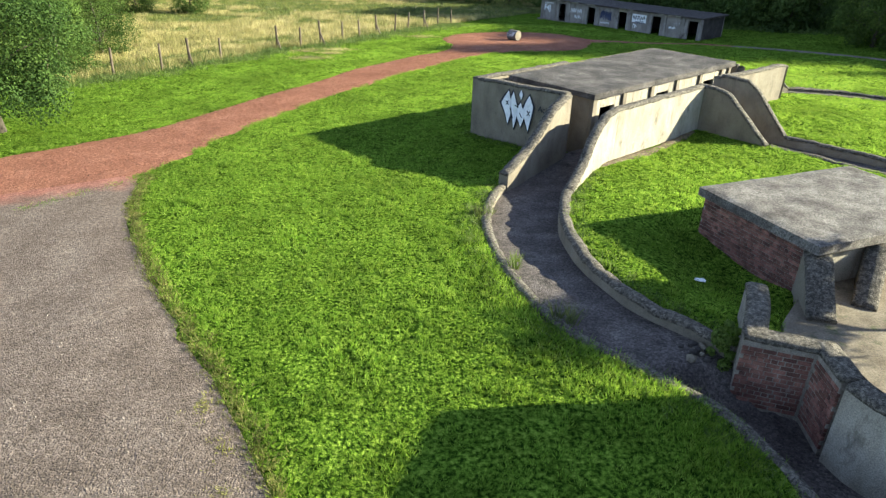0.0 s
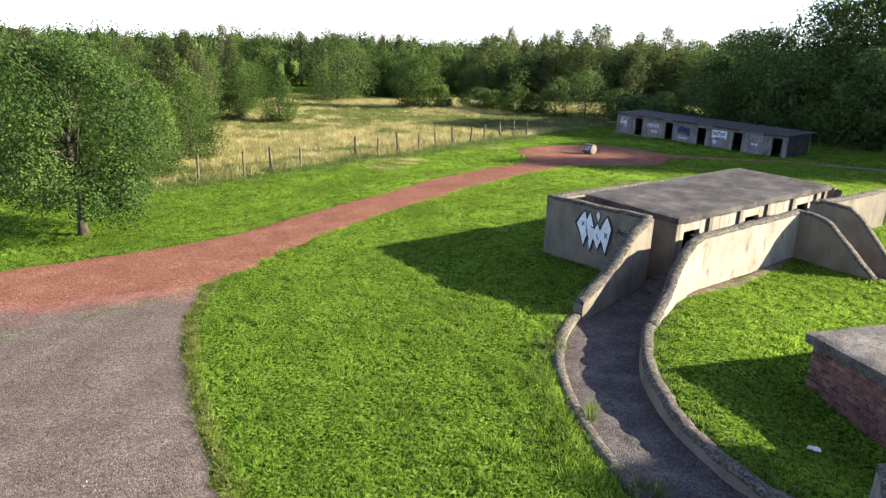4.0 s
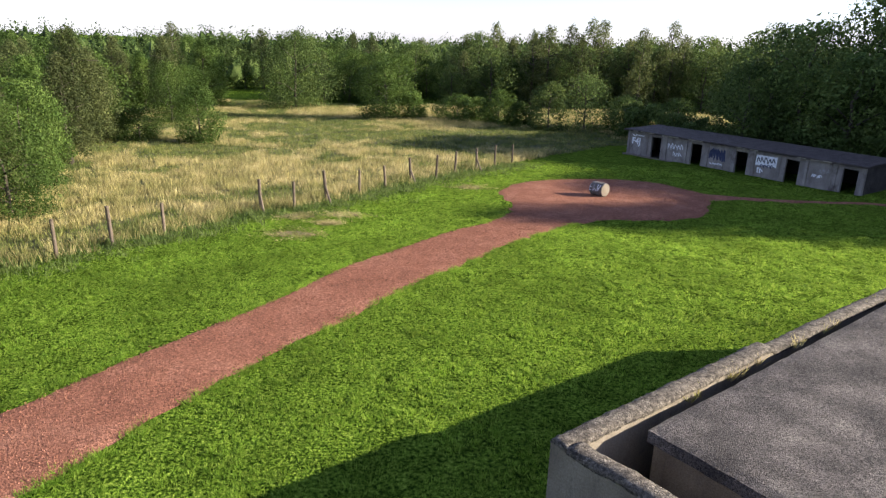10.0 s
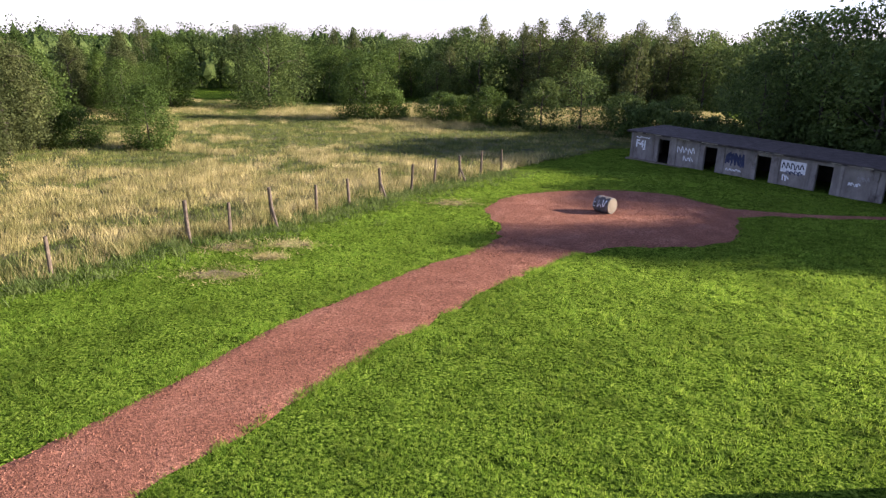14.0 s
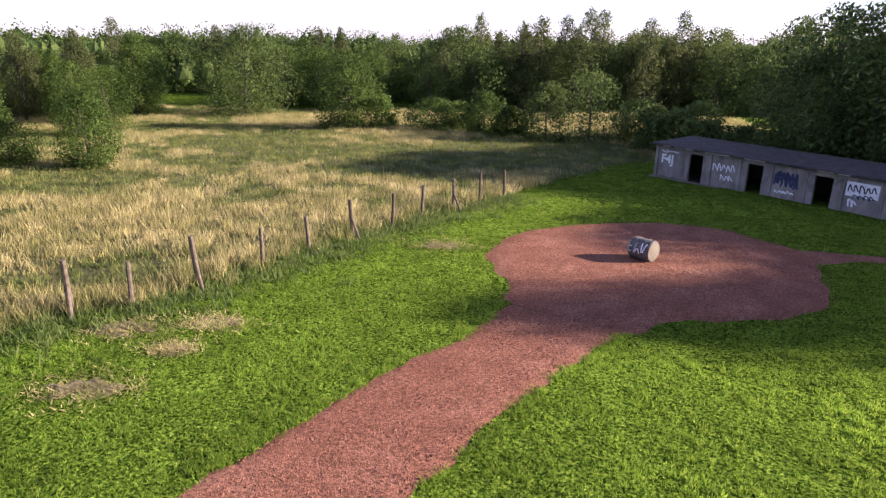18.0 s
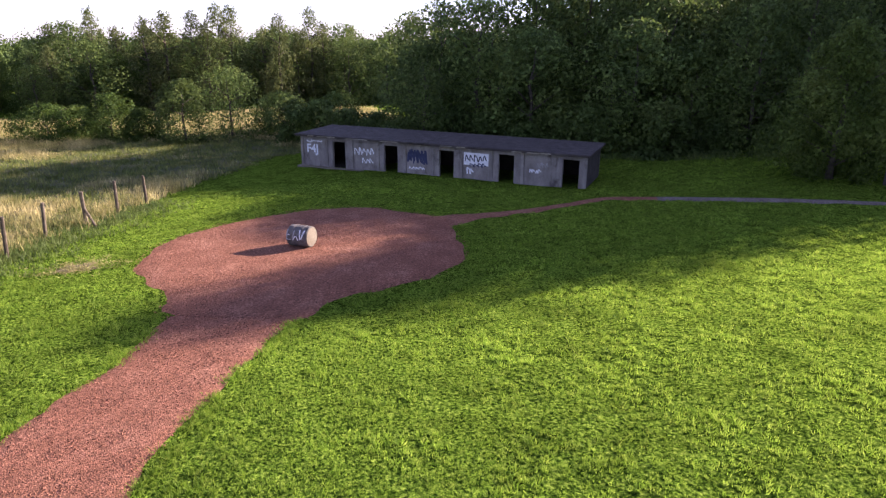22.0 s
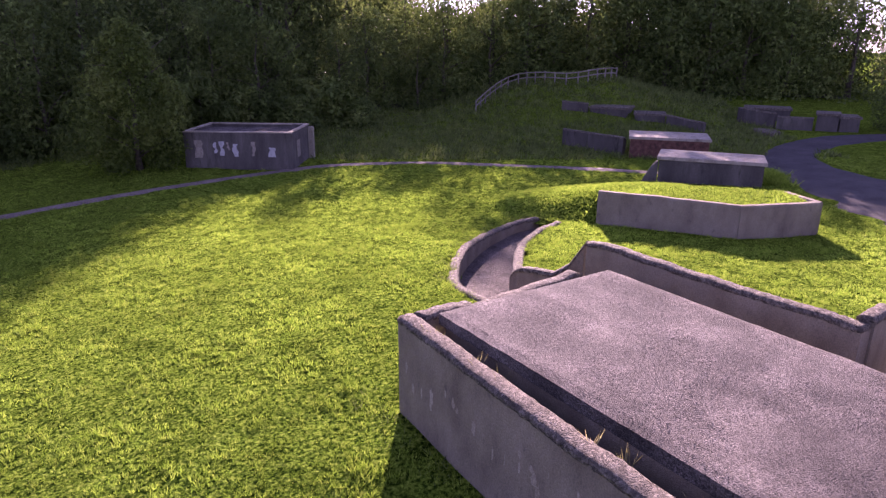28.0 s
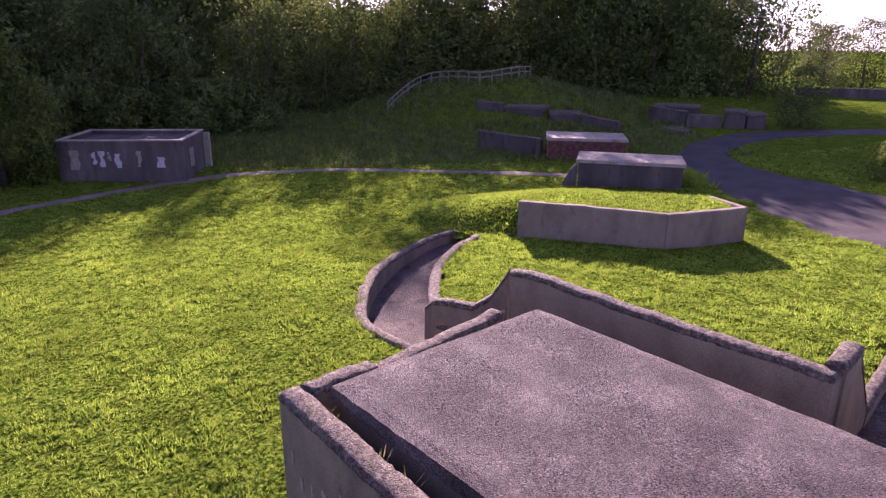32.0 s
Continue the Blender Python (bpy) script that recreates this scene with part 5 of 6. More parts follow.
for x, y, k, w in ((84, -5, 1.05, 0.9), (88, -8, 0.95, 1.0), (86, 2.5, 1.2, 1.0), (91, -3, 1.1, 1.0), (78, 8.6, 1.15, 0.9), (78.5, 4.6, 1.12, 0.9), (84, 10.5, 1.3, 0.9), (85.5, 6.2, 1.25, 0.9), (79, 0, 1.0, 0.9), (83, 16.5, 1.25, 0.8), (77.5, 13.0, 1.15, 0.8), (80.0, 31.4, 1.5, 0.55), (82.5, 26.0, 1.2, 0.9), (79.5, 36.5, 1.15, 0.8), (80.5, 21.0, 1.25, 0.9), (81.5, 41.5, 1.3, 0.7)):
    taken.append((x, y))
    plant(PROTO["dark_a"], x, y, k, x + y, wide=w)
# Tree out of view, added so its raised crown shades trench and lawn.
lone(make_tree("tree", 71, 6.25, 4.9, 1.8, 32, 5500, 0.12, "round", LEAF_OAK, "unseen small rounded tree with a clear trunk, added to shade the trench", limbs=7), 20.5, 6.1)
lone(make_tree("bush", 61, 1.9, 0.1, 1.3, 26, 2600, 0.1, "round", LEAF_LIGHT, "sunlit leafy bush beside the road", "bush"), 39.4, 4.6)
plant(PROTO["dark_b"], 58.8, -1.2, 0.5)
# undergrowth at the foot of the wood
PROTO["shrub"] = make_tree("bush", 130, 3.6, 0.1, 2.6, 32, 3000, 0.2, "round", LEAF_DARK, "dark green undergrowth bush at the wood's foot", "bush", "bushes at the foot of the wood")
PROTO["shrub"].location = (40, 66, gz(40, 66))


def foot_spot(r):
    x = r.uniform(20, 62)
    edge = 84.5 - 1.05 * (x - 22) if x < 46 else (58 - (x - 46) * 1.0)
    return x, edge + r.uniform(-1.0, 3.0)


wood(30, ["shrub"], foot_spot, 0.6, 1.15, 2.2, 9)

# floor of the wood and its undergrowth
wpoly = [(31, 86), (33, 78), (46, 61.5), (54, 53.5), (58, 50), (66, 43), (74, 36), (78, 26), (78, -6), (100, -10), (135, -4), (135, 100), (40, 98)]
WX, WY = np.meshgrid(steps((20, 136, 2.0)), steps((-12, 132, 2.0)))
WZ = land(WX, WY) + 0.12 + 0.06 * np.sin(WX * 1.1) * np.sin(WY * 0.9)
wok = inside(wpoly, WX, WY)
wid = np.arange(WX.size).reshape(WX.shape)
wcell = wok[:-1, :-1] & wok[:-1, 1:] & wok[1:, 1:] & wok[1:, :-1]
wq = np.stack([wid[:-1, :-1], wid[:-1, 1:], wid[1:, 1:], wid[1:, :-1]], -1)[wcell]
wused, winv = np.unique(wq, return_inverse=True)
tagged(link_mesh("wood_floor", np.stack([WX, WY, WZ], -1).reshape(-1, 3)[wused].tolist(), winv.reshape(-1, 4).tolist(), LEAF_LITTER, smooth_shade=True), "dark leaf-littered floor of the wood", "ground", kind="structure")


def clumps(name, cx, cy, ch, wide, per, size, mat, seed, label, category, low=0.52, cores=False):
    """Many leafy clumps in one mesh."""
    r = np.random.default_rng(seed)
    d = r.normal(size=(len(cx), per, 3))
    d /= np.linalg.norm(d, axis=2)[:, :, None]
    d = d * r.uniform(0.7, 1.05, (len(cx), per, 1))
    px, py = cx[:, None] + d[:, :, 0] * wide[:, None], cy[:, None] + d[:, :, 1] * wide[:, None]
    pz = land(cx, cy)[:, None] + ch[:, None] * (low + (0.97 - low) * d[:, :, 2])
    pos = np.stack([px, py, pz], -1).reshape(-1, 3)
    n = len(pos)
    t = r.normal(size=(n, 3))
    t /= np.linalg.norm(t, axis=1)[:, None]
    b = np.cross(t, r.normal(size=(n, 3)))
    b /= np.linalg.norm(b, axis=1)[:, None]
    s = size * r.uniform(0.6, 1.35, (n, 1))
    v = np.stack([pos - t * s, pos + b * s, pos + t * s], 1).reshape(-1, 3)
    i = np.arange(n) * 3
    f = np.stack([i, i + 1, i + 2], 1)
    if cores:
        # leafy masses within, so that the wood is dense
        bm = bmesh.new()
        bmesh.ops.create_icosphere(bm, subdivisions=1, radius=1.0)
        unit = np.array([v_.co[:] for v_ in bm.verts])
        tri = np.array([[v_.index for v_ in f_.verts] for f_ in bm.faces])
        bm.free()
        k = len(cx)
        u = unit[None] * r.uniform(0.45, 0.85, (k, len(unit), 1))
        cv = np.stack([cx[:, None] + u[:, :, 0] * wide[:, None], cy[:, None] + u[:, :, 1] * wide[:, None], land(cx, cy)[:, None] + ch[:, None] * (low - 0.04 + (0.95 - low) * u[:, :, 2])], -1).reshape(-1, 3)
        cf = (np.arange(k)[:, None, None] * len(unit) + tri[None]).reshape(-1, 3) + len(v)
        v, f = np.concatenate([v, cv]), np.concatenate([f, cf])
    return tagged(link_mesh(name, v.tolist(), f.tolist(), mat), label, category, kind="stuff")


fg = np.random.default_rng(77)
ux, uy = fg.uniform(22, 112, 2600), fg.uniform(-8, 112, 2600)
uok = inside(wpoly, ux, uy)
ux, uy = ux[uok], uy[uok]
clumps("undergrowth", ux, uy, fg.uniform(0.8, 3.2, len(ux)), fg.uniform(0.9, 2.0, len(ux)), 70, 0.22, LEAF_DARK, 5, "dark leafy undergrowth filling the wood", "undergrowth", 0.4)
# deep wood on the hill, behind the trees of its edge
qx_, qy_ = fg.uniform(57, 112, 900), fg.uniform(-6, 112, 900)
qok = ((qy_ > 55) & (qy_ > 118 - 0.8 * qx_) & (qy_ < 100)) | ((qx_ > 88) & (qy_ > 2))
qx_, qy_ = qx_[qok][:330], qy_[qok][:330]
clumps("deep_wood", qx_, qy_, np.where(qy_ < 72, fg.uniform(4.5, 8.5, len(qx_)), fg.uniform(9, 13, len(qx_))), fg.uniform(2.8, 4.6, len(qx_)), 330, 0.25, LEAF_DARK, 12, "dense dark green wood covering the hill", "woods", cores=True)
# far woods out to the skyline, one mass
cx, cy = fg.uniform(-260, 210, 3000), fg.uniform(40, 330, 3000)
far_d = np.hypot(cx - 3, cy - 20)
far_ok = (far_d > 138) & (cy > 90 - 0.8 * np.abs(cx)) & (far_d < 225)
cx, cy = cx[far_ok], cy[far_ok]
clumps("far_woods", cx, cy, 7.4 + 1.3 * np.sin(cx * 0.13 + 1.7 * np.sin(cy * 0.09)) + 5.0 * fg.uniform(size=len(cx)) ** 1.6, fg.uniform(1.4, 3.0, len(cx)), 130, 0.28, LEAF_DARK, 6, "distant mixed green woods along the skyline", "woods", cores=True)
hx, hy = fg.uniform(-330, 190, 2600), fg.uniform(30, 340, 2600)
hd = np.hypot(hx - 3, hy - 20)
hok = (hd > 222) & (hd < 320) & (hy > 60 - 0.4 * np.abs(hx))
hx, hy = hx[hok], hy[hok]
clumps("far_woods", hx, hy, 9.2 + 2.0 * np.sin(hx * 0.09 + 1.7 * np.sin(hy * 0.06)) + 4.5 * fg.uniform(size=len(hx)) ** 1.5, fg.uniform(2.2, 4.5, len(hx)), 90, 0.42, LEAF_SHADE, 8, "hazy wooded ridge along the horizon", "woods", cores=True)
# scrub on the far left of the meadow
sx, sy = fg.uniform(-140, -38, 900), fg.uniform(36, 150, 900)
sok = ~inside([(-23, 30), (-50, 134), (-20, 131), (10, 118)], sx, sy) & (sy > 20 - 0.5 * sx - 20) & (sx < -34 - 0.25 * (sy - 40))
sx, sy = sx[sok], sy[sok]
clumps("scrub", sx, sy, fg.uniform(1.5, 5.5, len(sx)), fg.uniform(1.2, 2.4, len(sx)), 70, 0.3, LEAF_LIGHT, 7, "green scrub on the rough land beyond the meadow", "scrub", 0.42)

# ---- meadow sheet beyond the fence ----
FENCE = [(-20.0, 34.2), (-17.6, 37.3), (-15.1, 38.9), (-14.0, 41.3), (-12.3, 42.9), (-9.2, 47.9), (-7.45, 48.3), (-6.1, 50.4), (-4.6, 52.9), (-3.25, 55.0), (-1.85, 57.6), (-0.2, 59.0), (1.04, 61.7), (2.67, 63.3), (4.1, 65.0), (5.6, 67.1)]
BRACED = {3, 5, 7, 10, 13}
meadow_poly = [(-23, 30)] + FENCE + [(9.0, 71.5), (13.0, 76.5), (16.0, 80.5), (24.0, 84.0), (31, 90), (38, 104), (42, 124), (30, 131), (10, 131), (-6, 129), (-20, 131), (-50, 134), (-62, 110), (-48, 78), (-34, 52), (-28, 38)]
mx = steps((-64, -26, 2.0), (-26, 44, 0.8))
my = steps((28, 90, 0.9), (90, 136, 2.0))
MX, MY = np.meshgrid(mx, my)
MZ = land(MX, MY) + 0.06 + 0.05 * np.sin(MX * 1.3 + np.sin(MY)) * np.sin(MY * 1.1)
ok = inside(meadow_poly, MX, MY)
ids = np.arange(MX.size).reshape(MX.shape)
cell = ok[:-1, :-1] & ok[:-1, 1:] & ok[1:, 1:] & ok[1:, :-1]
mq = np.stack([ids[:-1, :-1], ids[:-1, 1:], ids[1:, 1:], ids[1:, :-1]], -1)[cell]
used, inv = np.unique(mq, return_inverse=True)
mv = np.stack([MX, MY, MZ], -1).reshape(-1, 3)[used]
meadow = link_mesh("meadow", mv.tolist(), inv.reshape(-1, 4).tolist(), MEADOW, smooth_shade=True)
tagged(meadow, "rough straw-coloured meadow ground with dry grass", "meadow", kind="structure")

# ---- fence posts ----


def post_bm(h, w, lean=0.0):
    bm = bmesh.new()
    bmesh.ops.create_cone(bm, cap_ends=True, segments=8, radius1=w, radius2=w * 0.9, depth=h + 0.5, matrix=Matrix.Translation((0, 0, (h - 0.5) / 2)))
    for v in bm.verts:
        v.co.x += lean * max(v.co.z, 0)
        v.co += 0.006 * noise.noise_vector(v.co * 7)
    return bm


post = new("fence_post")
tagged(post, "weathered grey timber fence post in long grass", "fence post", "meadow fence posts")
part("shaft", post_bm(1.55, 0.085), POST, post, bevel=0.006)
braced = new("fence_post")
tagged(braced, "weathered timber straining post with a slanted brace", "fence post", "meadow fence posts")
part("shaft", post_bm(1.65, 0.1), POST, braced, bevel=0.006)
bm = bmesh.new()
bmesh.ops.create_cone(bm, cap_ends=True, segments=8, radius1=0.065, radius2=0.06, depth=1.35, matrix=Matrix.Translation((0.42, 0, 0.42)) @ Matrix.Rotation(radians(-42), 4, "Y"))
part("brace", bm, POST, braced, "slanted timber brace")
random.seed(5)
used_post = {False: False, True: False}
for k, (x, y) in enumerate(FENCE):
    kind = k in BRACED
    m = Matrix.Translation((x, y, gz(x, y))) @ Matrix.Rotation(radians(-60) if kind else random.uniform(0, 3), 4, "Z") @ Matrix.Rotation(radians(random.uniform(-5, 5)), 4, "X") @ Matrix.Diagonal((1, 1, random.uniform(0.9, 1.08), 1))
    src = braced if kind else post
    if not used_post[kind]:
        src.matrix_basis = m
        used_post[kind] = True
    else:
        copy_thing(src, m)

# ---- concrete-filled drum on the red circle ----
BX, BY = 10.45, 54.75
drum = thing("drum", (BX, BY, gz(BX, BY) + 0.06), "dark concrete-filled drum lying on its side with white tags", "drum")
axis = Vector((0.65, -0.76, 0)).normalized()
DR, DL = 0.44, 0.95
dm = Matrix.Translation((BX, BY, gz(BX, BY) + 0.04 + DR)) @ axis.to_track_quat("Z", "Y").to_matrix().to_4x4()


def lathe(profile, n=36):
    bm = bmesh.new()
    rings = [[bm.verts.new((r * math.cos(2 * math.pi * k / n), r * math.sin(2 * math.pi * k / n), z)) for k in range(n)] for r, z in profile]
    for a, b in zip(rings, rings[1:]):
        for k in range(n):
            bm.faces.new((a[k], a[(k + 1) % n], b[(k + 1) % n], b[k]))
    bm.faces.new(rings[0][::-1])
    bm.faces.new(rings[-1])
    bm.transform(dm)
    bmesh.ops.recalc_face_normals(bm, faces=bm.faces)
    return bm


h = DL / 2
part("body", lathe([(DR - 0.03, -h), (DR, -h + 0.03), (DR, -0.22), (DR + 0.018, -0.2), (DR, -0.18), (DR, 0.18), (DR + 0.018, 0.2), (DR, 0.22), (DR, h - 0.03), (DR - 0.03, h)]), DRUM, drum, "dark pitted drum side")
part("end_cap", lathe([(DR - 0.035, h - 0.005), (DR - 0.05, h + 0.014), (0.1, h + 0.02)]), CONCRETE, drum, "pale concrete end face")
part("end_cap", lathe([(0.1, -h - 0.02), (DR - 0.05, -h - 0.014), (DR - 0.035, -h + 0.005)]), CONCRETE, drum, "pale concrete end face")


def stroke_bm(pts, width, place):
    """A flat painted stroke along 2D points; place(a, b) gives the world point."""
    bm = bmesh.new()
    pts = [Vector(p) for p in pts]
    left, right = [], []
    for i, p in enumerate(pts):
        d = (pts[min(i + 1, len(pts) - 1)] - pts[max(i - 1, 0)]).normalized()
        w = Vector((-d.y, d.x)) * width / 2
        left.append(bm.verts.new(place(*(p + w))))
        right.append(bm.verts.new(place(*(p - w))))
    for i in range(len(pts) - 1):
        bm.faces.new((left[i], right[i], right[i + 1], left[i + 1]))
    return bm


def on_drum(a, b):
    return dm @ Vector(((DR + 0.022) * math.cos(a), (DR + 0.022) * math.sin(a), b))


up = math.atan2((dm.inverted().to_3x3() @ Vector((0, 0, 1))).y, (dm.inverted().to_3x3() @ Vector((0, 0, 1))).x)
cam_side = dm.inverted().to_3x3() @ Vector((-0.4, -0.9, 0.3))
cs = math.atan2(cam_side.y, cam_side.x)
for k, pts in enumerate([[(-0.5, -0.42), (0.5, -0.42)], [(0.45, -0.42), (0.45, -0.25)], [(0.0, -0.42), (0.0, -0.28)], [(-0.4, -0.1), (0.5, -0.15)], [(0.5, -0.15), (0.1, 0.0), (0.5, 0.1)], [(-0.5, 0.15), (0.4, 0.2)], [(-0.1, 0.05), (-0.15, 0.38)], [(0.35, 0.25), (-0.5, 0.36)]]):
    dense = smooth([Vector((cs + a, b)) for a, b in pts], 6)
    part("paint_stroke", stroke_bm(dense, 0.055, on_drum), WHITE if k % 3 else PALE_SPRAY, drum, "white spray stroke")

# ---- painted tags on the shelter ----
WALL_U = -1.52


def on_parapet(v, z, lift=0.0):
    return Vector((*sh(WALL_U - lift, v), z))


def flat(name, pts, place, lift, mat, parent, label=""):
    bm = bmesh.new()
    bm.faces.new([bm.verts.new(place(a, b, lift)) for a, b in pts])
    return part(name, bm, mat, parent, label)


TAG = [[(3.36, 0.42), (3.18, 0.72), (3.0, 0.98), (2.86, 0.6), (2.76, 0.25), (2.84, 0.0), (2.96, -0.38), (3.12, 0.02)],
       [(2.93, 0.4), (2.84, 0.75), (2.73, 0.98), (2.58, 0.62), (2.44, 0.3), (2.5, -0.05), (2.62, -0.5), (2.75, 0.0)],
       [(2.44, 0.92), (2.34, 1.12), (2.24, 0.93), (2.31, 0.72)],
       [(2.58, 0.16), (2.45, 0.42), (2.32, 0.62), (2.18, 0.35), (2.07, 0.12), (2.15, -0.12), (2.25, -0.37), (2.4, -0.1)],
       [(2.2, 0.32), (2.05, 0.7), (1.9, 0.98), (1.77, 0.75), (1.67, 0.55), (1.74, 0.1), (1.85, -0.45), (2.02, -0.1)]]
for pts in TAG:
    ca, cb = sum(p[0] for p in pts) / len(pts), sum(p[1] for p in pts) / len(pts)
    flat("tag_outline", [(ca + (a - ca) * 1.3 + (0.015 if a > ca else -0.015), cb + (b - cb) * 1.13) for a, b in pts], on_parapet, 0.0, BLACK, shelter, "black spray outline")
    flat("tag_fill", pts, on_parapet, 0.006, WHITE, shelter, "white spray fill")
for line in ([(3.12, 0.55), (2.96, 0.4)], [(2.98, 0.57), (3.1, 0.38)], [(1.97, 0.36), (1.8, 0.18)], [(1.82, 0.36), (1.95, 0.16)], [(2.62, 0.45), (2.42, 0.4)], [(2.86, 0.3), (2.7, -0.1)], [(2.35, 0.2), (2.22, 0.02)]):
    part("tag_line", stroke_bm(line, 0.045, lambda a, b: on_parapet(a, b, 0.012)), BLACK, shelter, "black spray line")


def text_on(body, size, matrix, mat, parent, label, thick=0.03):
    c = bpy.data.curves.new("writing", "FONT")
    c.body, c.size, c.extrude, c.offset = body, size, 0.002, size * thick
    c.materials.append(mat)
    ob = new("writing", c)
    ob.matrix_basis = matrix
    put(ob, parent, label)
    return ob


def frame_on(origin, xdir):
    x = Vector((*xdir, 0)).normalized()
    z = x.cross(Vector((0, 0, 1)))
    return Matrix(((x.x, 0, z.x, origin[0]), (x.y, 0, z.y, origin[1]), (0, 1, z.z, origin[2]), (0, 0, 0, 1)))


text_on("Aci", 0.34, frame_on(on_parapet(1.42, 0.45, 0.01), (UY, -UX)), BLACK, shelter, "thin black spray lettering", 0.0)

# pale lime stains that run down the outer parapet face
rnd = random.Random(17)
stains = [(6.6, 0.25, 0.1, 0.32), (7.4, 0.05, 0.13, 0.36), (8.2, 0.1, 0.16, 0.3), (8.9, 0.0, 0.09, 0.34), (9.7, 0.1, 0.12, 0.3), (10.3, 0.25, 0.1, 0.26), (11.0, 0.0, 0.14, 0.34), (11.9, 0.2, 0.1, 0.3)]
stains += [(rnd.uniform(4.2, 12.0), rnd.uniform(-0.25, 0.35), rnd.uniform(0.05, 0.12), rnd.uniform(0.1, 0.3)) for _ in range(16)]
for u, z, w, h in stains:
    ring = []
    for k in range(16):
        t = 2 * math.pi * k / 16
        f = rnd.uniform(0.55, 1.15)
        ring.append((u + w * 0.5 * math.cos(t) * f, z + h * 0.5 * math.sin(t) * f))
    flat("lime_stain", ring, lambda a, b, lift: Vector((*sh(a, 5.15 - 0.03 * max(a - 5, 0) + lift), b)), 0.02, PALE, shelter, "pale lime stain")

# ---- painted tags on the sheds ----


def on_panel(s, z, lift=0.0):
    return Vector((*sp(s, -0.008 - lift), z))


def scrawl(s0, s1, z0, z1, n, width, mat, seed, label, lift=0.0):
    """An unreadable tag as bars and loops within a box on the shed front."""
    rnd = random.Random(seed)
    for k in range(n):
        f = (k + 0.5) / n
        a = s0 + (s1 - s0) * f
        w = (s1 - s0) / n * 0.8
        lo, hi = z0 + rnd.uniform(0, 0.25) * (z1 - z0), z1 - rnd.uniform(0, 0.25) * (z1 - z0)
        pts = [(a - w / 2, lo), (a - w / 2 + rnd.uniform(-0.05, 0.1), hi), (a + w * 0.3, (lo + hi) / 2 + rnd.uniform(-0.1, 0.1)), (a + w / 2, lo + rnd.uniform(0, 0.2))]
        part("tag_stroke", stroke_bm(smooth([Vector(p) for p in pts], 4), width, lambda p, q: on_panel(p, q, lift)), mat, shed, label)


text_on("F4J", 0.82, frame_on((*sp(0.45, -0.012), SZ + 1.0), (sd.x, sd.y)), WHITE, shed, "white outlined spray letters")
scrawl(0.5, 1.8, SZ + 1.72, SZ + 1.85, 3, 0.06, WHITE, 2, "white spray strokes")
B0 = bay
scrawl(2 * B0 + 0.3, 2 * B0 + 1.85, SZ + 1.05, SZ + 1.6, 5, 0.07, WHITE, 3, "thin white spray strokes")
scrawl(2 * B0 + 0.9, 2 * B0 + 1.8, SZ + 0.5, SZ + 0.9, 3, 0.06, WHITE, 4, "thin white spray strokes")
scrawl(4 * B0 + 0.3, 4 * B0 + 1.75, SZ + 0.75, SZ + 1.75, 6, 0.13, BLUE, 5, "dark blue spray strokes")
scrawl(4 * B0 + 0.4, 4 * B0 + 1.7, SZ + 0.8, SZ + 1.7, 4, 0.1, BLUE, 15, "dark blue spray strokes", 0.003)
scrawl(4 * B0 + 0.4, 4 * B0 + 1.6, SZ + 0.4, SZ + 0.62, 5, 0.06, WHITE, 6, "white spray strokes")
flat("painted_panel", [(6 * B0 + 0.26, SZ + 1.05), (6 * B0 + 1.95, SZ + 1.05), (6 * B0 + 1.95, SZ + 1.85), (6 * B0 + 0.26, SZ + 1.85)], on_panel, 0.0, WHITE, shed, "white painted rectangle")
scrawl(6 * B0 + 0.35, 6 * B0 + 1.85, SZ + 1.25, SZ + 1.7, 5, 0.07, BLACK, 7, "black spray bars", 0.006)
scrawl(6 * B0 + 0.7, 6 * B0 + 1.8, SZ + 0.9, SZ + 1.2, 4, 0.07, BLUE, 8, "dark blue spray bars", 0.006)
scrawl(6 * B0 + 0.5, 6 * B0 + 0.95, SZ + 0.4, SZ + 0.9, 2, 0.09, WHITE, 9, "white spray strokes")
scrawl(8 * B0 + 0.55, 8 * B0 + 1.3, SZ + 0.85, SZ + 1.15, 4, 0.06, WHITE, 10, "white spray strokes")
scrawl(8 * B0 + 1.0, 8 * B0 + 1.75, SZ + 1.2, SZ + 1.6, 4, 0.03, PALE_SPRAY, 12, "faded grey spray strokes")

# ---- railing on the bank ----
railing = thing("railing", (70, 22, gz(70, 22)), "pale timber post and rail fence on the grassy bank", "railing")
RL = [(73.0, 18.7), (70.6, 20.6), (68.9, 23.7), (70.6, 26.6), (72.6, 29.0), (70.0, 30.9), (66.0, 32.4)]
rl = resample(RL, 19)
for p in rl:
    z = gz(p.x, p.y)
    prism("post", [(p.x - 0.06, p.y - 0.06), (p.x + 0.06, p.y - 0.06), (p.x + 0.06, p.y + 0.06), (p.x - 0.06, p.y + 0.06)], z - 0.3, z + 1.1, RAIL, railing, "", 0.008)
for hgt in (0.55, 1.02):
    for a, b in zip(rl, rl[1:]):
        d = (b - a).normalized()
        w = Vector((-d.y, d.x)) * 0.03
        za, zb = gz(a.x, a.y) + hgt, gz(b.x, b.y) + hgt
        bm = prism_bm([(a + w).to_tuple(), (b + w).to_tuple(), (b - w).to_tuple(), (a - w).to_tuple()], [za - 0.05, zb - 0.05, zb - 0.05, za - 0.05], [za + 0.05, zb + 0.05, zb + 0.05, za + 0.05])
        part("rail", bm, RAIL, railing)

# ---- bits on the ground ----
rnd = random.Random(3)
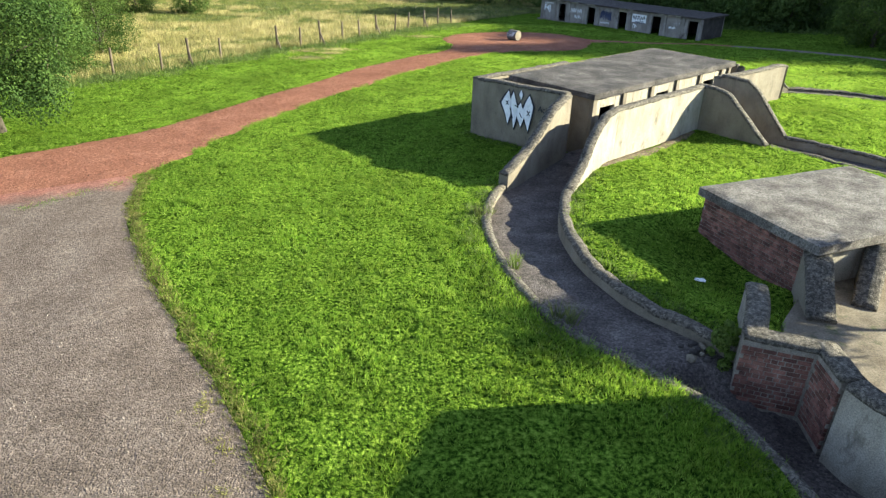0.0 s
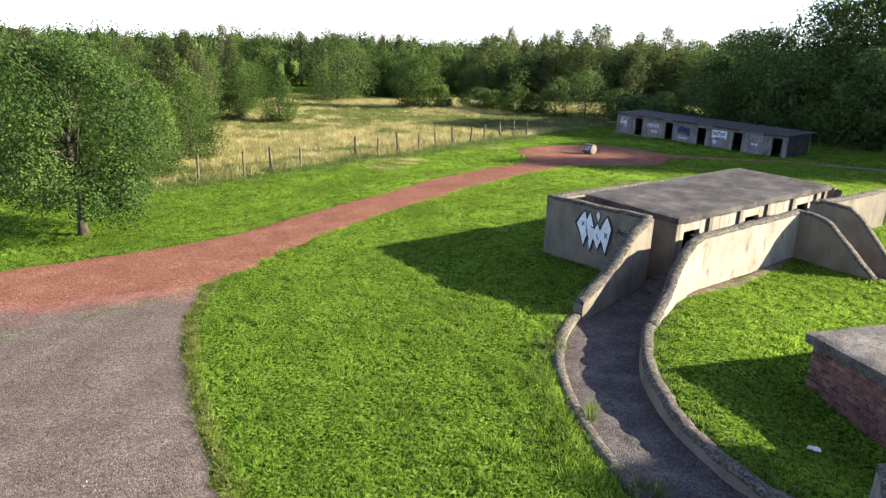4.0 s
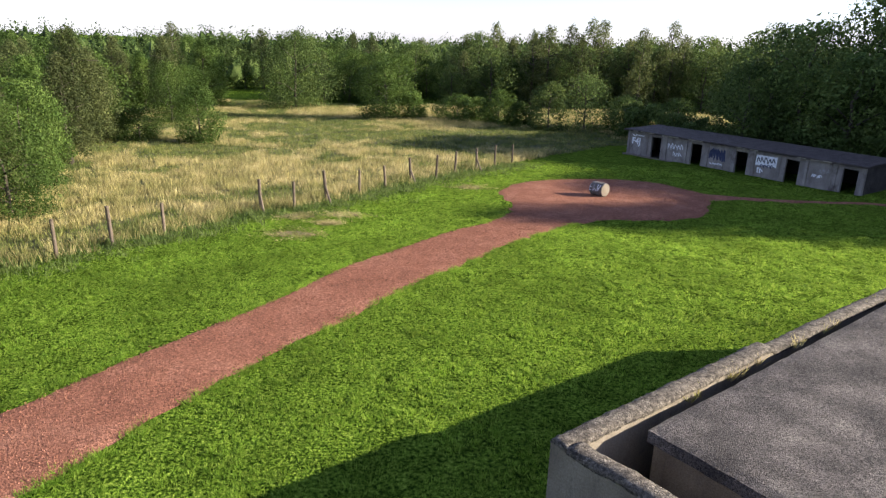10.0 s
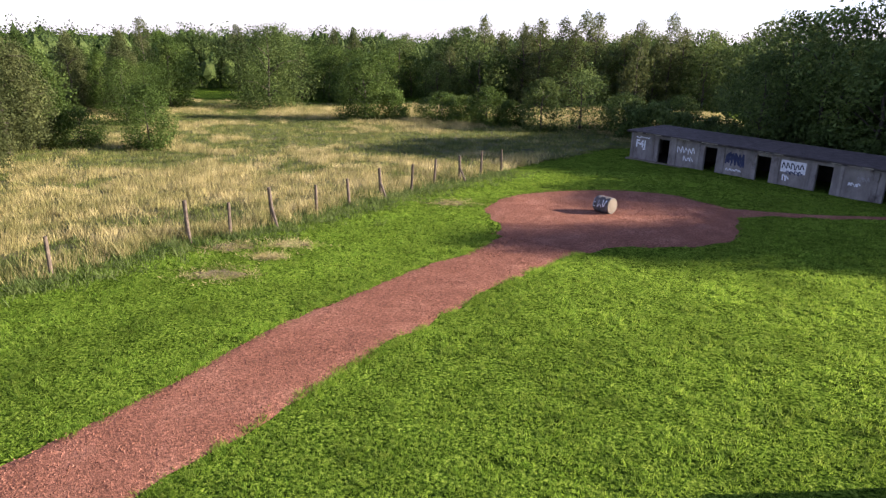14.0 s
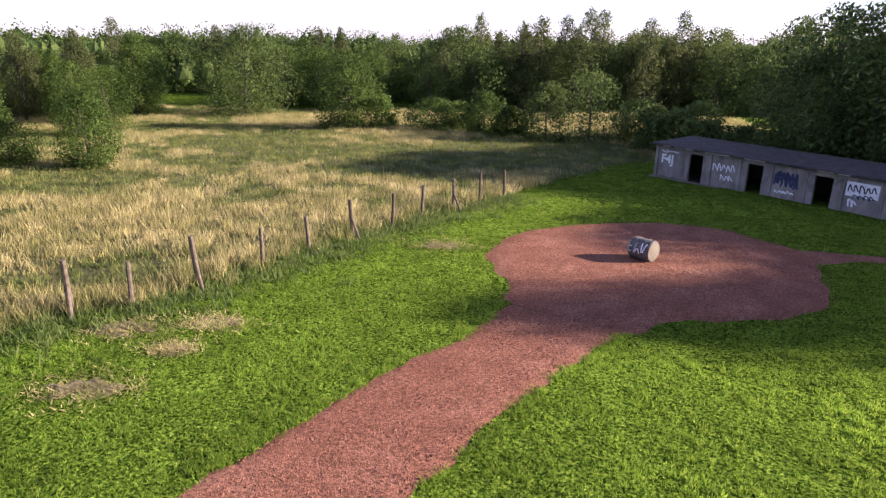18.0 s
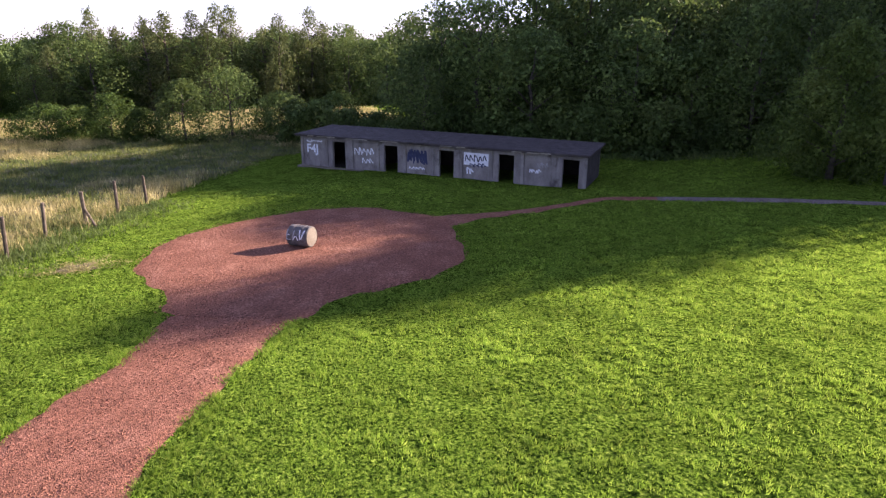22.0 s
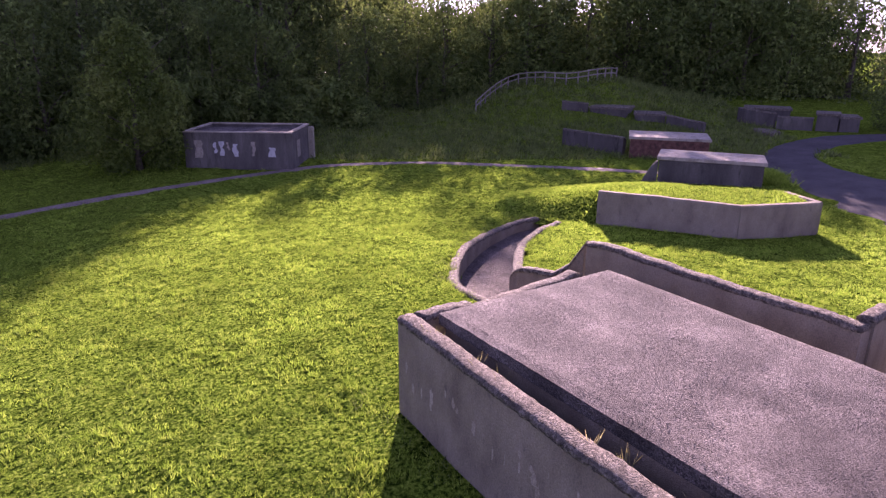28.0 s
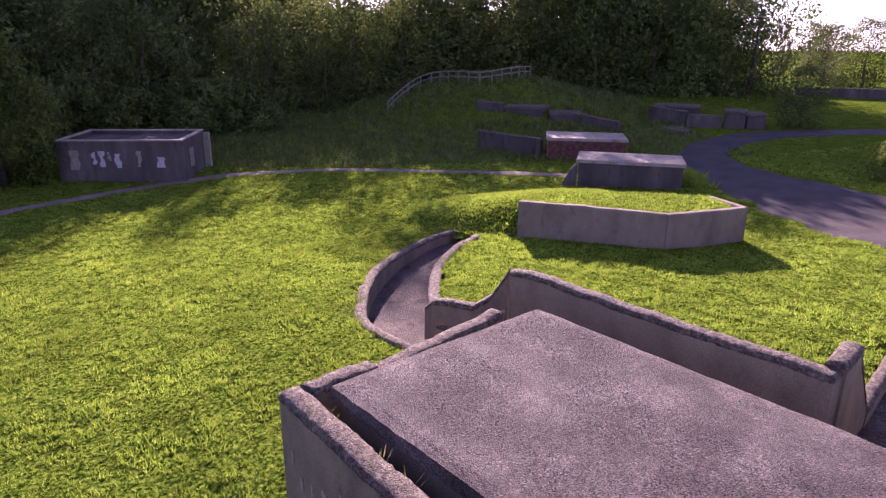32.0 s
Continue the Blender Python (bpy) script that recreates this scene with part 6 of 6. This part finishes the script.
litter = thing("litter", (7.95, 7.9, gz(7.95, 7.9)), "crumpled white plastic litter on the grass", "litter")
bm = bmesh.new()
bmesh.ops.create_grid(bm, x_segments=8, y_segments=6, size=0.13)
for v in bm.verts:
    v.co.z = 0.05 + 0.05 * noise.noise(v.co * 9)
    v.co.y *= 0.6
bm.transform(Matrix.Translation((7.95, 7.9, gz(7.95, 7.9) + 0.03)) @ Matrix.Rotation(-0.5, 4, "Z"))
part("sheet", bm, LITTER, litter)
rubble = thing("rubble", (6.6, 4.75, tread(4.6)), "small heap of dark rubble in the trench", "rubble")
for k in range(16):
    bm = bmesh.new()
    bmesh.ops.create_icosphere(bm, subdivisions=1, radius=rnd.uniform(0.04, 0.11))
    for v in bm.verts:
        v.co *= 1 + 0.4 * noise.noise(v.co * 8 + Vector((k, 0, 0)))
    bm.transform(Matrix.Translation((6.6 + rnd.uniform(-0.3, 0.3), 4.75 + rnd.uniform(-0.3, 0.3), tread(4.6) + 0.05)))
    part("stone", bm, INSIDE if k % 3 else CONCRETE, rubble)
for x, y, r in ((-6.0, 42.9, 0.9), (-6.8, 46.6, 0.85), (-4.4, 47.0, 0.8), (2.2, 56.1, 0.9), (-4.9, 45.2, 0.5)):
    n = 40
    vs = [(x, y, gz(x, y) + 0.05)] + [(x + r * (1 + 0.75 * noise.noise((x, y, i * 0.45)) + 0.3 * noise.noise((x, y, i * 1.7))) * math.cos(6.283 * i / n) * f, y + 0.6 * r * (1 + 0.75 * noise.noise((x, y, i * 0.45)) + 0.3 * noise.noise((x, y, i * 1.7))) * math.sin(6.283 * i / n) * f, gz(x, y) + (0.05 if f < 0.8 else -0.02)) for f in (0.7, 1.0) for i in range(n)]
    fs = [(0, 1 + i, 1 + (i + 1) % n) for i in range(n)] + [(1 + i, 1 + n + i, 1 + n + (i + 1) % n, 1 + (i + 1) % n) for i in range(n)]
    tagged(link_mesh("bare_patch", vs, fs, EARTH), "bare strawy earth patch in the grass", "bare patch", kind="structure")

# ---- grass, weeds and dry stalks ----


def blades(name, px, py, pz, count, height, width, spread, lean, mat, seed, label, category):
    """Tufts of single-triangle blades at the given points, all in one mesh."""
    g = np.random.default_rng(seed)
    n = len(px)
    a = g.uniform(0, 2 * np.pi, (n, count))
    d = spread * np.sqrt(g.uniform(0, 1, (n, count)))
    x, y = px[:, None] + d * np.cos(a), py[:, None] + d * np.sin(a)
    h = height[:, None] * g.uniform(0.55, 1.2, (n, count))
    w = width * g.uniform(0.7, 1.4, (n, count))
    t = g.uniform(0, 2 * np.pi, (n, count))
    tx, ty = np.cos(t) * w / 2, np.sin(t) * w / 2
    la = a + g.normal(0, 0.7, (n, count))
    lx, ly = np.cos(la) * h * lean * g.uniform(0.3, 1.4, (n, count)), np.sin(la) * h * lean * g.uniform(0.3, 1.4, (n, count))
    z = np.broadcast_to(pz[:, None], x.shape)
    v = np.stack([np.stack([x - tx, y - ty, z - 0.02], -1), np.stack([x + tx, y + ty, z - 0.02], -1), np.stack([x + lx, y + ly, z + h], -1)], 2).reshape(-1, 3)
    k = len(v) // 3
    me = bpy.data.meshes.new(name)
    me.vertices.add(len(v))
    me.vertices.foreach_set("co", v.astype(np.float32).ravel())
    me.loops.add(len(v))
    me.loops.foreach_set("vertex_index", np.arange(len(v), dtype=np.int32))
    me.polygons.add(k)
    me.polygons.foreach_set("loop_start", np.arange(0, len(v), 3, dtype=np.int32))
    me.update(calc_edges=True)
    me.materials.append(mat)
    return tagged(new(name, me), label, category, kind="stuff")


def patchy(x, y, size, seed):
    """Smooth random patches between 0 and 1."""
    table = np.random.default_rng(seed).uniform(0, 1, (256, 256))
    u, v = x / size, y / size
    i, j = np.floor(u).astype(int), np.floor(v).astype(int)
    fu, fv = u - i, v - j
    fu, fv = fu * fu * (3 - 2 * fu), fv * fv * (3 - 2 * fv)
    c = [table[(i + a) % 256, (j + b) % 256] for a, b in ((0, 0), (1, 0), (0, 1), (1, 1))]
    return (c[0] * (1 - fu) + c[1] * fu) * (1 - fv) + (c[2] * (1 - fu) + c[3] * fu) * fv


def strip(a, b, n=60, grow=0.0):
    p, q = resample(a, n), resample(b, n)
    out = []
    for s, t in zip(p, q):
        w = (t - s).normalized() * grow
        out.append((s - w, t + w))
    return [tuple(s) for s, _ in out] + [tuple(t) for _, t in out[::-1]]


cup_poly = [tuple(cc.lerp(p, 1.0)) for p in cup_line]
no_grass = [strip(PATH_W, PATH_E), strip(GRAVEL_W, GRAVEL_E), strip(SIDE_L, SIDE_R), strip(ROAD_L, ROAD_R), cup_poly, trench_poly, trench_n_poly, cross_poly,
            [sh(-1.6, -0.3), sh(13.0, -0.3), sh(13.0, 5.0), sh(-1.6, 5.0)], [sh(-2.8, -1.75), sh(14.0, -1.75), sh(14.0, -1.2), sh(-2.8, -1.2)], [sh(-1.9, -1.95), sh(0.5, -2.08), sh(3.0, -2.02), sh(5.2, -1.85), sh(5.2, -1.6), sh(-1.9, -1.6)],
            [hut_at(-0.05, -0.1), hut_at(HL + 0.05, -0.1), hut_at(HL + 0.05, HW + 0.05), hut_at(-0.05, HW + 0.05)], apron_poly,
            [sp(-0.2, -0.5), sp(SL + 0.2, -0.5), sp(SL + 0.2, 4.6), sp(-0.2, 4.6)], [tuple(p) for p in mline],
            [qp(-0.1, -0.1), qp(QL + 0.1, -0.1), qp(QL + 0.1, 4.7), qp(-0.1, 4.7)]]
g = np.random.default_rng(1)
x, y = g.uniform(-23, 47, 250000), g.uniform(-3, 68, 250000)
keep = ~inside(meadow_poly, x, y)
for poly in no_grass:
    keep &= ~inside(poly, x, y)
far = (y > 46) | (x > 30) | (x < -12)
keep &= ~(far & (g.uniform(size=len(x)) < 0.45))
x, y, far = x[keep], y[keep], far[keep]
clump = np.clip(0.75 * patchy(x, y, 0.34, 3) + 0.4 * patchy(x, y, 0.9, 4) - 0.1, 0, 1)
keep = g.uniform(size=len(x)) < 0.42 + 1.0 * clump
x, y, far, clump = x[keep], y[keep], far[keep], clump[keep]
hgt = (0.03 + 0.115 * clump ** 1.6 + 0.02 * g.uniform(size=len(x))) * np.where(far, 1.2, 1.0)
blades("grass", x, y, land(x, y), 11, hgt, 0.017, 0.08, 0.8, GRASS, 2, "short uneven mown green grass of the lawn", "grass")
# turf on the gun pit
tx, ty = g.uniform(28, 38, 7000), g.uniform(17, 30.5, 7000)
ok = inside([tuple(p) for p in mline], tx, ty)
tx, ty = tx[ok], ty[ok]
turf_z = [turf_tree.ray_cast(Vector((a, b, 5.0)), Vector((0, 0, -1)))[0] for a, b in zip(tx, ty)]
blades("grass", tx, ty, np.array([-1.0 if p is None else p.z for p in turf_z]), 9, np.full(len(tx), 0.09), 0.024, 0.15, 0.9, GRASS, 3, "bright turf tufts behind the gun pit wall", "grass")
# straw lying on the bare patches
qx, qy = [], []
for cx_, cy_, r_ in ((-6.0, 42.9, 0.9), (-6.8, 46.6, 0.85), (-4.4, 47.0, 0.8), (2.2, 56.1, 0.9), (-4.9, 45.2, 0.5)):
    qx += list(cx_ + g.normal(0, r_ * 0.8, 200))
    qy += list(cy_ + g.normal(0, r_ * 0.55, 200))
qx, qy = np.array(qx), np.array(qy)
blades("straw", qx, qy, land(qx, qy) + 0.05, 5, np.full(len(qx), 0.07), 0.03, 0.14, 2.4, DRY_GRASS, 14, "loose straw scattered over bare patches", "straw")


def stones(name, left, right, n, size, mat, lift, seed, label, near):
    """Loose gravel on a path: small four-sided stones."""
    r = np.random.default_rng(seed)
    a, b = np.array([tuple(p) for p in resample(left, 200)]), np.array([tuple(p) for p in resample(right, 200)])
    i = r.integers(0, 200, n)
    f = r.uniform(0.07, 0.93, n)[:, None]
    p = a[i] * (1 - f) + b[i] * f + r.normal(0, 0.12, (n, 2))
    return pebbles(name, p[near(p[:, 0], p[:, 1])], size, mat, lift, r, label)


def pebbles(name, p, size, mat, lift, r, label, flat_z=None):
    n = len(p)
    s = size * r.uniform(0.5, 1.5, (n, 1, 1))
    base = np.stack([p[:, 0], p[:, 1], land(p[:, 0], p[:, 1]) + lift if flat_z is None else np.full(n, flat_z)], 1)[:, None]
    shape = np.array([[1, 0, 0], [-0.6, 0.8, 0], [-0.5, -0.9, 0], [0.05, 0, 0.8]])[None] * r.uniform(0.7, 1.3, (n, 4, 3))
    ang = r.uniform(0, 6.283, n)
    rot = np.stack([np.stack([np.cos(ang), -np.sin(ang), 0 * ang], 1), np.stack([np.sin(ang), np.cos(ang), 0 * ang], 1), np.stack([0 * ang, 0 * ang, 1 + 0 * ang], 1)], 1)
    v = (base + s * np.einsum("nij,nkj->nki", rot, shape)).reshape(-1, 3)
    k = np.arange(n)[:, None, None] * 4 + np.array([[0, 1, 3], [1, 2, 3], [2, 0, 3]])[None]
    return tagged(link_mesh(name, v.tolist(), k.reshape(-1, 3).tolist(), mat), label, "gravel", kind="stuff")


stones("gravel", GRAVEL_W, GRAVEL_E, 70000, 0.027, STONE_GREY, 0.06, 1, "loose grey gravel stones on the track", lambda x, y: (y > -2) & (x > -14) & (0.902 * y - 0.432 * x < 17.2))
stones("gravel", PATH_W, PATH_E, 44000, 0.024, STONE_RED, 0.045, 2, "loose red gravel stones on the path", lambda x, y: (x > -20))
cr = np.random.default_rng(6)
cpts = np.stack([cr.uniform(3.5, 19, 11000), cr.uniform(46, 62, 11000)], 1)
cpts = cpts[inside(cup_poly, cpts[:, 0], cpts[:, 1])]
pebbles("gravel", cpts, 0.026, STONE_RED, 0.05, cr, "loose red gravel stones on the circle")
rr = np.random.default_rng(8)
ru, rv = rr.uniform(0, 11.7, 24000), rr.uniform(-0.05, 4.3, 24000)
rp = np.stack([8.05 + UX * ru - UY * rv, 19.4 + UY * ru + UX * rv], 1)
grit = pebbles("roof_grit", rp, 0.0077, GRIT, 0.0, rr, "dark gritty stones strewn over the flat roof", flat_z=ROOF_Z)
# meadow: straw-coloured stands of tall dry grass over lower green growth
mx_, my_ = g.uniform(-60, 42, 120000), 30 + 103 * g.uniform(size=120000) ** 1.25
ok = inside(meadow_poly, mx_, my_)
mx_, my_ = mx_[ok], my_[ok]
gold = 0.55 * patchy(mx_, my_, 7.0, 9) + 0.45 * patchy(mx_ + 0.3 * my_, my_, 2.2, 19) + 0.1 * (g.uniform(size=len(mx_)) - 0.5)
gold = gold + 0.1 * np.exp(-((my_ - 100) / 9) ** 2) + 0.16 * (my_ > 106) + 0.1 * np.exp(-((my_ - 62 - 1.2 * mx_) / 14) ** 2)
dry = gold > 0.6
dx_, dy_ = mx_[dry], my_[dry]
rise = 0.26 + 0.9 * np.clip(gold[dry] - 0.6, 0, 0.35) + 0.2 * g.uniform(size=len(dx_))
blades("dry_grass", dx_, dy_, land(dx_, dy_) + 0.05, 8, rise, 0.034, 0.3, 0.5, DRY_GRASS, 4, "tall straw-coloured dry grass of the meadow", "grass")
ex_, ey_ = mx_[~dry], my_[~dry]
blades("meadow_grass", ex_, ey_, land(ex_, ey_) + 0.05, 7, 0.12 + 0.3 * g.uniform(size=len(ex_)) ** 1.5, 0.045, 0.34, 0.65, MEADOW_GREEN, 24, "rough olive green growth between the dry grass", "grass")
# weeds along the fence and at the foot of walls
fx, fy = [], []
fl = resample(FENCE, 300)
for p in fl:
    for _ in range(9):
        fx.append(p.x + g.normal(0.4, 1.0))
        fy.append(p.y + g.normal(-0.25, 0.8))
fx, fy = np.array(fx), np.array(fy)
blades("weeds", fx, fy, land(fx, fy), 9, 0.12 + 0.3 * g.uniform(size=len(fx)) ** 2, 0.04, 0.24, 0.7, WEEDS, 5, "green nettles and weeds along the fence line", "weeds")
tx_, ty_ = [], []
for p in fl[::2]:
    for _ in range(5):
        tx_.append(p.x + g.normal(-0.7, 0.6))
        ty_.append(p.y + g.normal(0.45, 0.5))
tx_, ty_ = np.array(tx_), np.array(ty_)
blades("dry_grass", tx_, ty_, land(tx_, ty_), 12, 0.35 + 0.5 * g.uniform(size=len(tx_)) ** 2, 0.03, 0.2, 0.45, DRY_GRASS, 15, "tall dry grass standing round the fence posts", "grass")
wx, wy = [], []
for line, n, off in ((outer_line, 4, -0.35), (inner_line, 3, 0.3), (outer_n, 3, 0.3), ([Vector(sh(u, 5.15)) for u in np.linspace(-1.5, 13, 60)], 2, 0.0), ([Vector(sh(-1.75, v)) for v in np.linspace(0.5, 5, 24)], 2, 0.0)):
    for p in line:
        for _ in range(n):
            wx.append(p.x + off + g.normal(0, 0.22))
            wy.append(p.y + g.normal(0, 0.25))
wx, wy = np.array(wx), np.array(wy)
ok = np.ones(len(wx), bool)
for poly in (trench_poly, trench_n_poly, cross_poly):
    ok &= ~inside(poly, wx, wy)
wx, wy = wx[ok], wy[ok]
blades("weeds", wx, wy, land(wx, wy), 11, 0.06 + 0.12 * g.uniform(size=len(wx)) ** 1.6, 0.022, 0.16, 0.9, WEEDS, 6, "unmown tufts along the trench kerbs", "weeds")
vx, vy = g.normal(40.6, 0.9, 420), g.normal(14.9, 0.35, 420)
blades("weeds", vx, vy, land(vx, vy), 9, 0.2 + 0.3 * g.uniform(size=len(vx)), 0.05, 0.2, 0.8, GRASS, 16, "bright tuft of long grass at the road's edge", "weeds")
# rough grass on the bank and under the wood
bx, by = g.uniform(34, 82, 24000), g.uniform(8, 84, 24000)
ok = (bx > 46.8) | (by > 84 - 1.0 * (bx - 22) - 4) & (by > 57)
ok &= ~inside(strip(ROAD_L, ROAD_R), bx, by) & ~inside(strip(SIDE_L, SIDE_R), bx, by) & ~inside(no_grass[-1], bx, by) & ~inside(no_grass[-3], bx, by)
bx, by = bx[ok], by[ok]
blades("rough_grass", bx, by, land(bx, by), 7, 0.22 + 0.25 * g.uniform(size=len(bx)), 0.07, 0.35, 0.7, WEEDS, 7, "rough shaded grass on the bank and wood edge", "grass")


for px_, py_, h_, n_, mat_, label_ in ((4.2, 6.0, 0.4, 5, LEAF_GREY, "pale wispy weed on the trench edge"), (3.5, 8.6, 0.3, 4, LEAF_LIGHT, "small green weed on the trench edge"), (3.1, 12.4, 0.3, 6, LEAF_GREY, "pale weed clump by the kerb")):
    ax_, ay_ = g.normal(px_, 0.14, n_), g.normal(py_, 0.14, n_)
    blades("weed_plant", ax_, ay_, land(ax_, ay_), 22, np.full(n_, h_), 0.022, 0.12, 0.55, mat_, 30 + n_, label_, "weeds")
for px_, py_, n_ in ((-2.75, 3.55, 10), (-2.35, 2.55, 7), (-1.95, 1.55, 12), (-1.75, 0.95, 7), (-3.1, 3.2, 4)):
    ax_, ay_ = g.normal(px_, 0.14, n_), g.normal(py_, 0.2, n_)
    blades("weeds", ax_, ay_, land(ax_, ay_) + 0.06, 14, np.full(n_, 0.04), 0.014, 0.1, 1.6, MOSS, 50 + n_, "flat yellow-green weeds growing in the gravel", "weeds")
mg = resample(GRAVEL_E, 420)
mgx = np.array([p.x + 0.12 + g.normal(0, 0.13) for p in mg for _ in range(7)])
mgy = np.array([p.y + 0.05 + g.normal(0, 0.13) for p in mg for _ in range(7)])
ok = (mgy > -3) & (mgy < 17)
mgx, mgy = mgx[ok], mgy[ok]
blades("weeds", mgx, mgy, land(mgx, mgy) + 0.03, 9, 0.03 + 0.07 * g.uniform(size=len(mgx)), 0.014, 0.1, 1.0, MARGIN, 61, "brown and yellowed grass along the gravel edge", "weeds")
for line, side in ((PATH_W, -1), (PATH_E, 1)):
    rl_ = resample(line, 520)
    ex = np.array([p.x + side * 0.05 + g.normal(0, 0.14) for p in rl_ for _ in range(8)])
    ey = np.array([p.y - side * 0.05 + g.normal(0, 0.14) for p in rl_ for _ in range(8)])
    lush = patchy(ex, ey, 0.6, 33) > 0.42
    ex, ey = ex[lush], ey[lush]
    blades("grass", ex, ey, land(ex, ey) + 0.03, 9, 0.03 + 0.09 * g.uniform(size=len(ex)), 0.016, 0.11, 1.0, GRASS, 71 + side, "ragged grass creeping over the red path's edge", "grass")
edge_x, edge_y = [], []
for p in outer_line:
    if p.y < 10.5:
        for _ in range(26):
            s = abs(g.normal(0, 0.55))
            edge_x.append(p.x - 0.25 - s)
            edge_y.append(p.y - 0.1 * s + g.normal(0, 0.2))
edge_x, edge_y = np.array(edge_x), np.array(edge_y)
blades("weeds", edge_x, edge_y, land(edge_x, edge_y), 9, 0.06 + 0.1 * g.uniform(size=len(edge_x)), 0.018, 0.12, 0.7, GRASS, 41, "unmown green growth beside the trench", "weeds")
ivy = thing("ivy", (7.0, 4.6, -0.75), "green ivy hanging over the brick wall end", "plant")
ic = new("foliage", crown_mesh("foliage", random.Random(9), 1.05, 0.0, 0.36, 22, 4000, 0.034, "round", LEAF_LIGHT))
ic.parent = ivy
roof_weeds = []
for k in range(16):
    u, v = random.Random(k).uniform(0.5, 11.8), 4.72
    roof_weeds.append((u, v))
rx = np.array([sh(u, v)[0] for u, v in roof_weeds])
ry = np.array([sh(u, v)[1] for u, v in roof_weeds])
blades("weeds", rx, ry, np.full(len(rx), 0.95), 10, np.full(len(rx), 0.22), 0.02, 0.08, 0.7, DRY_GRASS, 8, "dry tufts growing along the parapet top", "weeds")

# ---- bricks, laid last ----
brick_mesh = {}


def brick_proto(w, h, d, mat):
    key = (round(w, 3), round(h, 3), mat.name)
    if key not in brick_mesh:
        bm = bmesh.new()
        bmesh.ops.create_cube(bm, size=1.0, matrix=Matrix.Diagonal((w, d, h, 1)))
        bmesh.ops.bevel(bm, geom=[e for e in bm.edges if sum(abs(v.co.y) > 0 and v.co.y < 0 for v in e.verts) == 2], offset=0.006, segments=1, affect="EDGES")
        me = bpy.data.meshes.new("brick")
        bm.to_mesh(me)
        bm.free()
        me.materials.append(mat)
        brick_mesh[key] = me
    return brick_mesh[key]


def lay(start, end, z0, z1, wall, pitch=0.24, course=0.095, seed=1, mat=BRICK, name="brick", joint=0.017):
    """Bricks in a mixed bond on the face that runs from start to end (its outside lies to the right)."""
    rnd = random.Random(seed)
    a, b = Vector(start), Vector(end)
    d = (b - a).normalized()
    turn = math.atan2(d.y, d.x)
    length = (b - a).length
    row = 0
    z = z0
    while z + course <= z1 + 0.01:
        header = row % 4 == 3
        step = pitch / 2 if header else pitch
        s = -(step / 2 if row % 2 else 0.0)
        while s < length - 0.03:
            s0, s1 = max(s, 0.0), min(s + step, length)
            if s1 - s0 > 0.06:
                ob = new(name, brick_proto(round(s1 - s0 - joint, 2), course - joint, 0.06, mat))
                m = a + d * (s0 + s1) / 2
                out = Vector((d.y, -d.x)) * (-0.008 + rnd.uniform(-0.004, 0.005))
                ob.matrix_basis = Matrix.Translation((m.x + out.x, m.y + out.y, z + course / 2)) @ Matrix.Rotation(turn, 4, "Z")
                ob.parent = wall
            s += step
        z += course
        row += 1


lay(hut_at(0.03, HW), hut_at(0.03, 0.1), -0.98, HZ, west, seed=1)
fw = Vector((8.5 - 7.1, 3.72 - 4.28)).normalized()
fo = Vector((fw.y, -fw.x)) * 0.212
lay((7.1 + fo.x, 4.28 + fo.y), (8.22 + fo.x, 3.83 + fo.y), -1.15, 0.22, face_wall, seed=2)
lay((8.2, 3.62), (8.09, 2.75), -1.15, 0.22, return_wall, seed=3)
kl = [Vector(p) for p in resample([tuple(p) for p in inner_line], 29)]
for k, (a, b) in enumerate(zip(kl, kl[1:])):
    w = (b - a).normalized()
    w = Vector((-w.y, w.x)) * 0.152
    top = min(gz(a.x, a.y), gz(b.x, b.y)) - 0.08
    lay(b + w, a + w, top - 0.36, top, trench, pitch=0.4, course=0.18, seed=20 + k, mat=STONE_BLOCK, name="kerb_stone", joint=0.03)
